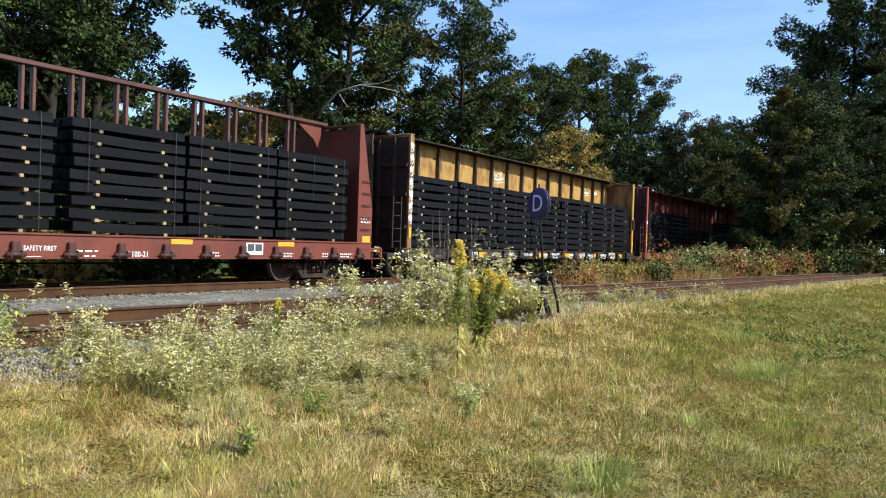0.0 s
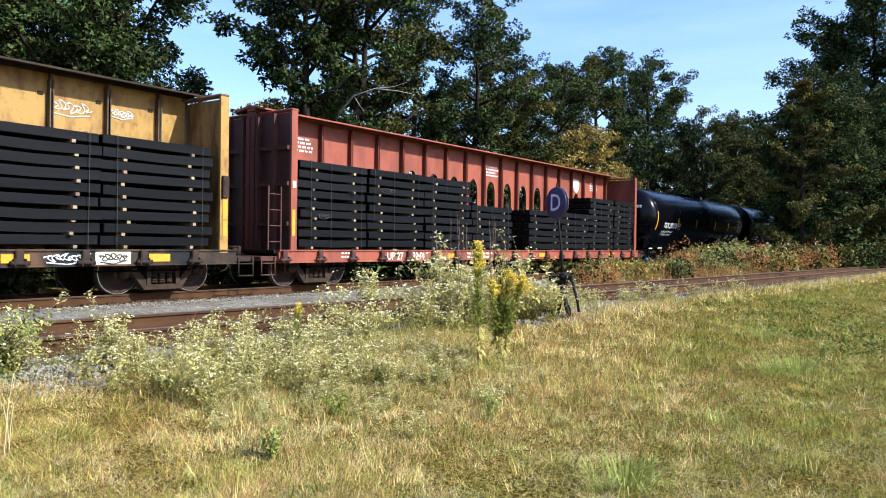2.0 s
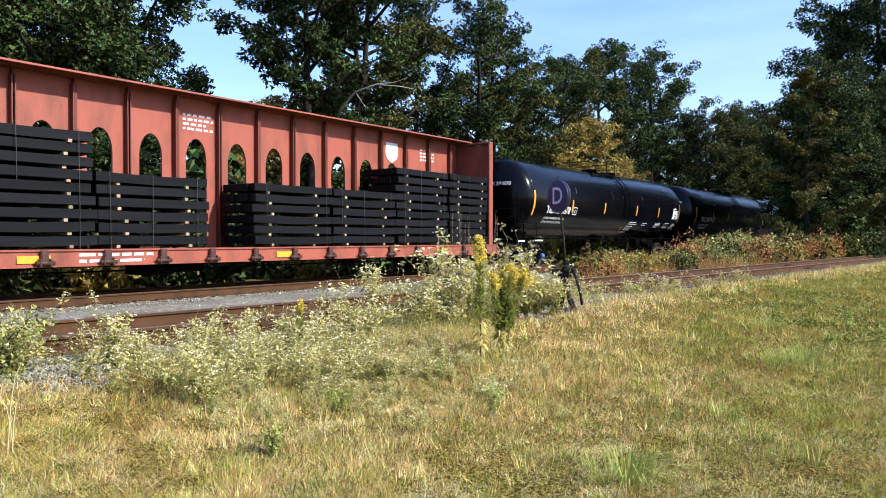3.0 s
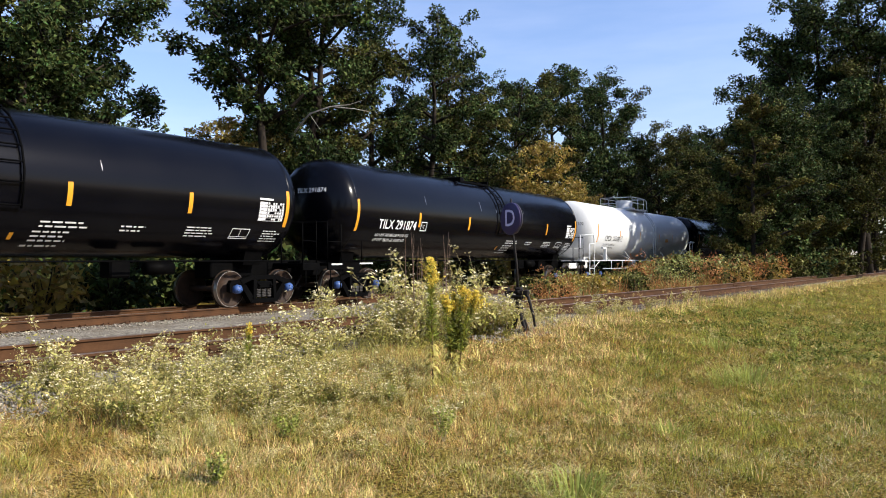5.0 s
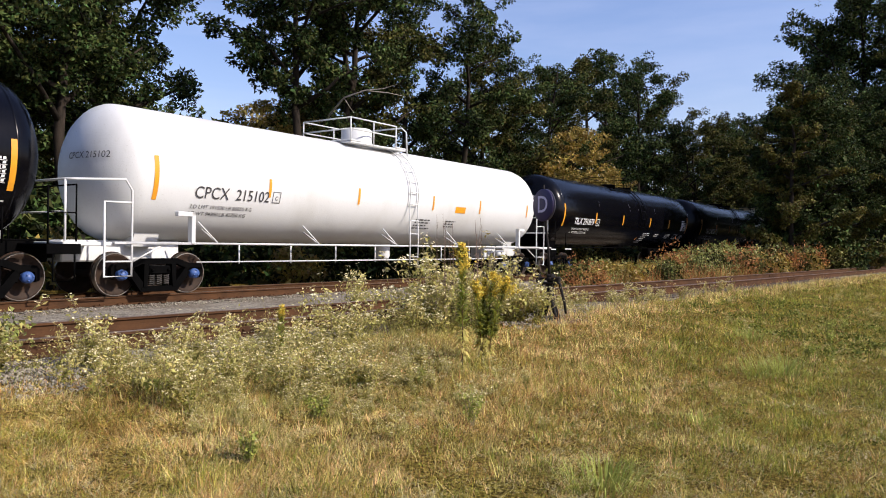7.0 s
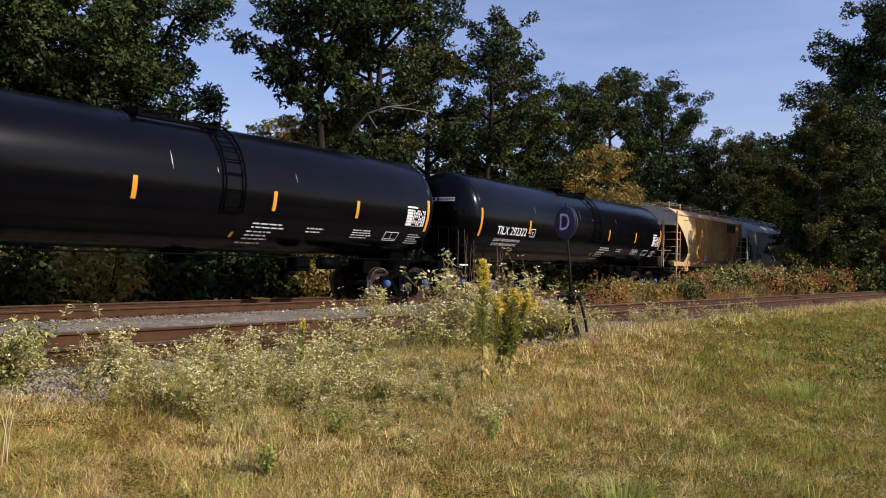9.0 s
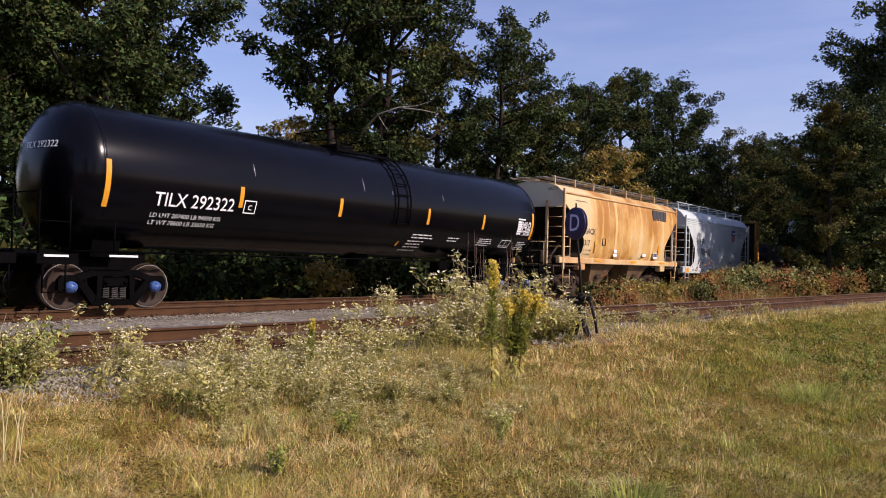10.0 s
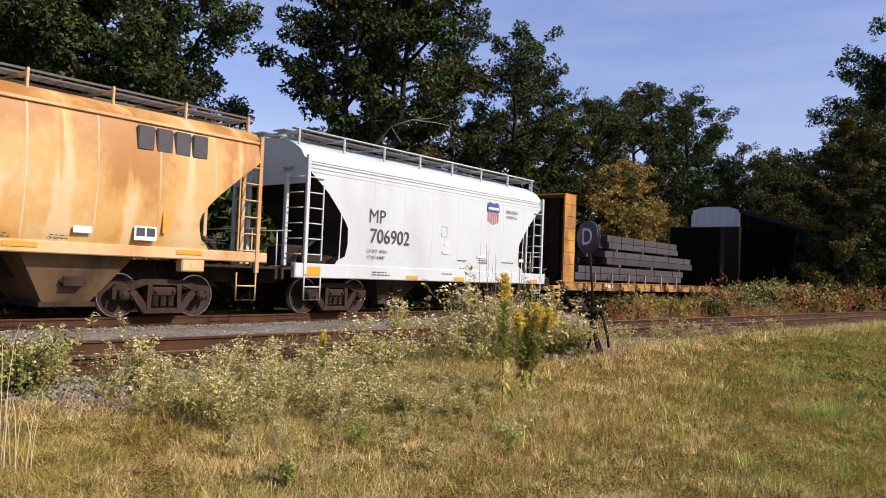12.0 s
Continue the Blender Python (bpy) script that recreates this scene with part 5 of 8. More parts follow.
    letters(car, "LD LMT 191500 LB 86850 KG", 0.125, 2.83, 1.95, M_LETTER_K, tank=T, squeeze=1.12)
    letters(car, "LT WT 94200 LB 42750 KG", 0.125, 2.77, 1.80, M_LETTER_K, tank=T, squeeze=1.12)
    part("code_frame", tank_frame(Build(), 4.25, 4.50, 2.15, 2.42, T, 0.014), M_LETTER_K, car)
    letters(car, "C", 0.13, 4.375, 2.26, M_LETTER_K, tank=T)
    part("placard", tank_rect(Build(), 12.17, 12.75, 2.24, 2.44, T), M_REFLECT, car, "yellow placard")
    bars(car, 10.2, 1.95, 0.9, 4, 0.085, M_LETTER_K, tank=T, seed=11)
    bars(car, 11.8, 1.95, 0.7, 3, 0.085, M_LETTER_K, tank=T, seed=12)
    nm = text_mesh("CPCX 215102", 0.2).copy()
    nm.materials.append(M_LETTER_K)
    for v in nm.vertices:
        y, z = -0.45 - v.co.x, 2.95 + v.co.z
        q = 1 - ((y / TANK_R) ** 2 + ((z - WHITE_C) / TANK_R) ** 2)
        v.co = (0.82 * (1 - math.sqrt(max(q, 0.0))) - 0.02, y, z)
    part("end_lettering", nm, M_LETTER_K, car)
    return on_train(car, u)


def hopper_car(u, length, label, name, mat, trim_mat, end_mat, outlet_mat, bulge, cut, eave, roof, hoppers, trucks, under, truck_mat, sill=(1.12, 1.40), panel=0.0):
    """A covered hopper: side sheets over sloping ends, arched roof with a walkway, outlets underneath. cut: (z, x) of the end's edge."""
    car = thing(name, label, "hopper car", "train cars")
    zs = [sill[1] + (eave - sill[1]) * k / 24 for k in range(25)]
    cz, cx = [c[0] for c in cut], [c[1] for c in cut]

    def half_width(z):
        q = (z - sill[1]) / (eave - sill[1])
        return 1.40 + bulge * math.sin(math.pi * min(max(q, 0), 1)) ** 0.7
    n = 96 if panel else 36

    def swell(x, z):
        q = min(max((z - sill[1]) / (eave - sill[1]), 0), 1)
        return 0.028 * abs(math.sin(math.pi * x / panel)) ** 0.6 * math.sin(math.pi * q) ** 0.4 if panel else 0.0
    for sgn in (-1, 1):
        rows = []
        for z in zs:
            e = np.interp(z, cz, cx)
            xs = [e + (length - 2 * e) * k / n for k in range(n + 1)]
            rows.append([(x, sgn * (half_width(z) + swell(x, z)), z) for x in xs])
        part("side_sheet", Build().strip(rows), M_TANSIDE if mat is M_TANHOP else mat, car, "curved side sheet")
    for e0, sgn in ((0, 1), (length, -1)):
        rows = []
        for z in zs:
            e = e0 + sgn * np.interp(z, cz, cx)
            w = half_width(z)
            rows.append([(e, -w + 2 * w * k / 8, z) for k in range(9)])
        # end_mat is dark because the slope's shade is painted into it
        part("slope_sheet", Build().strip(rows), end_mat, car, "sloping end sheet with its shade put into the colour")
        w = half_width(eave)
        arch = [(-w + 2 * w * k / 12, eave + (roof - eave) * math.sin(math.pi * k / 12) ** 0.55) for k in range(13)]
        part("end_panel", Build().prism([(-w, eave - 0.55)] + arch + [(w, eave - 0.55)], e0 + sgn * 0.02, e0 + sgn * 0.05, "yz"), M_PALEEND if mat is M_TANHOP else mat, car)
    rows = []
    w = half_width(eave)
    for k in range(13):
        y = -w - 0.02 + 2 * (w + 0.02) * k / 12
        z = eave + (roof - eave) * math.sin(math.pi * k / 12) ** 0.55
        rows.append([(length * j / 10, y, z + 0.004) for j in range(11)])
    part("roof", Build().strip(rows), M_TANSIDE if mat is M_TANHOP else mat, car, "arched roof sheet with rounded shoulders")
    # weld seams that follow the bowed sheet
    seams = round(length / 1.24)
    for k in range(1, seams):
        x = length * k / seams
        zz = [z for z in zs if min(x, length - x) > np.interp(z, cz, cx) + 0.05]
        if len(zz) > 3:
            part("weld_seam", Build().strip([[(x - 0.02, -half_width(z) - swell(x, z) - 0.001, z), (x, -half_width(z) - swell(x, z) - 0.009, z), (x + 0.02, -half_width(z) - swell(x, z) - 0.001, z)] for z in zz]), M_SEAM if mat is M_TANHOP else mat, car)
    for sgn in (-1, 1):
        if mat is M_TANHOP:
            part("eave_rail", Build().box(0, length, min(sgn * w, sgn * (w + 0.07)), max(sgn * w, sgn * (w + 0.07)), eave - 0.04, eave + 0.03, 0.012), M_TANHOP, car)
        y0, y1 = sorted((sgn * 1.30, sgn * 1.47))
        part("side_sill", Build().box(-0.25, length + 0.25, y0, y1, sill[0], sill[1], 0.02), mat, car)
    part("centre_sill", Build().box(-0.5, length + 0.5, -0.3, 0.3, 0.75, 1.2, 0.02), under, car)
    for c in hoppers:
        p = Build()
        a, zt, zb = 1.25, sill[1], 0.30
        top = [(c - a, -1.35, zt), (c + a, -1.35, zt), (c + a, 1.35, zt), (c - a, 1.35, zt)]
        bot = [(c - 0.45, -0.75, zb), (c + 0.45, -0.75, zb), (c + 0.45, 0.75, zb), (c - 0.45, 0.75, zb)]
        p.add(top + bot, [(0, 1, 5, 4), (1, 2, 6, 5), (2, 3, 7, 6), (3, 0, 4, 7), (4, 5, 6, 7)])
        h = part("outlet_hopper", p, outlet_mat, car, "dirty discharge hopper")
        part("outlet_gate", Build().box(c - 0.55, c + 0.55, -0.85, 0.85, zb - 0.08, zb + 0.02, 0.01).tube([(c - 0.25, -0.98, 0.72), (c + 0.25, -0.98, 0.72)], 0.05, 8).box(c - 0.2, c + 0.2, -1.05, -0.9, 0.62, 0.82, 0.02), M_TRUCK_RUST, h)
    # roof walkway and its supports
    zt = roof + 0.14
    wk = Build()
    for y0, y1 in ((-0.62, -0.22), (0.22, 0.62)):
        for k in range(7):
            y = y0 + (y1 - y0) * k / 6
            wk.box(-0.1, length + 0.1, y - 0.012, y + 0.012, zt, zt + 0.035)
        m = int(length / 0.3)
        for k in range(m + 1):
            wk.box(length * k / m - 0.01, length * k / m + 0.01, y0, y1, zt + 0.004, zt + 0.03)
    for y in (-0.95, 0.95):
        wk.box(-0.1, length + 0.1, y - 0.014, y + 0.014, zt + 0.005, zt + 0.05, 0.004)
    part("roof_walkway", wk, M_WALKWAY, car, "steel grating roof walkway")
    if mat is not M_TANHOP:
        part("roof_rail", Build().tube([(-0.05, -1.0, zt + 0.04), (length + 0.05, -1.0, zt + 0.04)], 0.022, 6).tube([(-0.05, 1.0, zt + 0.04), (length + 0.05, 1.0, zt + 0.04)], 0.022, 6), mat, car, "thin rail along the roof edge")
    for k in range(8):
        x = 0.1 + (length - 0.2) * k / 7
        part("walkway_bracket", Build().box(x - 0.024, x + 0.024, -1.02, -0.96, roof - 0.22, zt + 0.06, 0.01).box(x - 0.03, x + 0.03, -0.95, 0.95, zt - 0.05, zt - 0.005, 0.005), mat, car)
    for k in range(4):
        part("hatch_cover", Build().box(length * (k + 0.5) / 4 - 1.0, length * (k + 0.5) / 4 + 1.0, -0.2, 0.2, roof - 0.03, roof + 0.10, 0.04), mat, car)
    for e, sgn in ((0, 1), (length, -1)):
        for x, y in ((e + sgn * 0.05, -1.46), (e + sgn * 0.05, 1.46)):
            part("corner_post", Build().box(x - 0.05, x + 0.05, y - 0.04, y + 0.04, 1.0, eave + 0.15, 0.01), trim_mat, car)
        for y in (-0.75, 0.75):
            part("end_post", Build().box(e - sgn * 0.02 - 0.05, e - sgn * 0.02 + 0.05, y - 0.05, y + 0.05, 1.2, eave - 0.3, 0.01), trim_mat, car)
        a, b2 = sorted((e + sgn * 0.05, e + sgn * 0.58))
        ld = Build().box(b2 - 0.02 if sgn > 0 else a - 0.02, b2 + 0.02 if sgn > 0 else a + 0.02, -1.47, -1.43, 1.35, 3.25, 0.006)
        rung = Build().tube([(a, -1.47, 0), (b2, -1.47, 0)], 0.017, 6).mesh("ladder_rung", trim_mat)
        for k in range(6):
            part("ladder_rung", rung, trim_mat, car, "", pose(0, 0, 1.5 + k * 0.38))
        part("ladder_stile", ld, trim_mat, car)
        ld = Build().tube([(a, -1.46, 1.0), (a, -1.46, 0.38), (b2, -1.46, 0.38), (b2, -1.46, 1.0)], 0.02, 6).tube([(a, -1.46, 0.7), (b2, -1.46, 0.7)], 0.018, 6)
        part("sill_step", ld, trim_mat, car)
        for k in range(6):
            part("end_grab", Build().tube([(e - sgn * 0.06, -1.42, 1.5 + k * 0.38), (e - sgn * 0.06, -0.85, 1.5 + k * 0.38)], 0.016, 6), trim_mat, car)
        eg = Build().tube([(e - sgn * 0.3, -1.3, 2.05), (e - sgn * 0.3, 1.3, 2.05)], 0.018, 6).tube([(e - sgn * 0.3, -0.8, 1.1), (e - sgn * 0.3, -0.8, 2.05)], 0.018, 6)
        part("end_handrail", eg, trim_mat, car)
        d0, d1 = sorted((e - sgn * 0.6, e + sgn * 1.6))
        part("end_platform", Build().box(d0, d1, -1.40, 1.40, 1.10, 1.16, 0.01).box(min(e - sgn * 0.62, e - sgn * 0.54), max(e - sgn * 0.62, e - sgn * 0.54), -1.42, 1.42, 0.86, 1.14, 0.015), under, car)
        ab = Build().box(min(e + sgn * 0.3, e + sgn * 1.2), max(e + sgn * 0.3, e + sgn * 1.2), -0.35, 0.35, 1.18, 1.75, 0.06)
        ab.tube([(e + sgn * 0.4, -0.9, 1.35), (e + sgn * 1.4, -0.9, 1.35)], 0.16, 12)
        for y in (-0.6, 0.6):
            ab.tube([(e + sgn * 0.1, y, 1.16), (e + sgn * 1.9, y, 2.5)], 0.05, 8)
        part("brake_gear", ab, under, car)
        coupler(car, e - sgn * 0.45, -sgn)
    for x in trucks:
        truck(car, x, truck_mat, truck_mat)
    return on_train(car, u)


def bulkhead_flat(u, length=18.2):
    car = thing("bulkhead_flatcar", "yellow bulkhead flatcar loaded with grey timber packs", "railway flatcar", "train cars")
    flat_frame(car, length, M_ORANGE, M_SILLORANGE, deck=1.05, bottom=0.72, spacing=1.6)
    bulkhead(car, 0.85, -1, M_ORANGE, M_DARKSTEEL, top=4.3, wing=0.8)
    bulkhead(car, length - 0.85, 1, M_DARKSTEEL, M_DARKSTEEL, top=4.3, wing=0.5)
    # lining planks in M_RACK, whose near-black stands in for tree shade
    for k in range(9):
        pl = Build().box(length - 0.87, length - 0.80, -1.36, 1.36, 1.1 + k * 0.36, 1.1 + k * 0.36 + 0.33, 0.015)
        part("lining_plank", pl, M_RACK, car, "plank of the bulkhead lining, colour darkened for tree shade")
    for k in range(7):
        part("wing_rib", Build().box(0.12, 0.82, -1.49, -1.43, 1.25 + k * 0.45, 1.31 + k * 0.45, 0.008), M_ORANGE, car)
    bars(car, 3.4, 0.9, 1.0, 1, 0.3, M_LETTER_W, -1.50, seed=21)
    for x in (2.6, 4.1, 5.7, 7.4, 9.2, 11.0):
        part("stake", Build().box(x - 0.04, x + 0.04, -1.50, -1.42, 0.86, 1.42, 0.01), M_DUNNAGE, car, "raw wooden stake")
    for x in (1.9, length - 1.9):
        truck(car, x, M_TRUCK_RUST, M_TRUCK_RUST)
    on_train(car, u)
    lay = [(1.3, 0, 10.8, 0.0), (4.0, 1, 9.6, 0.1), (4.3, 2, 7.6, 0.25)]
    for x, tier, l, dy in lay:
        pk = thing("timber_pack", "strapped pack of weathered grey timbers on a flatcar", "timber pack", "timber packs")
        tm = Build().box(0, l, 0, 0.30, 0, 0.27, 0.012).mesh("timber", M_TIEGREY)
        for r in range(2):
            for j in range(8 if tier < 2 else 7):
                part("timber", tm, M_TIEGREY, pk, "", pose(0.09 * ((j * 7 + r * 3 + tier * 2) % 5), j * 0.31, r * 0.285, 0, 0, 0.12 * ((j + r) % 3 - 1)))
        for q in (0.15, 0.5, 0.85):
            part("spacer", Build().box(l * q - 0.05, l * q + 0.05, 0, 2.3, -0.09, -0.005), M_DUNNAGE, pk)
        for q in (0.08, 0.2, 0.36, 0.52, 0.7, 0.9):
            part("strap", Build().box(l * q - 0.022, l * q + 0.022, -0.02, -0.006, -0.02, 0.58), M_STRAP, pk)
        on_train(pk, u + x, -1.28 + dy, 1.14 + tier * 0.68)


def autorack(u, length=26.5):
    car = thing("autorack", "tall brown covered car carrier with pale end door", "autorack", "train cars")
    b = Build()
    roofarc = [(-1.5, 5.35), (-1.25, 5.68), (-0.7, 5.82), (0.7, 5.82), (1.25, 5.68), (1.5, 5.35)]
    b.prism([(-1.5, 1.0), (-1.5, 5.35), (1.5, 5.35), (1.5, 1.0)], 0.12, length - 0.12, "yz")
    # body and side posts wear the tree shade as colour
    part("body", b, M_RACK, car, "brown perforated side panels, colour darkened for tree shade")
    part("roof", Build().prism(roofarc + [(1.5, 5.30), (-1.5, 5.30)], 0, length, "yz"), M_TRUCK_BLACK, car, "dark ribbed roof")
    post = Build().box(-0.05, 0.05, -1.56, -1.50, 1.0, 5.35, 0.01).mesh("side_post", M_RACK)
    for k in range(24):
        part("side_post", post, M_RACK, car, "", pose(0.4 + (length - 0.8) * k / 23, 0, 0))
    for y0, y1 in ((-1.40, -0.01), (0.01, 1.40)):
        leaf = Build().box(0.0, 0.12, y0, y1, 1.1, 4.6)
        for k in range(9):
            leaf.box(-0.03, 0.0, y0 + 0.06, y1 - 0.06, 1.3 + 0.36 * k, 1.42 + 0.36 * k, 0.006)
        part("end_door", leaf, M_DARKSTEEL, car, "ribbed dark steel end door")
    for y in (-1.49, 1.41):
        part("corner_post", Build().box(-0.06, 0.14, y, y + 0.08, 1.1, 4.62, 0.01), M_YELLOWRUST, car, "rusty yellow-brown corner post")
    up = Build().prism([(-1.45, 4.6), (-1.45, 5.35), (-1.2, 5.64), (-0.7, 5.78), (0.7, 5.78), (1.2, 5.64), (1.45, 5.35), (1.45, 4.6)], -0.04, 0.0, "yz")
    for y in (-0.98, -0.49, 0.0, 0.49, 0.98):
        up.box(-0.075, -0.04, y - 0.03, y + 0.03, 4.62, 5.58, 0.008)
    part("end_fascia", up, M_RACKWHITE, car, "pale weathered end panel")
    for y in (-1.3, -0.45, 0.05, 0.5, 1.3):
        part("end_rib", Build().box(-0.09, -0.04, y - 0.04, y + 0.04, 4.6, 5.6, 0.01), M_RACKWHITE, car)
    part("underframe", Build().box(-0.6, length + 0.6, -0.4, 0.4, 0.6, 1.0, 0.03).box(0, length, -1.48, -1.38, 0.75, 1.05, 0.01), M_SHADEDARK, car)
    coupler(car, -0.5, -1)
    coupler(car, length + 0.5, 1)
    for x in (2.6, length - 2.6):
        truck(car, x, M_TRUCK_RUST, M_TRUCK_RUST)
    on_train(car, u)


def scrawl(car, x, z, w, h, y, mat, seed, r=0.013):
    """A looping spray-paint signature with an underline."""
    rng = random.Random(seed)
    f, p = rng.uniform(4, 6), rng.uniform(0, 6)
    pts = [(x + w * (q / 60 + 0.07 * math.sin(2 * f * q * 0.105 + p)), y, z + h * (0.55 + 0.4 * math.sin(f * q * 0.105) * (0.7 + 0.3 * math.sin(q * 0.37 + p)))) for q in range(61)]
    part("graffiti", Build().tube(pts, r, 4).tube([(x, y, z + 0.02), (x + w * 0.5, y, z - 0.02), (x + w, y, z + 0.05)], r, 4), mat, car, "scrawled spray paint")


def build_train():
    # open-frame red car
    open_truss_car(-7.0, 23.9)
    k = 0
    for j, u in enumerate((-6.05, -3.4, -0.75, 2.3, 5.05, 8.0, 10.66, 13.32)):
        tie_bundle(u, 9, "sleepers on the red open-frame car", 1.08, seed=10 + j)
    # yellow car
    # M_DARKSTEEL as mat_out: the outer end wall's shade given as a dark colour
    car = centre_beam_car(18.25, 19.75, "weathered yellow centre-beam flatcar with stacked sleepers", M_YELLOW, M_SILLBLACK, M_DARKSTEEL, M_DARKSTEEL, 1.23, 0.15, brackets=True, rib_mat=M_POSTSTAIN, pockets_mat=M_DARKSTEEL, end_mat=M_YELLOWRUST)
    L = 19.75
    part("latch_box", Build().box(L - 0.44, L - 0.27, -1.54, -1.472, 2.12, 2.62, 0.012).box(L - 0.42, L - 0.29, -1.55, -1.54, 2.2, 2.32).box(L - 0.42, L - 0.29, -1.55, -1.54, 2.4, 2.52), M_DARKSTEEL, car, "dark steel box on the end post")
    part("painted_patch", Build().box(16.35, 17.1, -1.472, -1.462, 0.62, 0.93, 0.003), M_PALEEND, car, "pale patch sprayed over the sill")
    scrawl(car, 16.45, 0.68, 0.55, 0.2, -1.478, M_LETTER_K, 45)
    letters(car, "UP", 0.2, 3.24, 0.79, M_LETTER_W, -1.46)
    letters(car, "217008", 0.16, 4.3, 0.79, M_LETTER_W, -1.46, squeeze=0.8)
    letters(car, "LD LMT", 0.17, 5.74, 0.78, M_LETTER_W, -1.46)
    letters(car, "198600", 0.16, 6.87, 0.78, M_LETTER_W, -1.46, squeeze=0.9)
    letters(car, "LT WT 64400", 0.16, 8.2, 0.78, M_LETTER_W, -1.46, squeeze=0.85)
    reflectors(car, (4.56, 9.12, 11.5, 14.6, 17.5), 0.70, 0.86, 0.5, -1.47)
    for k, (x, z, w, h, y, mt) in enumerate(((9.3, 0.66, 0.6, 0.2, -1.475, M_LETTER_W), (10.25, 0.68, 0.75, 0.22, -1.475, M_LETTER_W), (11.9, 0.67, 0.6, 0.2, -1.475, M_LETTER_W), (13.0, 0.68, 1.0, 0.2, -1.475, M_LETTER_W), (13.9, 0.67, 0.6, 0.2, -1.475, M_LETTER_W), (15.4, 0.68, 0.8, 0.2, -1.475, M_LETTER_W),
                                             (1.55, 3.62, 0.95, 0.36, -0.037, M_TAGYELLOW), (7.55, 3.62, 1.0, 0.36, -0.037, M_LETTER_W), (7.6, 3.75, 0.8, 0.3, -0.037, M_LETTER_W), (16.2, 3.7, 0.8, 0.32, -0.037, M_LETTER_W), (17.5, 3.8, 0.5, 0.2, -0.037, M_LETTER_W))):
        scrawl(car, x, z, w, h, y, mt, k)
    for k in range(7):
        scrawl(car, 0.39, 1.7 + 0.37 * k, 0.16, 0.32, -1.475, M_LETTER_W, 20 + k, 0.014)
    reflectors(car, (0.42, L - 0.4), 1.25, 1.6, 0.1, -1.472)
    reflectors(car, (L - 0.4,), 1.65, 2.1, 0.1, -1.472)
    for j in range(7):
        tie_bundle(18.94 + 2.64 * j, 9, "sleepers on the yellow car", 0.97, seed=30 + j)
    # red car with arched openings
    # M_DARKRED as mat_out puts the outer bulkhead's shade into its colour
    car = centre_beam_car(39.3, 23.1, "faded red centre-beam flatcar with arched openings and stacked sleepers", M_REDCAR, M_REDCAR, M_DARKRED, M_REDCAR, 1.215, 0.33, arches=range(5, 16), rib_mat=M_REDOLD, pockets_mat=M_DARKRED, end_mat=M_REDCAR)
    reflectors(car, (0.40,), 1.3, 1.95, 0.1, -1.472)
    part("stencil_square", Build().box(0.41, 0.52, -1.484, -1.472, 2.5, 2.66), M_LETTER_W, car)
    letters(car, "UP 27", 0.3, 4.46, 0.76, M_LETTER_W, -1.46)
    letters(car, "3214", 0.3, 5.57, 0.76, M_LETTER_W, -1.46)
    reflectors(car, (7.05, 13.1, 19.6), 0.70, 0.84, 0.6, -1.47)
    bars(car, 1.6, 4.0, 0.95, 4, 0.11, M_LETTER_W, -0.032, seed=41)
    bars(car, 11.5, 4.1, 0.9, 4, 0.11, M_LETTER_W, -0.032, seed=42)
    bars(car, 20.6, 4.1, 0.8, 4, 0.11, M_LETTER_W, -0.032, seed=43)
    bars(car, 8.2, 0.84, 2.0, 2, 0.12, M_LETTER_W, -1.46, seed=44)
    bars(car, 2.2, 0.86, 0.6, 2, 0.1, M_LETTER_W, -1.46, seed=45)
    sh = Build().prism([(18.87, 4.18), (19.42, 4.18), (19.44, 3.85), (19.37, 3.68), (19.145, 3.55), (18.92, 3.68), (18.85, 3.85)], -0.045, -0.034)
    part("shield_mark", sh, M_LETTER_W, car, "plain white shield")
    for j, (u, n) in enumerate(((40.05, 9), (42.67, 9), (45.29, 9), (47.92, 6), (51.8, 6), (54.45, 6), (57.1, 9), (59.75, 9))):
        tie_bundle(u, n, "sleepers on the red arched car", 0.97, seed=50 + j, length=2.58 if u < 59 else 2.3)
    for k, (x, z, w) in enumerate(((3.88, 2.66, 0.66), (1.41, 1.83, 0.46))):
        scrawl(car, x, z - 0.06, w, 0.13, -1.37, M_STRAP, 60 + k, 0.009)
    sm = ("LD LMT 207700 LB 94200 KG", "LT WT 78300 LB 35500 KG")
    tank_car(64.2, "TILX 291878", "glossy black tank car with white lettering and yellow strips", sm, "C")
    tank_car(83.03, "TILX 291874", "glossy black tank car with white lettering and yellow strips", ("LD LMT 207400 LB 94050 KG", "LT WT 78600 LB 35650 KG"), "C")
    white_tank_car(101.7)
    tank_car(121.03, "TILX 291879", "glossy black tank car with white lettering and yellow strips", sm, "C")
    tank_car(139.86, "TILX 292322", "glossy black tank car with white lettering and yellow strips", ("LD LMT 207400 LB 94050 KG", "LT WT 78600 LB 35650 KG"), "C")
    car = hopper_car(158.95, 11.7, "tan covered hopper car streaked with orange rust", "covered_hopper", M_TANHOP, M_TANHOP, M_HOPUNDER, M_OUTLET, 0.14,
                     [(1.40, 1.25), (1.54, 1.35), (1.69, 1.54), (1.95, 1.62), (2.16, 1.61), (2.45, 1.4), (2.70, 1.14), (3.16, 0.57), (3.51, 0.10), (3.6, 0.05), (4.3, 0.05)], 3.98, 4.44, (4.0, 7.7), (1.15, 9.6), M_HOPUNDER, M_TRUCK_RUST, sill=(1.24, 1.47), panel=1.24)

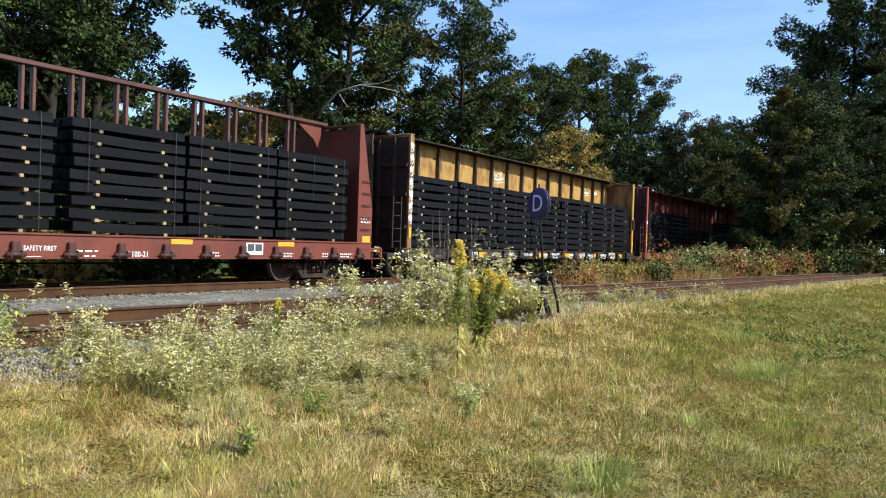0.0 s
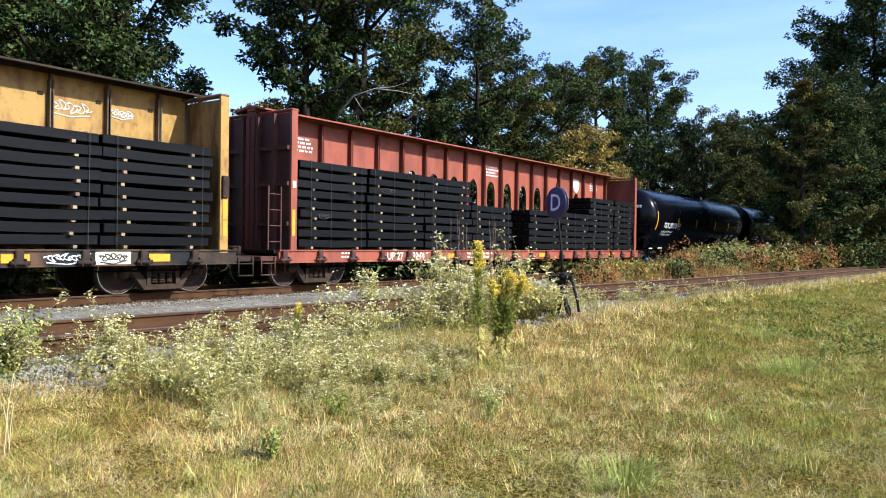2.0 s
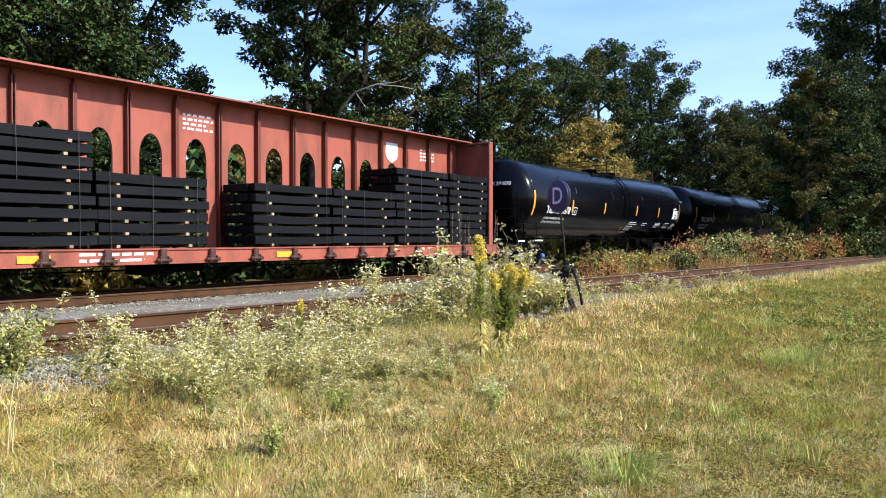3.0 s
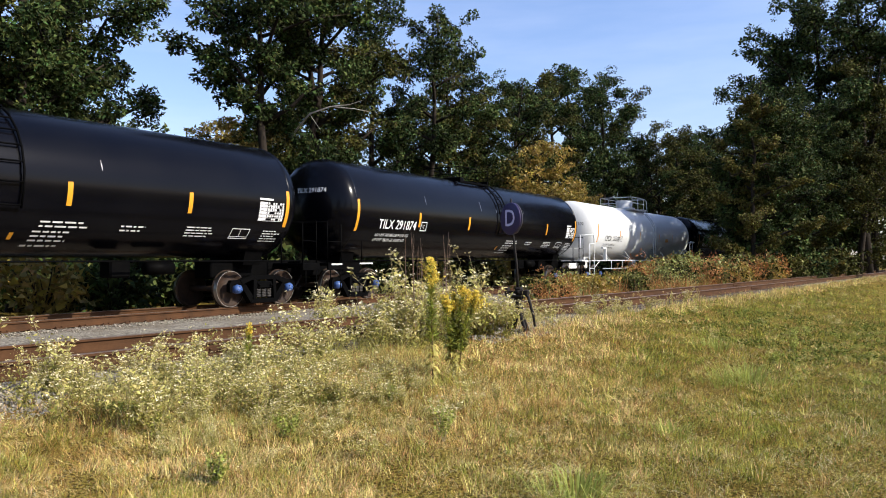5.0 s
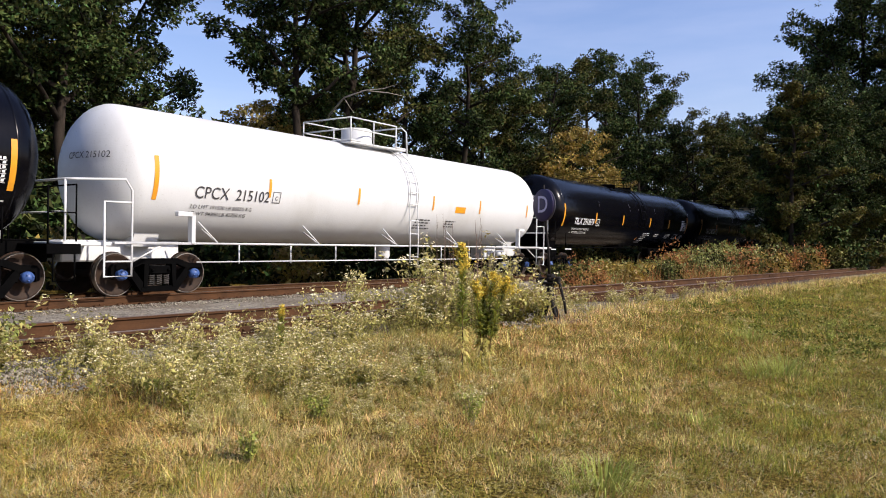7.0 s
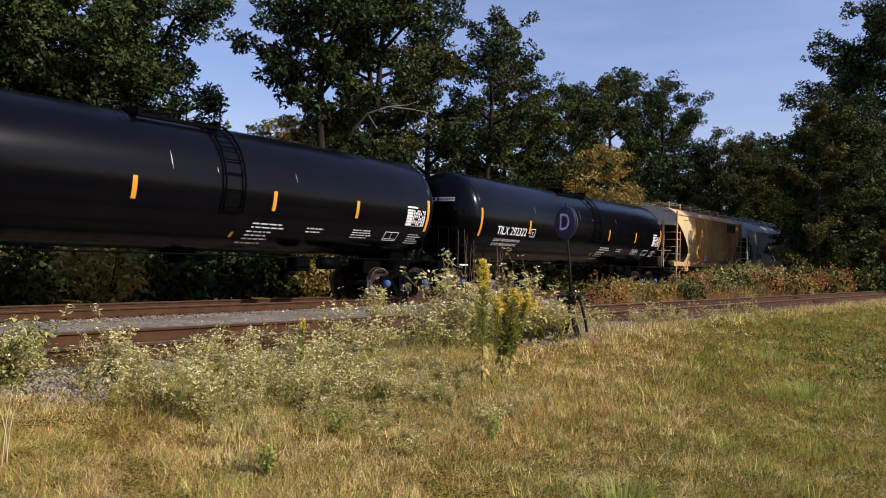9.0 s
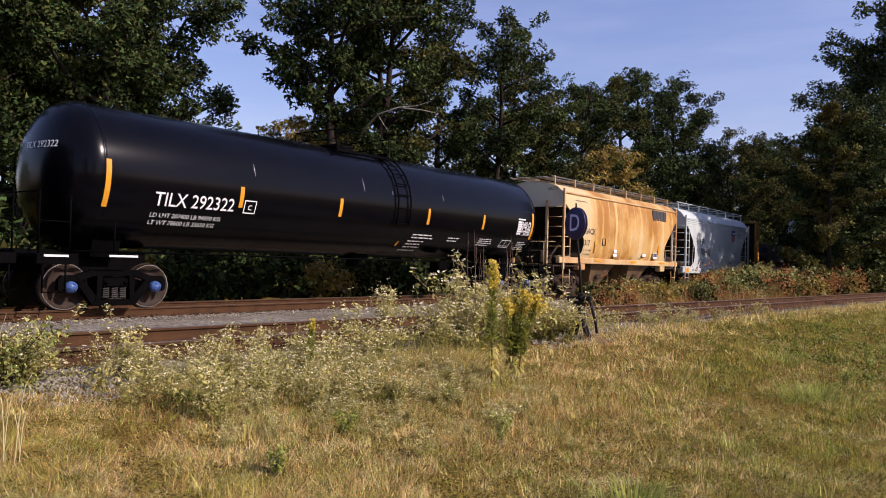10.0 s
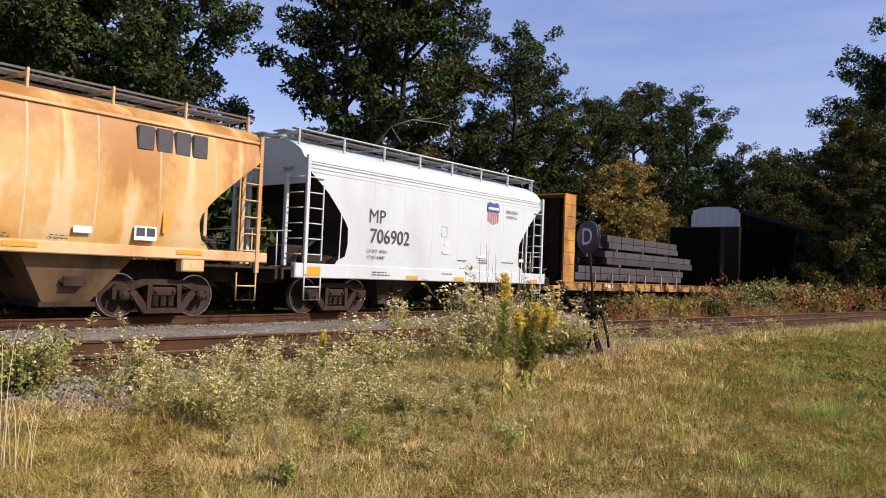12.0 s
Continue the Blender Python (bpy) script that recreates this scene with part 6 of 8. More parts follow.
    def skin(z):
        q = min(max((z - 1.47) / 2.51, 0), 1)
        return 1.425 + 0.14 * math.sin(math.pi * q) ** 0.7
    part("code_frame", Build().box(3.22, 3.50, -skin(2.2) - 0.03, -skin(2.2) + 0.03, 2.30, 2.315).box(3.22, 3.50, -skin(2.2) - 0.03, -skin(2.2) + 0.03, 2.03, 2.045).box(3.22, 3.235, -skin(2.2) - 0.03, -skin(2.2) + 0.03, 2.03, 2.315).box(3.485, 3.50, -skin(2.2) - 0.03, -skin(2.2) + 0.03, 2.03, 2.315), M_LETTER_K, car)
    for x in (1.35, 9.75):
        part("bolster_pad", Build().box(x, x + 0.55, -1.46, -1.2, 0.98, 1.25, 0.03).box(x + 0.2, x + 0.34, -1.47, -1.455, 1.06, 1.18, 0.02), M_TANHOP, car, "tan pad under the sill")
    for x, z, w, n in ((4.5, 1.58, 0.6, 3), (6.0, 1.56, 0.35, 2), (7.0, 1.58, 0.5, 2), (10.2, 1.75, 0.6, 3)):
        bars(car, x, z, w, n, 0.06, M_LETTER_K, -skin(z) - 0.02, seed=int(x * 7), h=0.3)
    letters(car, "GACX", 0.33, 2.06, 2.54, M_LETTER_K, -1.545, skin=skin)
    letters(car, "317", 0.32, 1.86, 2.07, M_LETTER_K, -1.545, skin=skin)
    letters(car, "LD LMT 200900", 0.11, 1.93, 1.78, M_LETTER_K, -1.53, skin=skin)
    letters(car, "LT WT 62100", 0.11, 1.9, 1.62, M_LETTER_K, -1.52, skin=skin)
    nm = text_mesh("GACX", 0.16).copy()
    nm.materials.append(M_LETTER_K)
    for v in nm.vertices:
        v.co = (0.012, -0.95 - v.co.x, 4.12 + v.co.z)
    part("end_lettering", nm, M_LETTER_K, car)
    bars(car, 0.9, 3.72, 1.2, 1, 0.05, M_LETTER_K, skin(3.72) * -1 - 0.004, seed=63)
    lg = Build()
    for q in range(4):
        x = 8.58 + q * 0.415
        lg.box(x, x + 0.375, -skin(3.6) - 0.03, -skin(3.6) + 0.05, 3.38, 3.88, 0.03)
    part("emblem", lg, M_LETTER_K, car, "faded dark block emblem")
    reflectors(car, (2.55, 9.2), 1.75, 2.2, 0.1, -1.545)
    reflectors(car, (2.7, 6.2, 9.6), 1.34, 1.43, 0.6, -1.475)
    part("data_panel", Build().box(8.6, 9.08, -1.55, -1.54, 1.58, 1.86), M_LETTER_W, car, "white framed data panel")
    part("data_panel_boxes", Build().box(8.64, 8.82, -1.554, -1.55, 1.66, 1.83).box(8.86, 9.04, -1.554, -1.55, 1.66, 1.83), M_LETTER_K, car)
    for x, z, w in ((4.35, 1.75, 0.3), (4.3, 1.58, 0.35), (7.4, 1.65, 0.35)):
        part("sticker", Build().box(x, x + w, -1.54, -1.53, z, z + 0.13), M_LETTER_W, car, "worn white sticker")
    # end sheets, outlets and underframe all carry painted shade through M_HOPUNDER
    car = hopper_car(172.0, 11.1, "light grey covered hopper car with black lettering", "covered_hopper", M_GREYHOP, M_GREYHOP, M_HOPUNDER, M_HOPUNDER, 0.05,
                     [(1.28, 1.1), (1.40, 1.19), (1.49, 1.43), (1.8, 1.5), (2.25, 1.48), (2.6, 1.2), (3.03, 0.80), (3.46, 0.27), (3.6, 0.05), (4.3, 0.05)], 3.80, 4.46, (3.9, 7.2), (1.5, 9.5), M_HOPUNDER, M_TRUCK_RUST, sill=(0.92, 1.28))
    for z in (3.54, 3.64, 3.74):
        part("eave_bead", Build().tube([(0.1, -1.412, z), (11.0, -1.412, z)], 0.018, 6), M_GREYHOP, car)
    for x, z, w, n in ((6.2, 1.58, 0.7, 1), (7.3, 1.62, 0.6, 2), (8.6, 1.60, 0.8, 1), (2.4, 1.12, 0.8, 2), (5.4, 1.15, 0.6, 1)):
        bars(car, x, z, w, n, 0.07, M_LETTER_K, -1.475 if z < 1.3 else -1.435, seed=int(x * 9))
    part("code_frame", Build().box(5.35, 5.62, -1.452, -1.446, 2.55, 2.565).box(5.35, 5.62, -1.452, -1.446, 2.25, 2.265).box(5.35, 5.365, -1.452, -1.446, 2.25, 2.565).box(5.605, 5.62, -1.452, -1.446, 2.25, 2.565), M_LETTER_K, car)
    part("sill_streak", Build().box(7.70, 8.30, -1.470, -1.4665, 3.30, 3.37), M_LETTER_W, car, "white band across the emblem")
    nm = text_mesh("706902", 0.15).copy()
    nm.materials.append(M_LETTER_K)
    for v in nm.vertices:
        v.co = (0.012, -0.75 - v.co.x, 3.62 + v.co.z)
    part("end_lettering", nm, M_LETTER_K, car)
    letters(car, "BUILDING", 0.15, 9.1, 3.30, M_LETTER_K, -1.458)
    letters(car, "AMERICA", 0.15, 9.08, 3.12, M_LETTER_K, -1.458)
    letters(car, "MP", 0.52, 2.55, 2.61, M_LETTER_K, -1.46)
    letters(car, "706902", 0.54, 3.10, 2.08, M_LETTER_K, -1.46)
    letters(car, "LD LMT 199800", 0.12, 2.6, 1.68, M_LETTER_K, -1.45)
    letters(car, "LT WT 63000", 0.12, 2.55, 1.52, M_LETTER_K, -1.45)
    em = Build().prism([(7.70, 3.50), (7.80, 3.54), (8.0, 3.50), (8.2, 3.54), (8.30, 3.50), (8.34, 3.34), (8.33, 3.22), (7.67, 3.22), (7.66, 3.34)], -1.466, -1.456)
    part("emblem", em, M_BLUE, car, "plain blue shield top")
    em2 = Build()
    for q in range(6):
        em2.box(7.70 + q * 0.11, 7.75 + q * 0.11, -1.466, -1.456, 2.80 + 0.035 * abs(q - 2.5), 3.20)
    part("emblem_stripes", em2, material("red_stripe_paint", (0.56, 0.20, 0.22), rough=0.5, bump=0), car)
    reflectors(car, (0.0,), 0.98, 1.2, 0.55, -1.475)
    reflectors(car, (3.8, 6.0, 8.5, 10.3), 0.96, 1.06, 0.5, -1.475)
    for x, z, w in ((5.5, 2.0, 0.2), (5.45, 1.75, 0.25), (7.2, 1.7, 0.5), (9.6, 1.65, 0.3)):
        part("sticker", Build().box(x, x + w, -1.465, -1.455, z, z + 0.1), M_LETTER_W, car, "small pale sticker")
    bulkhead_flat(184.6)
    autorack(205.2)


build_train()


# ---------------------------------------------------------------- the derail stand beside the siding
def target_stand(x, y):
    z0 = float(ground_z(x, y)) - 0.02
    st = thing("derail_stand", "black iron derail stand with a round dark purple target", "switch stand", m=pose(x, y, z0, 0, 0, -24))
    base = Build()
    for lx, ly in ((-0.17, -0.12), (0.17, -0.13), (-0.12, 0.13), (0.15, 0.12)):
        base.tube([(lx, ly, -0.02), (lx * 0.75, ly * 0.8, 0.12), (lx * 0.32, ly * 0.45, 0.32), (lx * 0.2, ly * 0.3, 0.60)], [0.038, 0.033, 0.030, 0.028], 7)
        base.box(lx - 0.05, lx + 0.05, ly - 0.04, ly + 0.04, -0.02, 0.025, 0.008)
    base.box(-0.055, 0.055, -0.055, 0.055, 0.28, 0.62, 0.015).box(-0.11, 0.11, -0.10, 0.10, 0.60, 0.645, 0.012).box(-0.045, 0.075, -0.07, 0.07, 0.645, 0.78, 0.025)
    base.tube([(-0.06, -0.08, 0.45), (0.06, -0.08, 0.45)], 0.03, 8).tube([(0.02, -0.1, 0.70), (0.02, 0.1, 0.70)], 0.035, 10)
    part("stand_body", base, M_STAND, st)
    for ty in (-0.30, 0.08):
        part("head_timber", Build().box(-0.95, 0.5, ty, ty + 0.22, -0.10, 0.02, 0.015), M_SLEEPER, st, "weathered long timber under the stand")
    part("mast", Build().tube([(0.0, 0, 0.62), (-0.03, 0, 1.2), (-0.10, 0, 1.78), (-0.12, 0, 2.27)], [0.026, 0.02, 0.018, 0.014], 10), M_STAND, st, "thin iron mast")
    part("throw_lever", Build().tube([(0.08, -0.03, 0.72), (0.20, -0.10, 0.62), (0.30, -0.16, 0.32), (0.33, -0.18, 0.14)], [0.022, 0.024, 0.022, 0.02], 8).box(0.02, 0.2, -0.1, 0.0, 0.64, 0.74, 0.02), M_STAND, st, "curved throw lever")
    part("bracket", Build().box(-0.2, 0.14, -0.05, 0.05, 0.68, 0.72, 0.01).box(-0.22, -0.16, -0.07, 0.07, 0.62, 0.78, 0.02), M_STAND, st)
    face = pose(-0.125, -0.02, 1.93, 90, 0, -36)
    disc = Build().lathe([(0.001, 0.012), (0.262, 0.012), (0.272, 0.006), (0.272, -0.006), (0.262, -0.012), (0.001, -0.012)], 40, "z")
    d = part("target_disc", disc, M_PURPLE, st, "round dark purple sheet-metal target", face)
    part("rear_disc", Build().lathe([(0.001, -0.03), (0.262, -0.03), (0.268, -0.036), (0.262, -0.042), (0.001, -0.042)], 40, "z"), M_TARGETBACK, d, "grey rear plate", pose(0.02, 0, 0))
    src = text_mesh("D", 0.40)
    me = src.copy()
    me.materials.append(material("pale_violet_letter", (0.58, 0.54, 0.70), (0.46, 0.43, 0.58), rough=0.5, scale=10, bump=0))
    for v in me.vertices:
        v.co = (v.co.x, v.co.z, 0.015)
    part("letter", me, me.materials[0], d, "pale letter")
    rod = Build().tube([(-0.2, 0, 0.12), (-1.15, 0, 0.14)], 0.018, 6).box(-1.2, -1.1, -0.06, 0.06, 0.05, 0.22, 0.02)
    part("connecting_rod", rod, M_TRUCK_RUST, st)
    return st


target_stand(1.87, 12.75)


def derail_block():
    b = thing("derail_block", "rusty derail casting on the siding rail", "derail", m=side_pose(9.1, -GAUGE / 2, 0))
    part("shoe", Build().prism([(-0.28, -0.02), (-0.2, 0.05), (0.12, 0.07), (0.25, 0.0), (0.25, -0.1), (-0.28, -0.1)], -0.12, 0.06), M_TRUCK_RUST, b)
    part("base", Build().box(-0.35, 0.35, -0.3, -0.06, -0.19, -0.12, 0.02), M_TRUCK_RUST, b)


derail_block()


# ---------------------------------------------------------------- trees
def leaf_array(centres, radii, counts, size, rng, flat=0.75, droop=0.3, three=False, shell=0.5, slim=1.0):
    """Leaves as folded diamonds scattered in clumps: an array (count, 4, 3)."""
    cs = np.repeat(np.asarray(centres), counts, axis=0)
    rs = np.repeat(np.asarray(radii), counts)[:, None]
    n = len(cs)
    d = rng.normal(size=(n, 3))
    d /= np.linalg.norm(d, axis=1)[:, None] + 1e-9
    p = cs + d * rs * (rng.uniform(0.05, 1, (n, 1)) ** shell) * np.array([1, 1, flat])
    out = d * np.array([1, 1, 0.4]) + rng.normal(size=(n, 3)) * 0.7 + np.array([0, 0, -droop])
    out /= np.linalg.norm(out, axis=1)[:, None] + 1e-9
    side = np.cross(out, rng.normal(size=(n, 3)))
    side /= np.linalg.norm(side, axis=1)[:, None] + 1e-9
    l = size * rng.uniform(0.6, 1.3, (n, 1))
    w = l * rng.uniform(0.30, 0.5, (n, 1)) * slim
    up = np.cross(side, out) * w * 0.3
    if three:
        return np.stack([p - side * w * 0.9, p + side * w * 0.9 + up, p + out * l], 1)
    return np.stack([p, p + out * l * 0.45 + side * w + up, p + out * l, p + out * l * 0.45 - side * w + up], 1)


def grow_tree(seed, height, base, spread, clumps, leaves, size, lean=0.0, mat=None, cone=False):
    """Trunk with limbs and twigs (one mesh) and a crown of single leaves in ragged sprays (one mesh)."""
    rng = np.random.RandomState(seed)
    wood = Build()
    top = height * 0.92
    tr = [Vector((0, 0, -0.3))]
    k = 9
    dx, dy = rng.uniform(-1, 1, 2) * lean
    for i in range(1, k + 1):
        q = i / k
        tr.append(Vector((dx * q * height * 0.2 + rng.uniform(-0.12, 0.12), dy * q * height * 0.2 + rng.uniform(-0.12, 0.12), top * q)))
    r0 = height * 0.0145
    wood.tube(tr, [r0 * (1.35 if i == 0 else (1 - 0.85 * i / k)) for i in range(k + 1)], 8)
    cs, rad = [], []
    limbs = 19
    for j in range(limbs):
        q = base + (0.98 - base) * (j + rng.uniform(0, 0.8)) / limbs
        i = min(int(q * k), k - 1)
        p0 = tr[i].lerp(tr[i + 1], q * k - i)
        a = j * 2.4 + rng.uniform(-0.5, 0.5)
        u = (q - base) / (1 - base)
        prof = (1.0 - 0.88 * u) if cone else math.sin(math.pi * min(1, u * 0.82 + 0.18)) ** 0.7
        l = spread * prof * rng.uniform(0.6, 1.2) + 0.4
        rise = rng.uniform(0.15, 0.45) if cone else rng.uniform(0.2, 0.85)
        pts = [p0]
        for s in (0.33, 0.66, 1.0):
            pts.append(p0 + Vector((math.cos(a) * l * s + rng.uniform(-.25, .25), math.sin(a) * l * s + rng.uniform(-.25, .25), l * s * rise + rng.uniform(-.25, .25))))
        rr = r0 * (1 - 0.8 * q) * 0.6 + 0.015
        wood.tube(pts, [rr, rr * 0.7, rr * 0.45, rr * 0.2], 6)
        m = max(3, int(round(clumps / limbs * (0.45 + prof * 0.9))))
        for c in range(m):
            s = rng.uniform(0.0, 1.05) ** 0.9 if cone else rng.uniform(0.04, 1.05) ** 0.75
            b = pts[0].lerp(pts[3], min(s, 1.0))
            tw = 0.26 * spread * rng.uniform(0.25, 1.1) * (0.5 if cone else 1.0)
            v = Vector((math.cos(a) * 0.5 + rng.normal(), math.sin(a) * 0.5 + rng.normal(), 0.25 + 0.6 * rng.normal())).normalized()
            e = b + v * tw
            cs.append(tuple(e))
            rad.append(rng.uniform(0.14, 0.33) * (0.55 + spread * 0.30) * (0.6 if cone else 1.0))
            if rng.random_sample() < 0.3:
                wood.tube([b, b.lerp(e, 0.55) + Vector((0, 0, 0.06)), e], [rr * 0.3 + 0.008, 0.012, 0.005], 4, caps=False)
    # a few loose sprays that break the outline
    for c in range(len(cs) // 4):
        p, r = Vector(cs[c * 4]), rad[c * 4]
        o = Vector(rng.normal(size=3)).normalized()
        cs.append(tuple(p + o * r * 1.25))
        rad.append(r * 0.4)
    area = np.array(rad) ** 2
    counts = np.maximum(6, leaves * area / area.sum() * rng.uniform(0.5, 1.5, len(cs))).astype(int)
    la = leaf_array(cs, rad, counts, size, rng, flat=0.72, three=True, shell=0.36)
    return wood.mesh("trunk", M_BARK), quads("crown", la, mat or M_LEAF, 3)


def grow_shrub(seed, height, spread, leaves, size, mat):
    rng = np.random.RandomState(seed)
    wood = Build()
    cs, rad = [], []
    for j in range(9):
        a = rng.uniform(0, 6.28)
        l = spread * rng.uniform(0.3, 0.9)
        t = Vector((math.cos(a) * l, math.sin(a) * l, height * rng.uniform(0.5, 0.95)))
        wood.tube([(0, 0, -0.1), t * 0.5 + Vector((rng.uniform(-.1, .1), rng.uniform(-.1, .1), 0.15)), t], [0.03, 0.018, 0.006], 5, caps=False)
        for _ in range(5):
            s = rng.uniform(0.3, 1.05)
            cs.append(tuple(t * s + Vector(rng.normal(size=3) * 0.2 * spread)))
            rad.append(rng.uniform(0.2, 0.42) * spread)
    cs = [(x, y, max(z, 0.15)) for x, y, z in cs]
    counts = np.full(len(cs), leaves // len(cs))
    return wood.mesh("stem", M_BARK), quads("foliage", leaf_array(cs, rad, counts, size, rng, three=True), mat, 3)


KINDS = [
    ("tall broadleaf tree with dark green late-summer leaves", 15.0, grow_tree(1, 15, 0.24, 3.3, 340, 34000, 0.132, 0.3, M_LEAF)),
    ("broadleaf tree with olive green leaves and gaps in its crown", 15.0, grow_tree(2, 15, 0.26, 3.1, 300, 31000, 0.132, 0.5, M_LEAF2)),
    ("dense dark green tree hung with creepers", 15.0, grow_tree(3, 15, 0.10, 3.1, 370, 34000, 0.134, 0.25, M_LEAF)),
    ("spreading tree with dull green leaves", 13.0, grow_tree(4, 13, 0.04, 3.3, 330, 28000, 0.148, 0.4, M_LEAF2)),
    ("slender tree with a tall open crown", 15.0, grow_tree(5, 15, 0.22, 2.6, 220, 24000, 0.13, 0.6, M_LEAF)),
    ("small tree turning yellow and orange", 7.0, grow_tree(6, 7, 0.2, 2.0, 110, 9500, 0.12, 0.4, M_LEAFY)),
    ("tall tree with a bare trunk and a high crown", 15.0, grow_tree(9, 15, 0.44, 3.1, 230, 26000, 0.14, 0.3, M_LEAF)),
    ("dark green tree deep in the woods", 12.0, grow_tree(7, 12, 0.03, 3.4, 200, 7500, 0.31, 0.3, M_LEAF)),
    ("dull green tree deep in the woods", 12.0, grow_tree(8, 12, 0.03, 3.4, 200, 7500, 0.31, 0.3, M_LEAF2)),
    ("pointed young tree with dense yellow-green leaves to the ground", 12.0, grow_tree(12, 12, 0.02, 3.1, 420, 30000, 0.13, 0.1, M_LEAF3, True)),
]
TREES = [  # x, y, height, kind
    (-15.4, 22, 15, 0), (-15.0, 25.5, 15.5, 1), (-12.3, 24.6, 16, 2), (-12.2, 27.8, 16.5, 0), (-16.3, 31, 14, 3), (-17.6, 27, 15, 2),
    (-14.1, 44, 9.2, 7), (-11.1, 41, 8.2, 8), (-5.2, 30.2, 17.0, 6),
    (-4.7, 31.6, 16.5, 4), (-3.4, 34, 16.4, 1), (-1.6, 38.4, 15.8, 2), (0.9, 39.5, 15.4, 4), (2.4, 42.6, 13.8, 3),
    (3.9, 45.4, 13.2, 0), (5.8, 47, 13.6, 4), (8.2, 50.6, 14.0, 1), (10.6, 54, 16.6, 2), (13.0, 57, 17.0, 4), (16.0, 61, 17.4, 0),
    (19.2, 65, 16.6, 1), (27.3, 76, 15.4, 3), (35.0, 88, 16.6, 2),
    (25.3, 50, 13.4, 2), (27.2, 50.8, 12.8, 0), (30.2, 45.4, 11.0, 3), (31.6, 62, 22, 2), (33.5, 60, 25, 0), (36, 58, 25, 2), (34.0, 56, 18, 1), (39, 62, 22, 1),
    (25.0, 73, 15, 1), (29.5, 79, 15.5, 0), (23.5, 70, 13, 4), (33, 84, 15, 7), (32.6, 80, 16.6, 2), (38, 92, 17.5, 8),
    (-22.5, 36, 12, 7), (-19.5, 38, 11, 8), (-17.6, 40, 12, 7), (-12.2, 38, 7.4, 7), (-9.9, 38, 7.6, 8), (-9.0, 46, 9, 7), (-7.3, 46, 11, 8), (-0.9, 52, 8.5, 8),
    (2.8, 58, 12, 7), (6.7, 62, 11, 8), (11, 66, 12, 7), (16.3, 72, 11, 8), (21.7, 78, 12, 7), (27.1, 84, 12, 8), (30, 56, 12, 7), (42, 72, 14, 7), (44, 64, 14, 8), (48, 82, 16, 7), (44, 95, 16, 7), (50, 103, 17, 8), (56, 110, 17, 7), (27.5, 53.5, 12.0, 7), (30.5, 57.5, 10, 7), (24.6, 50.6, 11.5, 2), (21.6, 47.8, 8.6, 2), (20.9, 43.2, 11.8, 2), (18.6, 40.1, 11.4, 9), (19.9, 41.6, 12.4, 2), (22.3, 46.0, 12.4, 2), (25.6, 49.0, 11.8, 9), 
    (-7.9, 31.5, 7.6, 5), (7.7, 45.0, 9.0, 5), (10.3, 47.5, 6.6, 5), (-6.8, 33.5, 7.6, 5),
    # out of sight, behind and beside the lawn
    (21, 4, 11, 7), (-6, -22, 16, 7), (12, -20, 15, 8), (-24, -4, 15, 7),
    # thick growth inside the clump between the tracks
    (19.9, 42.6, 9.4, 7), (21.4, 45.2, 9.6, 7), (24.0, 47.3, 12.2, 9),
]


def plant_trees():
    rng = random.Random(5)
    for x, y, h, kind in TREES:
        label, ref, (wood, crown) = KINDS[kind]
        f = h / ref
        t = thing("tree", label, "tree", "trees along the railway", pose(x, y, float(ground_z(x, y)), 0, 0, rng.uniform(0, 360)))
        part("trunk", wood, M_BARK, t, "", Matrix.Diagonal((f, f, f, 1)))
        part("crown", crown, None, t, "", Matrix.Diagonal((f, f, f, 1)))
    # bare dead limb above the cars
    d = thing("dead_branch", "bleached bare branch sticking out of the woods", "branch", m=pose(-4.28, 29.0, -0.43))
    part("limb", Build().tube([(-0.3, 1.6, 7.0), (0.05, 0.4, 7.05), (0.7, -0.6, 7.5), (1.5, -0.9, 7.72), (2.4, -1.0, 7.62), (3.0, -1.0, 7.5)], [0.05, 0.038, 0.03, 0.022, 0.014, 0.006], 7).tube([(1.5, -0.9, 7.72), (2.2, -1.1, 7.75), (2.7, -1.2, 7.9)], [0.02, 0.013, 0.006], 5).tube([(0.7, -0.6, 7.5), (1.1, -0.5, 6.9)], [0.015, 0.005], 5), M_DEADWOOD, d)


plant_trees()

SHRUBS = [grow_shrub(21, 2.4, 1.6, 1250, 0.23, M_LEAF), grow_shrub(22, 1.9, 1.5, 1200, 0.21, M_LEAF2), grow_shrub(23, 1.6, 1.3, 1100, 0.18, M_LEAFY), grow_shrub(24, 2.0, 1.5, 1200, 0.14, M_BUSH), grow_shrub(25, 1.8, 1.3, 1000, 0.12, M_REDWEED)]


def shrub(x, y, f, k, yaw, label, group):
    s = thing("shrub", label, "shrub", group, pose(x, y, float(ground_z(x, y)), 0, 0, yaw))
    m = Matrix.Diagonal((f, f, f, 1))
    part("stem", SHRUBS[k][0], M_BARK, s, "", m)
    part("foliage", SHRUBS[k][1], M_LEAF, s, "", m)


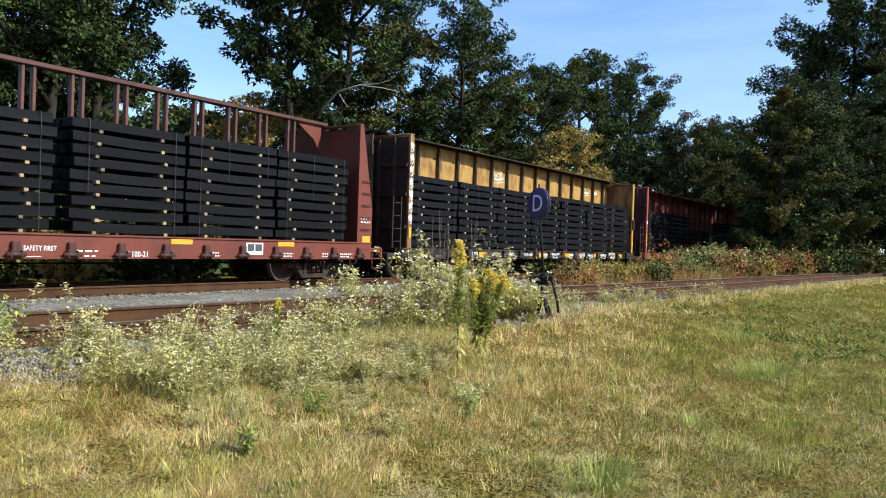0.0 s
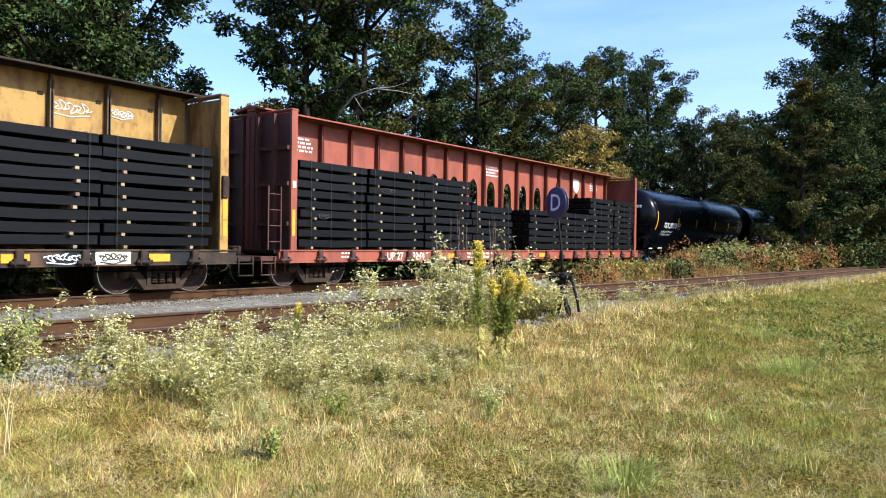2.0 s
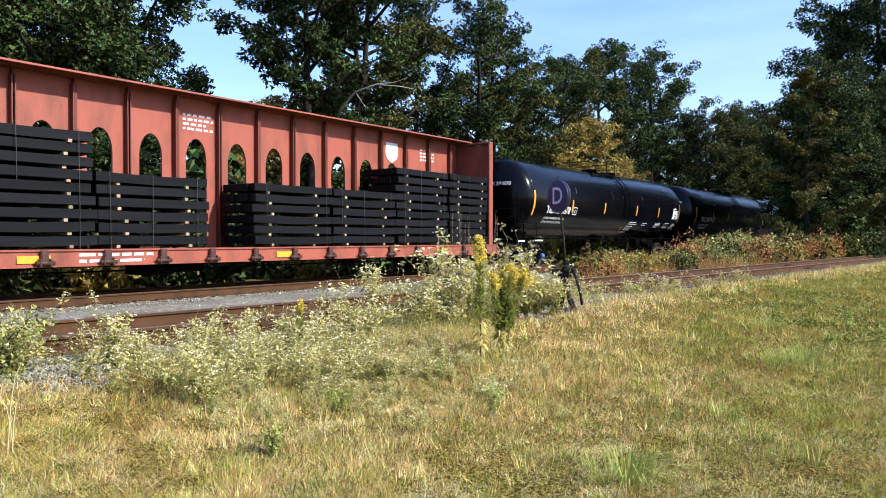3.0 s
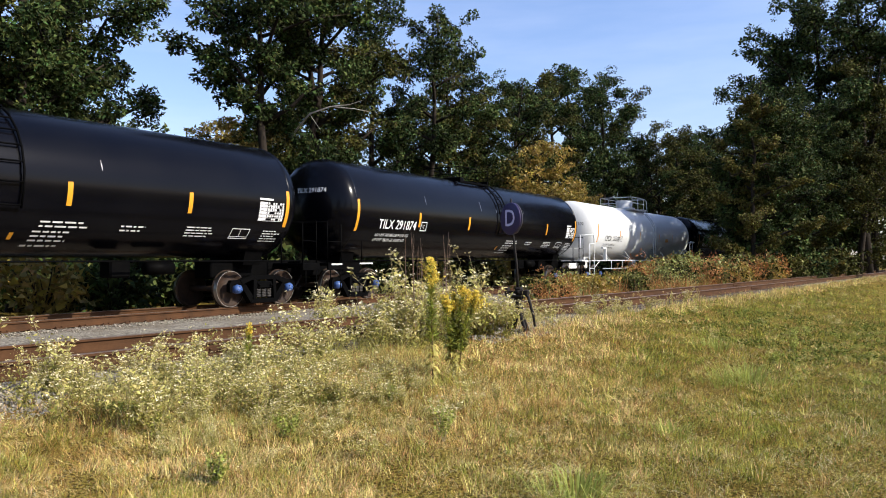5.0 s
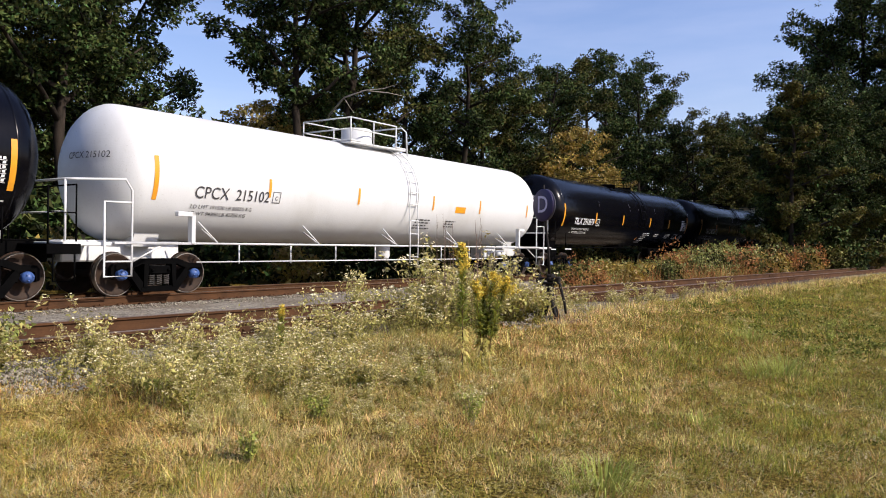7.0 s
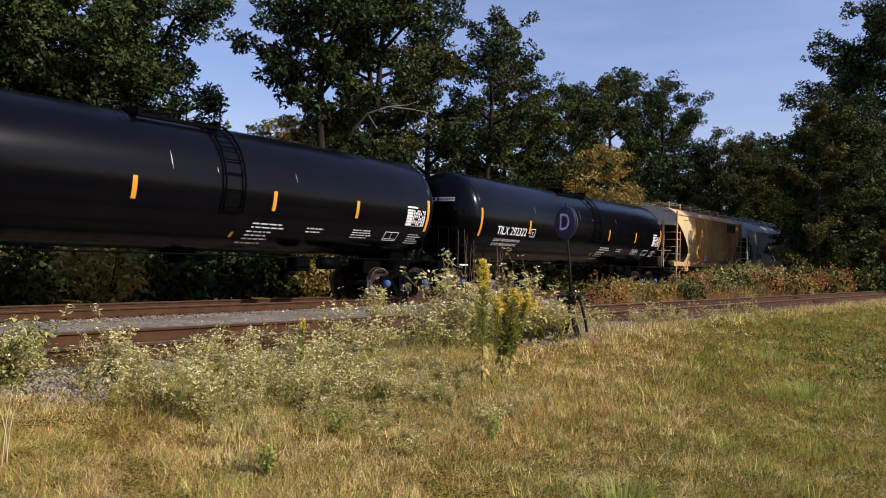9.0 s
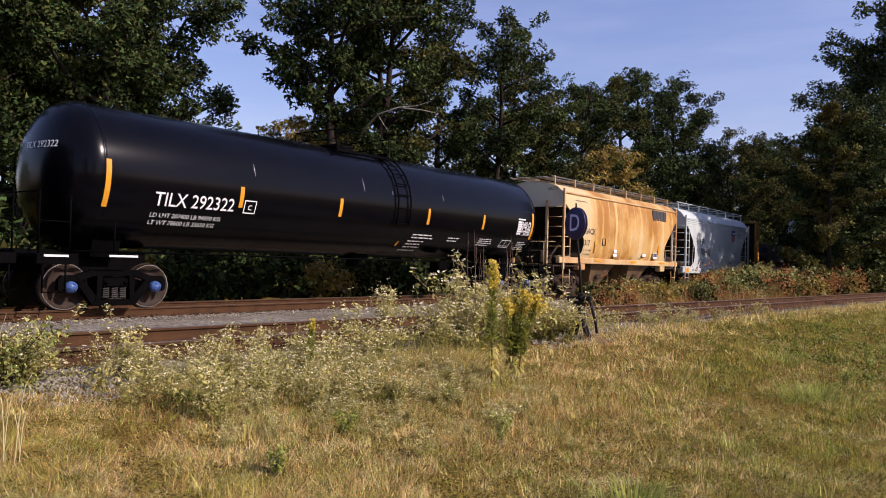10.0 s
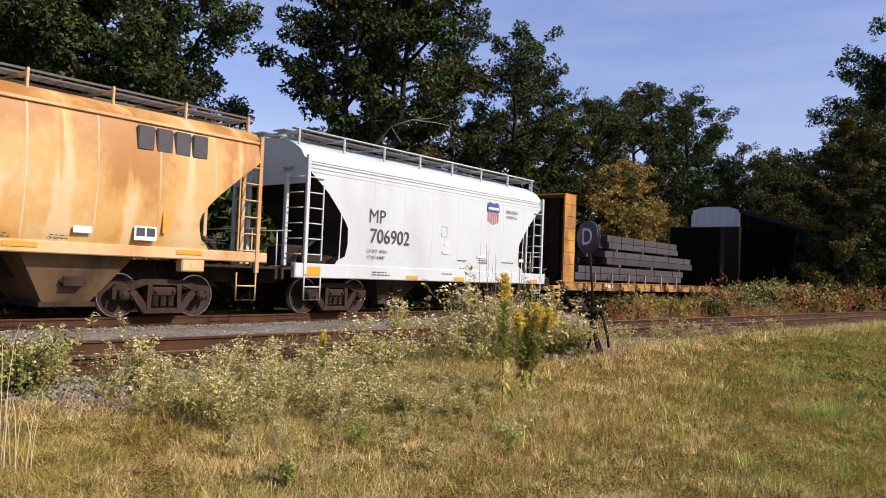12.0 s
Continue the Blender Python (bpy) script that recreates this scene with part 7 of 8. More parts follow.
def plant_shrubs():
    rng = random.Random(8)
    names = ("leafy green shrub at the wood's edge", "olive green shrub at the wood's edge", "yellowing shrub at the wood's edge")
    s = -8.0
    while s < 95:
        for nm in (5.2, 8.2):
            f = rng.uniform(0.75, 1.25) * (1.0 if nm < 6 else 1.5)
            p = MD * (s + rng.uniform(-0.6, 0.6)) + MN * (MAIN_NEAR + nm + rng.uniform(-0.5, 0.7))
            k = rng.choice((0, 1, 1, 2)) if nm < 6 else rng.choice((0, 0, 1))
            shrub(p.x, p.y, f, k, rng.uniform(0, 360), names[k], "shrubs behind the main track")
        s += 2.4 if s < 45 else 3.6
    # between the tracks, farther along, and under the trees beyond
    for s0, n0, n1, f0, f1 in ((44, 5.5, 8.5, 0.7, 1.0), (48, 5, 9.5, 0.8, 1.2), (52, 4.5, 10, 0.9, 1.3), (56, 4.5, 10.5, 0.9, 1.4), (60, 4.5, 11, 1.0, 1.5)):
        for _ in range(5):
            p = MD * (s0 + rng.uniform(-2, 2)) + MN * (MAIN_NEAR - rng.uniform(n0, n1) + 1.0)
            k = rng.choice((0, 1, 1, 2))
            shrub(p.x, p.y, rng.uniform(f0, f1) * 0.72, k, rng.uniform(0, 360), names[k], "shrubs between the tracks")


def plant_low_shrubs():
    """Low growth between the two tracks, where they draw apart."""
    rng = random.Random(31)
    names = ("low leafy green bush beside the track", "low olive green bush beside the track", "low yellowing bush beside the track", "low light green leafy bush beside the track", "russet dry bushy weed beside the track")
    for _ in range(250):
        q = rng.uniform(0.08, 0.92) ** 1.2
        s = rng.uniform(17 + 10 * q, 66)
        a = SD * s + SN * (SIDE_NEAR + GAUGE + 1.0)
        b = MD * s + MN * (MAIN_NEAR - 2.6)
        p = a.lerp(b, q)
        k = rng.choice((1, 1, 3, 3, 3, 4, 4, 4, 2))
        shrub(p.x, p.y, rng.uniform(0.24, 0.55) * (1 + 0.55 * (s > 32)), k, rng.uniform(0, 360), names[k], "low bushes between the tracks")


plant_shrubs()
plant_low_shrubs()


# ---------------------------------------------------------------- grass and weeds
def blade_mesh(name, x, y, length, width, lean, heading, mat, label, category="grass"):
    """Single pointed blades standing on the ground."""
    z = ground_z(x, y)
    n = len(x)
    a = heading + math.pi / 2 + np.random.RandomState(n).uniform(-0.9, 0.9, n)
    base = np.stack([x, y, z - 0.01], 1)
    side = np.stack([np.cos(a), np.sin(a), 0 * a], 1) * width[:, None]
    tip = base + np.stack([np.cos(heading) * length * np.sin(lean), np.sin(heading) * length * np.sin(lean), length * np.cos(lean)], 1)
    tagged(new(name, quads(name, np.stack([base - side, base + side, tip], 1), mat, 3)), label, category, kind="stuff")


def scatter_grass():
    rng = np.random.RandomState(3)

    def field(n, lo, hi):
        y = lo * (hi / lo) ** (rng.uniform(0, 1, n) ** 1.4)
        x = (rng.uniform(-1, 1, n)) * (0.64 * y + 0.6)
        ns = x * SN.x + y * SN.y - SIDE_NEAR
        patch = np.sin(x * 1.1 + 0.4) * np.cos(y * 0.9 - 0.7) + 0.6 * np.sin(x * 2.7 - y * 1.9) + 0.3 * np.sin(x * 6.1 + y * 5.3)
        return x, y, ns, patch
    tx, ty, ns, patch = field(135000, 3.3, 36.0)
    t_rand = rng.uniform(0, 1, len(tx))
    keep = (ns < -0.95 + 0.25 * patch) | ((ns < -0.3) & (t_rand < 0.12))
    bare = (ns > -1.7 + 0.2 * patch) & ((tx * SD.x + ty * SD.y) < 3.5 + 0.85 * ns + 0.15 * patch)
    keep &= ~bare | (t_rand < 0.05)
    gaps = np.sin(tx * 9.1 + 3 * np.sin(ty * 4.3)) * np.cos(ty * 7.7 + 2 * np.sin(tx * 5.9))
    keep &= rng.uniform(0, 1, len(tx)) < 0.92 + 0.5 * gaps
    tx, ty, ns, patch = tx[keep], ty[keep], ns[keep], patch[keep]
    n = len(tx)
    # how green: more to the mown side away from the weeds, in patches
    green = np.clip(0.19 + 0.38 * np.clip(tx - 0.16 * ty, -0.6, 9) + 0.12 * np.clip(-tx - 0.2 * ty, 0, 3) + 0.22 * patch - 0.38 * np.clip((ns + 4.2) / 2.2, 0, 1) * (tx > -0.6) * (tx < 0.42 * ty), 0.08, 0.95)
    mottle = np.sin(tx * 4.7 + 2.1 * np.sin(ty * 3.1)) * np.cos(ty * 5.3 + 1.7 * np.sin(tx * 2.9)) + 0.5 * np.sin(tx * 11.3 + ty * 2.0) * np.cos(ty * 12.7 - tx * 3.0)
    # tussocks: uneven cells, each with its own height, tint and way of lying
    cell = 0.21 + 0.05 * np.floor(np.clip(ty / 6.0, 0, 4))
    wx = (tx + 0.10 * np.sin(ty * 7.1 + 1.0) + 0.05 * np.sin(ty * 17.3 + tx * 5.0)) / cell
    wy = (ty + 0.10 * np.sin(tx * 6.3 + 2.0) + 0.05 * np.sin(tx * 15.1 - ty * 4.0)) / cell
    cx, cy = np.floor(wx), np.floor(wy)

    def hashed(k):
        h = np.sin(cx * 12.9898 + cy * 78.233 + k * 37.719) * 43758.5453
        return h - np.floor(h)
    off = np.hypot(wx - cx - 0.3 - 0.4 * hashed(1), wy - cy - 0.3 - 0.4 * hashed(2))
    green = np.clip(green + 0.10 * (ty < 5.6) + 0.22 * mottle + 0.55 * (hashed(3) - 0.5), 0.04, 0.97)
    tussock = (0.6 + 0.9 * hashed(4) ** 1.5) * np.clip(1.4 - 0.9 * off, 0.5, 1.3)
    pick, shade = rng.uniform(0, 1, n), np.clip(rng.uniform(0, 1, n) + 0.8 * (hashed(5) - 0.5), 0, 1)
    kind = np.where(pick < green, np.where(shade < 0.34 + 0.42 * green, 3, 2), np.where(shade < 0.55, 0, 1))
    far = np.clip(ty / 6.0, 0.75, 3.4)
    tall = np.clip(0.8 + 0.3 * patch + 0.25 * np.clip((ns + 4.6) / 2.6, 0, 1.2) + 0.2 * mottle, 0.45, 2.0) * rng.uniform(0.6, 1.4, n) * tussock
    sets = ((M_GRASSDRY, "straw_grass", "short sun-bleached straw grass on the lawn"), (M_GRASSBROWN, "brown_grass", "brown dead grass in the lawn"),
            (M_GRASSGREEN, "olive_grass", "short olive green grass on the lawn"), (M_GRASSDARK, "green_grass", "deeper green grass patches on the lawn"))
    for k, (mt, name, label) in enumerate(sets):
        m = kind == k
        per = 10
        x, y = np.repeat(tx[m], per), np.repeat(ty[m], per)
        f, h, lie = np.repeat(far[m], per), np.repeat(tall[m], per), np.repeat(hashed(6)[m] * 6.28, per)
        c = len(x)
        a, r = rng.uniform(0, 2 * math.pi, c), np.abs(rng.normal(size=c)) * 0.06 * np.sqrt(f)
        blade_mesh(name, x + np.cos(a) * r, y + np.sin(a) * r, rng.uniform(0.03, 0.105, c) * h * np.clip(f, 0.8, 1.35), rng.uniform(0.0010, 0.0025, c) * f,
                   np.clip(1.1 + rng.normal(size=c) * 0.42, 0.1, 1.52), lie + rng.normal(size=c) * 1.0, mt, label)
    # taller tan stalks near the weeds
    x, y, ns, patch = field(46000, 4.5, 22.0)
    keep = (ns < -1.0) & (ns > -4.4) & (patch > 0.15) & (x < 0.25 * y) & (x > -0.16 * y - 0.4)
    x, y = x[keep], y[keep]
    n = len(x)
    blade_mesh("tall_dry_grass", x, y, rng.uniform(0.08, 0.22, n), rng.uniform(0.0011, 0.0022, n) * np.clip(y / 7, .8, 2), rng.uniform(0.3, 1.3, n), rng.uniform(0, 6.28, n), M_GRASSDRY, "taller straw-coloured grass stalks beside the weeds")
    # pale wispy grass over the edge of the ballast, and matted straw round the goldenrods
    def along(n, s0, s1, n0, n1, h0, h1, mat, name, label, lean0=0.15, lean1=1.3):
        t = s0 + (s1 - s0) * rng.uniform(0, 1, n) ** 1.35
        q = rng.uniform(n0, n1, n) + 0.25 * np.sin(t * 1.7) + 0.15 * np.sin(t * 4.1)
        x, y = SD.x * t + SN.x * (SIDE_NEAR + q), SD.y * t + SN.y * (SIDE_NEAR + q)
        tuft = 0.5 + 0.5 * np.sin(x * 4.9 + 1.8 * np.sin(y * 3.3)) * np.cos(y * 5.7 - 1.1 * np.sin(x * 6.1))
        k = (tuft > rng.uniform(0, 0.85, n)) & (q < -0.12)
        x, y, tuft = x[k], y[k], tuft[k]
        n = len(x)
        blade_mesh(name, x, y, rng.uniform(h0, h1, n) * (0.5 + 0.8 * tuft), rng.uniform(0.0011, 0.0023, n) * np.clip(y / 7, .8, 4), rng.uniform(lean0, lean1, n), rng.uniform(0, 6.28, n), mat, label)
    along(34000, 11.2, 60, -1.7, -0.1, 0.09, 0.26, M_GRASSDRY, "wispy_grass", "wispy straw-coloured grass along the siding")
    along(16000, 11.4, 60, -1.5, -0.1, 0.08, 0.22, M_GRASSGREEN, "trackside_grass", "olive green grass along the siding")
    along(15000, 5.0, 13.0, -4.9, -1.2, 0.08, 0.20, M_GRASSBROWN, "matted_brown_grass", "matted brown grass round the goldenrods", 0.4, 1.45)
    # low broad-leaved herbs in the lawn
    def herbs(n, x0, x1, y0, y1, per, size, high, mat, name, label, thin=0.0):
        x, y = rng.uniform(x0, x1, n), y0 + (y1 - y0) * rng.uniform(0, 1, n) ** 1.3
        d = 0.5 + 0.5 * np.sin(x * 1.9 + 1.7 * np.sin(y * 1.3)) * np.cos(y * 2.2 + np.sin(x * 2.6))
        k = (d > rng.uniform(thin, 1.0, n)) & (np.abs(x) < 0.64 * y + 0.4) & (x * SN.x + y * SN.y - SIDE_NEAR < -1.3)
        x, y = x[k], y[k]
        cs = np.stack([x, y, ground_z(x, y) + high * 0.45], 1)
        la = leaf_array(cs, [high] * len(cs), [per] * len(cs), size, rng, flat=0.5, droop=-0.1, three=True)
        tagged(new(name, quads(name, la, mat, 3)), label, "weeds", kind="stuff")
    herbs(2200, 0.5, 12, 5.5, 17, 11, 0.02, 0.05, M_HERBDARK, "clover", "low dark green clover in the lawn")
    herbs(2600, -4, 11, 4.4, 15, 9, 0.02, 0.05, M_HERB, "plantain", "low dull green broad-leaved herbs in the lawn")
    herbs(520, 5.4, 10.8, 10.5, 18.0, 15, 0.045, 0.12, M_HERBDARK, "leafy_patch", "dense patch of dark green leafy weeds in the lawn", -0.6)
    # taller clumps scattered over the lawn
    def clumps(n, per, h0, h1, mat, name, label):
        cy = 4.2 * (19 / 4.2) ** rng.uniform(0, 1, n)
        cx = rng.uniform(-0.5, 1, n) * 0.62 * cy
        k = (cx * SN.x + cy * SN.y - SIDE_NEAR) < -1.7
        cx, cy, s = cx[k], cy[k], rng.uniform(0.6, 1.25, k.sum())
        c = len(cx) * per
        a, r = rng.uniform(0, 6.28, c), np.abs(rng.normal(size=c)) * 0.055
        x, y, s = np.repeat(cx, per), np.repeat(cy, per), np.repeat(s, per)
        blade_mesh(name, x + np.cos(a) * r * s, y + np.sin(a) * r * s, rng.uniform(h0, h1, c) * s, rng.uniform(0.0014, 0.0026, c) * np.clip(y / 6, 0.9, 2.4), rng.uniform(0.1, 1.15, c), a, mat, label)
    clumps(340, 30, 0.06, 0.17, M_GRASSDARK, "green_clumps", "small green grass clumps in the lawn")
    clumps(300, 26, 0.06, 0.17, M_GRASSDRY, "straw_clumps", "small straw-coloured grass clumps in the lawn")
    clumps(200, 26, 0.05, 0.14, M_GRASSBROWN, "brown_clumps", "small brown grass clumps in the lawn")
    # rank pale grass among the flowering weeds
    x, y, ns, patch = field(170000, 4.6, 14.0)
    keep = (ns < -0.75 + 0.2 * patch) & (ns > -3.5 - 0.5 * patch) & (x < 0.06 * y) & ((x * SD.x + y * SD.y) > 3.3)
    x, y, q = x[keep], y[keep], np.clip((ns[keep] + 3.8) / 2.6, 0.35, 1.0)
    n = len(x)
    blade_mesh("rank_grass", x, y, rng.uniform(0.08, 0.36, n) * q, rng.uniform(0.0012, 0.0026, n) * np.clip(y / 7, .8, 2), rng.uniform(0.25, 1.35, n), rng.uniform(0, 6.28, n), M_WEEDLEAF, "rank pale green grass among the flowering weeds")
    # loose straw lying about
    x, y, ns, patch = field(80000, 3.4, 16.0)
    keep = ns < -1.2
    x, y = x[keep], y[keep]
    n = len(x)
    blade_mesh("loose_straw", x, y, rng.uniform(0.06, 0.16, n), rng.uniform(0.0012, 0.002, n) * np.clip(y / 6, .8, 2), rng.uniform(1.1, 1.45, n), rng.uniform(0, 6.28, n), MATS["bleached_straw"], "bleached straw lying in the grass")
    # russet and green growth between the tracks, farther along
    def strip(n, s0, s1, a0, a1, h0, h1, name, mat, label, w=0.009):
        s = rng.uniform(s0, s1, n)
        q = rng.uniform(0, 1, n)
        m_off = MAIN_NEAR - 2.2
        pm = MD.x * s + MN.x * m_off, MD.y * s + MN.y * m_off
        # from the siding's far side towards the main track
        ps = SD.x * s + SN.x * (SIDE_NEAR + GAUGE + 0.9), SD.y * s + SN.y * (SIDE_NEAR + GAUGE + 0.9)
        q = a0 + (a1 - a0) * q
        x, y = ps[0] * (1 - q) + pm[0] * q, ps[1] * (1 - q) + pm[1] * q
        clump = 0.5 + 0.5 * np.sin(x * 2.3 + 1) * np.cos(y * 1.7) + 0.35 * np.sin(x * 5.1 - y * 4.2)
        k = (clump > rng.uniform(0, 0.9, n)) & (s > 16.5 + 10 * q)
        x, y, clump = x[k], y[k], clump[k]
        n = len(x)
        blade_mesh(name, x, y, rng.uniform(h0, h1, n) * np.clip(0.25 + 0.9 * clump ** 2, 0.2, 1.5), rng.uniform(0.5, 1.3, n) * w, rng.uniform(0.05, 1.0, n), rng.uniform(0, 6.28, n), mat, label, "weeds")
    strip(80000, 15, 75, 0.0, 0.95, 0.28, 0.85, "russet_weeds", M_REDWEED, "russet dry weeds between the tracks")
    strip(60000, 15, 80, 0.02, 1.0, 0.28, 0.85, "rank_green_weeds", M_BUSH, "rank green weeds between the tracks", 0.012)
    strip(14000, 18, 80, 0.0, 0.9, 0.28, 0.65, "straw_weeds", M_GRASSDRY, "pale straw weeds between the tracks")


material("bleached_straw", spec=0.12, base=(0.62, 0.56, 0.33), dark=(0.5, 0.42, 0.22), rough=0.8, bump=0, per="island", spread=0.3, through_light=0.2)
scatter_grass()


def weed_variant(seed, height, spread, stems):
    """A branching weed: leggy stems, narrow leaves, darker foliage low down and small umbels of cream flowers at the tips."""
    rng = np.random.RandomState(seed)
    st = Build()
    leaf, low, flo = [], [], []
    for j in range(stems):
        a = rng.uniform(0, 6.28)
        l = spread * rng.uniform(0.15, 1.0)
        tip = Vector((math.cos(a) * l, math.sin(a) * l, height * (rng.uniform(0.4, 0.85) if j % 3 else rng.uniform(0.9, 1.4))))
        mid = tip * 0.5 + Vector((rng.uniform(-.06, .06), rng.uniform(-.06, .06), height * 0.14))
        pts = [Vector((0, 0, -0.03)), mid, tip]
        st.tube(pts, [0.005, 0.0035, 0.0015], 3, caps=False)
        for q in np.linspace(0.1, 1.0, 11):
            p = pts[0].lerp(mid, q * 2) if q < 0.5 else mid.lerp(tip, q * 2 - 1)
            (low if q < 0.5 else leaf).append(tuple(p + Vector(rng.normal(size=3) * 0.03)))
        for _ in range(4):
            p = mid.lerp(tip, rng.uniform(0.25, 1.0))
            e = p + Vector((rng.normal() * 0.085, rng.normal() * 0.085, abs(rng.normal()) * 0.07 + 0.03))
            st.tube([p, e], [0.0018, 0.001], 3, caps=False)
            leaf.append(tuple(p.lerp(e, rng.uniform(0.2, 0.9))))
            if rng.random_sample() < 0.6:
                r = rng.uniform(0.014, 0.027)
                for _ in range(rng.randint(4, 9)):
                    flo.append(tuple(e + Vector((rng.normal() * r, rng.normal() * r, abs(rng.normal()) * r * 0.4))))
    la = leaf_array(leaf, [0.025] * len(leaf), [2] * len(leaf), 0.062, rng, droop=0.35, slim=0.55)
    ll = leaf_array(low, [0.05] * len(low), [3] * len(low), 0.075, rng, droop=0.3, slim=0.5)
    f = np.array(flo)
    n = len(f)
    rr = rng.uniform(0.008, 0.016, n)[:, None]
    ax = rng.normal(size=(n, 3)) * 0.8
    ax[:, 2] = np.abs(ax[:, 2]) + 0.7
    ax /= np.linalg.norm(ax, axis=1)[:, None]
    u = np.cross(ax, rng.normal(size=(n, 3)))
    u /= np.linalg.norm(u, axis=1)[:, None]
    v = np.cross(ax, u)
    disc = np.stack([f + (u * math.cos(k * math.pi / 2) + v * math.sin(k * math.pi / 2)) * rr for k in range(4)], 1)
    return st.mesh("stems", M_WEEDSTEM), quads("leaves", la, M_WEEDLEAF), quads("lower_leaves", ll, M_WEEDLOW), quads("blossom", disc, M_FLOWER)


WEEDS = [weed_variant(40 + k, 0.55 + 0.07 * (k % 3), 0.66, 11 + k % 3) for k in range(6)]


def weed(x, y, f, k, yaw, group="white-flowered weeds", label="bushy weed with pale leaves and clusters of tiny cream flowers"):
    w = thing("flowering_weed", label, "weed", group, pose(x, y, float(ground_z(x, y)), 0, 0, yaw))
    for nm, me in zip(("stem", "leaves", "lower_leaves", "blossom"), WEEDS[k]):
        o = part(nm, me, M_WEEDLEAF, w, "", Matrix.Diagonal((f, f, f, 1)))
        if nm == "blossom":
            tagged(o, kind="stuff")


def plant_weeds():
    rng = random.Random(12)
    def strip(n, s0, s1, n0, n1, f0, f1):
        for _ in range(n):
            s, q = rng.uniform(s0, s1), rng.uniform(n0, n1)
            p = SD * s + SN * (SIDE_NEAR + q)
            weed(p.x, p.y, rng.uniform(f0, f1), rng.randrange(6), rng.uniform(0, 360))
    strip(17, 3.3, 5.6, -1.7, -0.7, 0.4, 0.75)
    strip(12, 5.4, 8.5, -1.6, -0.5, 0.5, 0.85)
    strip(26, 2.9, 5.6, -2.8, -1.4, 0.35, 0.65)
    strip(26, 4.2, 6.4, -3.0, -1.4, 0.2, 0.42)
    strip(44, 3.0, 6.8, -4.0, -2.2, 0.14, 0.3)
    strip(16, 4.2, 5.9, -4.6, -2.8, 0.12, 0.26)
    strip(30, 3.4, 6.2, -3.8, -2.4, 0.1, 0.24)
    strip(12, 7.2, 10.4, -1.5, -0.35, 0.6, 0.95)
    strip(15, 8.2, 10.1, -1.2, -0.2, 0.9, 1.35)
    strip(9, 2.85, 3.5, -1.4, -0.5, 0.28, 0.5)
    strip(6, 2.2, 2.8, -0.8, -0.3, 0.6, 0.85)
    strip(5, 11.9, 12.8, -0.6, -0.1, 0.4, 0.65)
    strip(8, 12.6, 15.5, -0.9, -0.1, 0.4, 0.75)
    strip(8, 10.0, 15.0, 1.9, 3.2, 0.7, 1.1)
    strip(10, 14.5, 22.0, -0.9, -0.1, 0.35, 0.65)
    strip(22, 12.0, 30.0, -5.0, -0.8, 0.15, 0.35)


plant_weeds()


def goldenrod(x, y, height, seed, plume, label, lean=0.0, arch=1.0, lower=True):
    rng = np.random.RandomState(seed)
    g = thing("goldenrod", label, "wildflower", "goldenrods", pose(x, y, float(ground_z(x, y))))
    tip = Vector((lean, rng.uniform(-.05, .05), height))

    def at(q):
        return Vector((tip.x * q ** 1.6, tip.y * q, height * q))
    part("stem", Build().tube([(0, 0, -0.03), at(0.35), at(0.7), at(1.0)], [0.009, 0.007, 0.005, 0.002], 6), M_GOLDSTEM, g)
    n = int(520 * height)
    q = rng.uniform(0.10, 0.93, n)
    a = rng.uniform(0, 6.28, n)
    p = np.stack([tip.x * q ** 1.6, tip.y * q, height * q], 1)
    low = q < 0.32
    out = np.stack([np.cos(a), np.sin(a), np.where(low, rng.uniform(-0.35, 0.3, n), rng.uniform(0.1, 0.9, n))], 1)
    size = np.where(low, 0.105, 0.125 * (1.15 - 0.7 * q)) * rng.uniform(0.65, 1.25, n) * (0.7 + 0.3 * height)
    keep = ~low | (rng.uniform(0, 1, n) < 0.34)
    end = p + out * size[:, None]
    end[:, 2] -= size * np.where(low, 0.35, 0.15)
    side = np.stack([-np.sin(a), np.cos(a), 0 * a], 1) * (size * np.where(low, 0.13, 0.115))[:, None]
    mid = p + out * (size * 0.5)[:, None] + np.array([0, 0, 0.012])
    lv = np.stack([p, mid + side, end, mid - side], 1)
    if lower:
        part("lower_leaves", quads("lower_leaves", lv[low & keep], M_GOLDLOW), M_GOLDLOW, g, "pale yellowing lower leaves")
    part("leaves", quads("leaves", lv[~low], M_GOLDLEAF), M_GOLDLEAF, g)
    fl = []
    for k in range(max(8, int(30 * plume))):
        q0 = rng.uniform(0.72, 0.99)
        b = at(q0)
        a0 = rng.normal() * 1.5 + 0.3
        r = 0.125 * plume * (1.12 - (q0 - 0.74) * 4.0) * rng.uniform(0.6, 1.2)
        e = b + Vector((math.cos(a0) * r * arch, math.sin(a0) * r, 0.02 + 0.7 * r))
        top = b.lerp(e, 0.6) + Vector((0, 0, 0.25 * r))
        for _ in range(34):
            u = rng.uniform(0.1, 1)
            c = (b.lerp(top, u)).lerp(top.lerp(e, u), u)
            fl.append(tuple(c + Vector(rng.normal(size=3) * 0.009)))
    f = leaf_array(fl, [0.006] * len(fl), [2] * len(fl), 0.015, rng)
    tagged(part("flower_plume", quads("flower_plume", f, M_GOLD), M_GOLD, g, "golden yellow flower plume"), kind="stuff")


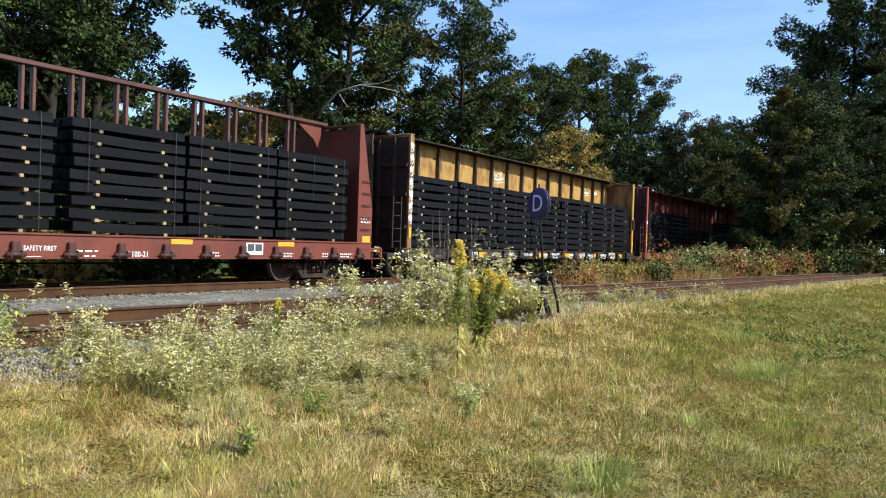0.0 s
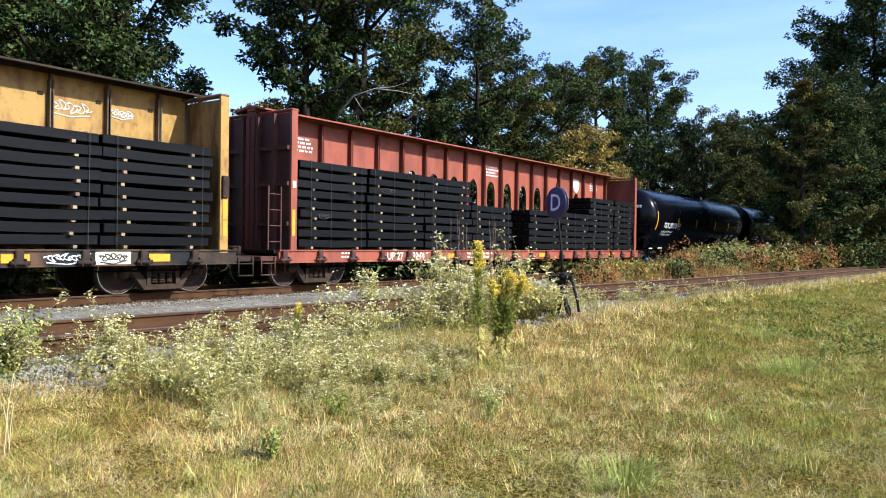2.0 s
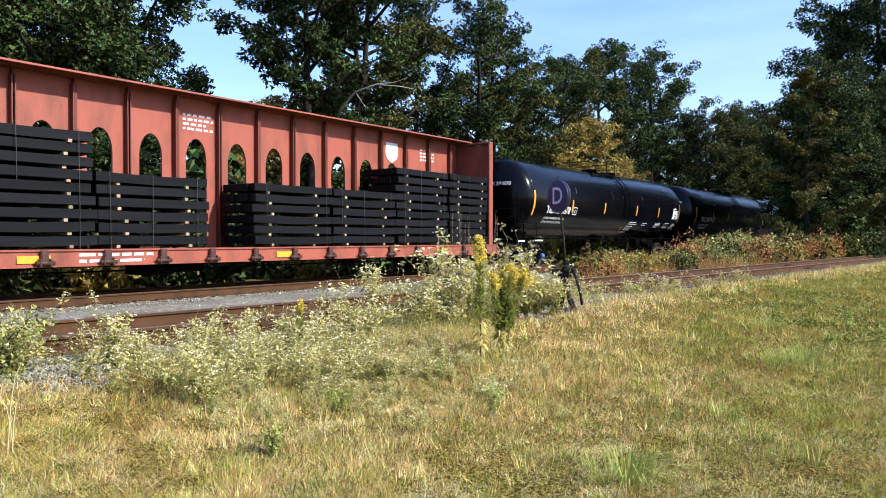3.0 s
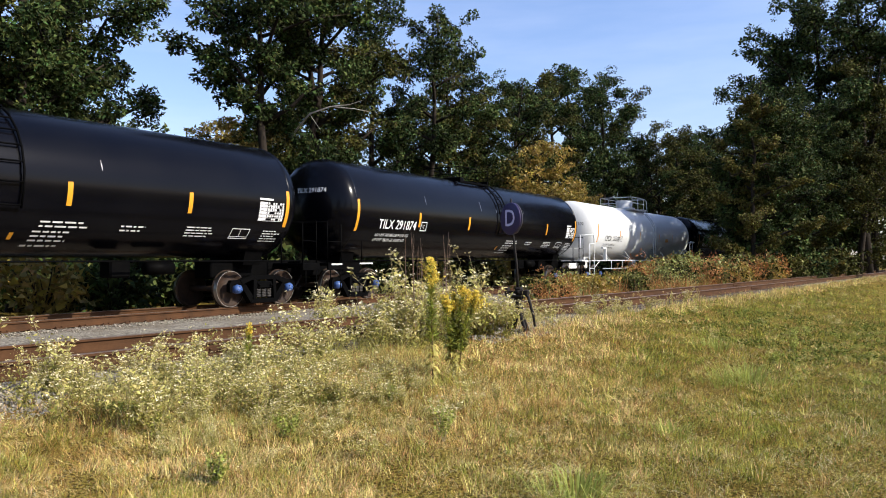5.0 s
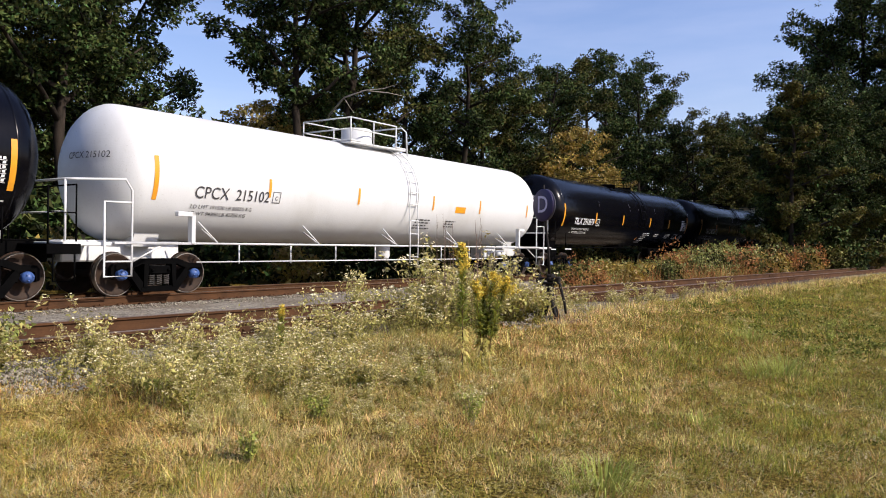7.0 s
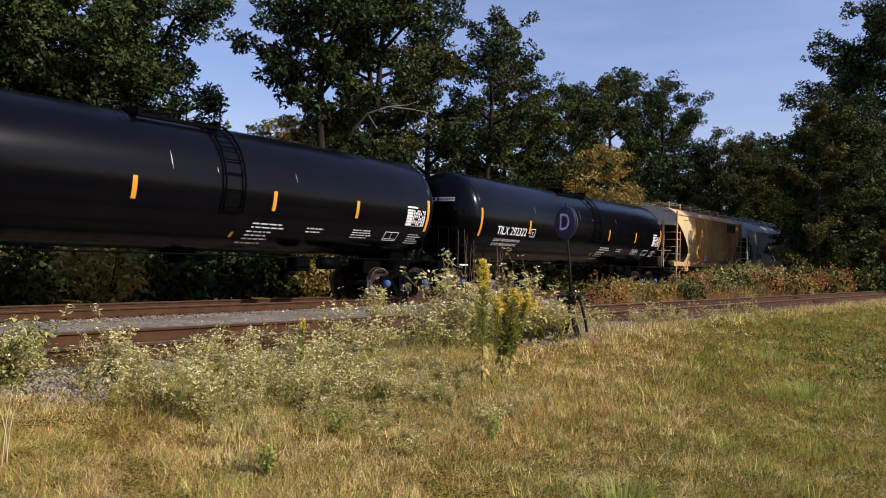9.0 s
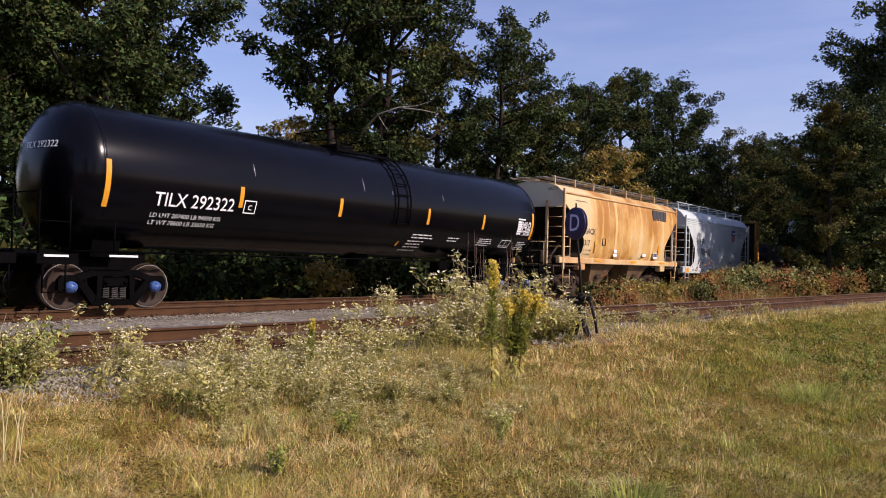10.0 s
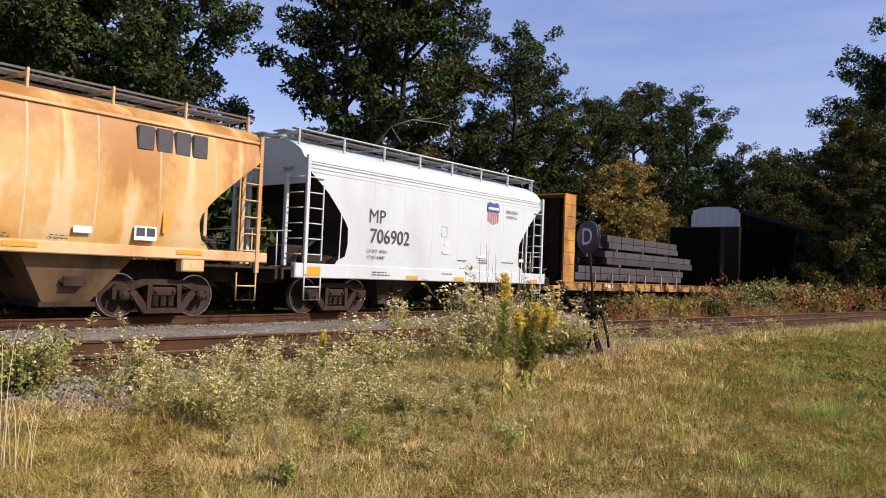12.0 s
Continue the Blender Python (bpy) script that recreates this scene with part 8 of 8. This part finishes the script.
goldenrod(0.27, 8.05, 1.33, 1, 1.05, "tall goldenrod in yellow bloom above a leafy stem", -0.03)
goldenrod(0.49, 8.30, 0.97, 2, 0.8, "bushy goldenrod with broad yellow flower heads", -0.10, 1.2)
goldenrod(0.52, 8.34, 1.02, 3, 1.0, "bushy goldenrod with broad yellow flower heads", 0.10, 1.4)
goldenrod(0.55, 8.30, 0.97, 4, 1.0, "bushy goldenrod with broad yellow flower heads", 0.22, 1.4)
goldenrod(0.50, 8.38, 0.95, 6, 0.7, "bushy goldenrod with broad yellow flower heads", 0.01, 1.3)
goldenrod(-1.57, 7.62, 0.62, 5, 0.40, "small slender goldenrod with one yellow tip", 0.02, 0.6, False)


def tuft(x, y, n, h, spread, seed, label, mat=None):
    rng = np.random.RandomState(seed)
    a = rng.uniform(0, 6.28, n)
    r = spread * rng.uniform(0, 0.45, n)
    lean = rng.uniform(0.2, 1.5, n)
    hh = h * rng.uniform(0.5, 1.1, n)
    base = np.stack([np.cos(a) * r, np.sin(a) * r, 0 * a - 0.02], 1)
    dirn = np.stack([np.cos(a), np.sin(a), 0 * a], 1)
    mid = base + dirn * (lean * hh * 0.4)[:, None] + np.array([0, 0, 1]) * (hh * 0.62)[:, None]
    tip = base + dirn * (lean * hh * 1.0)[:, None] + np.array([0, 0, 1]) * (hh * (1 - 0.35 * lean))[:, None]
    side = np.stack([-np.sin(a), np.cos(a), 0 * a], 1) * 0.0042
    quad = np.stack([base - side, base + side, mid + side * 0.9, mid - side * 0.9], 1)
    t = quads("blades", np.concatenate([quad, np.stack([mid - side * 0.9, mid + side * 0.9, tip, tip], 1) + 0.0], 0), mat or MATS["fresh_grass"])
    ob = new("grass_tuft", t)
    ob.matrix_basis = pose(x, y, float(ground_z(x, y)))
    tagged(ob, label, "grass tuft", "grass tufts")


material("fresh_grass", spec=0.12, base=(0.31, 0.345, 0.075), dark=(0.37, 0.38, 0.10), rough=0.5, scale=2, bump=0, per="island", spread=0.3, through_light=0.3)
tuft(1.07, 4.85, 150, 0.26, 0.6, 1, "tuft of fresh green grass in the lawn")
tuft(4.25, 9.3, 170, 0.36, 1.1, 2, "wide tuft of green grass in the lawn")
tuft(3.85, 9.1, 80, 0.27, 0.8, 4, "wide tuft of green grass in the lawn")
tuft(4.9, 11.9, 160, 0.3, 0.7, 3, "tuft of green grass in the lawn")
tuft(2.3, 6.6, 90, 0.16, 0.4, 5, "small tuft of green grass in the lawn")


def sprig(x, y, h, seed, label, flowers=0, name="sprig"):
    rng = np.random.RandomState(seed)
    s = thing(name, label, "weed", "", pose(x, y, float(ground_z(x, y))))
    st = Build()
    pts, fl = [], []
    for j in range(7):
        a = rng.uniform(0, 6.28)
        e = Vector((math.cos(a) * h * 0.45 * rng.uniform(.3, 1), math.sin(a) * h * 0.45 * rng.uniform(.3, 1), h * rng.uniform(0.6, 1.0)))
        st.tube([(0, 0, -0.02), tuple(e * 0.5 + Vector((0, 0, 0.02))), tuple(e)], [0.004, 0.003, 0.0015], 3, caps=False)
        pts += [tuple(e * q) for q in np.linspace(0.25, 1, 8)]
        fl += [tuple(e + Vector(rng.normal(size=3) * 0.03)) for _ in range(flowers)]
    tagged_stuff(part("stem", st, M_WEEDSTEM, s))
    part("leaves", quads("leaves", leaf_array(pts, [0.02] * len(pts), [5] * len(pts), 0.026, rng), MATS["fresh_grass"]), M_LEAF, s)
    if fl:
        blossom = part("blossom", quads("blossom", leaf_array(fl, [0.012] * len(fl), [4] * len(fl), 0.012, rng), M_FLOWER), M_FLOWER, s, "tiny white daisies")
        tagged_stuff(blossom)


sprig(-1.2, 4.9, 0.20, 1, "small dark green leafy weed in dry grass")
sprig(0.29, 6.1, 0.34, 2, "aster with tiny white flowers in dry grass", 6, "white_aster")
sprig(-0.94, 6.05, 0.24, 3, "slim green weed in dry grass")


for k, (x, y, h) in enumerate(((-2.3, 6.2, 0.18), (-0.15, 7.3, 0.18), (5.2, 10.6, 0.2), (6.3, 12.2, 0.25), (7.0, 13.6, 0.3), (7.6, 14.2, 0.3))):
    sprig(x, y, h, 30 + k, "low dark green leafy weed in the lawn")


def dead_stalks():
    rng = np.random.RandomState(6)
    d = thing("dead_stalks", "thin bare grey-brown stalks above the weeds", "weed", "", pose(0.3, 10.6, float(ground_z(0.3, 10.6))))
    for j in range(16):
        x, y = rng.uniform(-0.35, 0.35), rng.uniform(-0.3, 0.3)
        h = rng.uniform(1.0, 1.65)
        dx, dy = rng.uniform(-0.08, 0.08, 2)
        b = Build().tube([(x, y, -0.05), (x + dx * 0.5, y + dy * 0.5, h * 0.6), (x + dx, y + dy, h)], [0.004, 0.003, 0.0015], 4, caps=False)
        for q in (0.6, 0.75, 0.88):
            b.tube([(x + dx * q, y + dy * q, h * q), (x + dx * q + rng.uniform(-.05, .05), y + dy * q, h * q + 0.1)], [0.002, 0.001], 3, caps=False)
        part("stalk", b, material("dead_stalk", (0.20, 0.13, 0.09), (0.12, 0.08, 0.06), rough=0.9, bump=0), d)


dead_stalks()


def tall_straw(x, y, n, h0, h1, seed):
    rng = np.random.RandomState(seed)
    d = thing("tall_straw", "few tall pale dry grass stalks at the lawn's edge", "grass", "", pose(x, y, float(ground_z(x, y))))
    for j in range(n):
        a, r = rng.uniform(0, 6.28), rng.uniform(0, 0.13)
        px, py, h = math.cos(a) * r, math.sin(a) * r, rng.uniform(h0, h1)
        dx, dy = rng.uniform(-0.11, 0.11, 2)
        part("stalk", Build().tube([(px, py, -0.03), (px + dx * 0.3, py + dy * 0.3, h * 0.5), (px + dx * 0.7, py + dy * 0.7, h * 0.85), (px + dx * 1.3, py + dy * 1.3, h)], [0.0028, 0.0024, 0.002, 0.0008], 4, caps=False), MATS["bleached_straw"], d)


tall_straw(-3.0, 4.62, 7, 0.6, 0.92, 3)
tall_straw(-2.78, 4.55, 9, 0.3, 0.55, 4)
_p = SD * 2.4 + SN * (SIDE_NEAR - 0.75)
shrub(_p.x, _p.y, 0.30, 3, 40, "low leafy yellow-green bush beside the siding", "low bushes between the tracks")
for _k, (_s, _n, _f) in enumerate(((10.2, -0.6, 0.75), (10.4, -0.4, 0.8), (10.55, -0.25, 0.65), (11.6, -0.7, 0.45), (11.9, -0.5, 0.55), (11.5, -0.3, 0.55))):
    _p = SD * _s + SN * (SIDE_NEAR + _n)
    weed(_p.x, _p.y, _f, _k, 67.0 * _k)


# ---------------------------------------------------------------- what moves
def motions():
    times = [0, 0.1] + [0.5 * k for k in range(1, 24)] + [11.9, 12.0]
    for ob, u, y, z in MOVING:
        walk(ob, [(t, main_pose(u - SPEED * t, y, z)) for t in times])
    turn = math.degrees(SPEED / WHEEL_R)
    steps = [k / FPS for k in range(12 * FPS + 1)]
    for k, (w, x) in enumerate(WHEELSETS):
        walk(w, [(t, pose(x, 0, WHEEL_R, 0, -(turn * t + 37 * k) % 360, 0)) for t in steps])


motions()
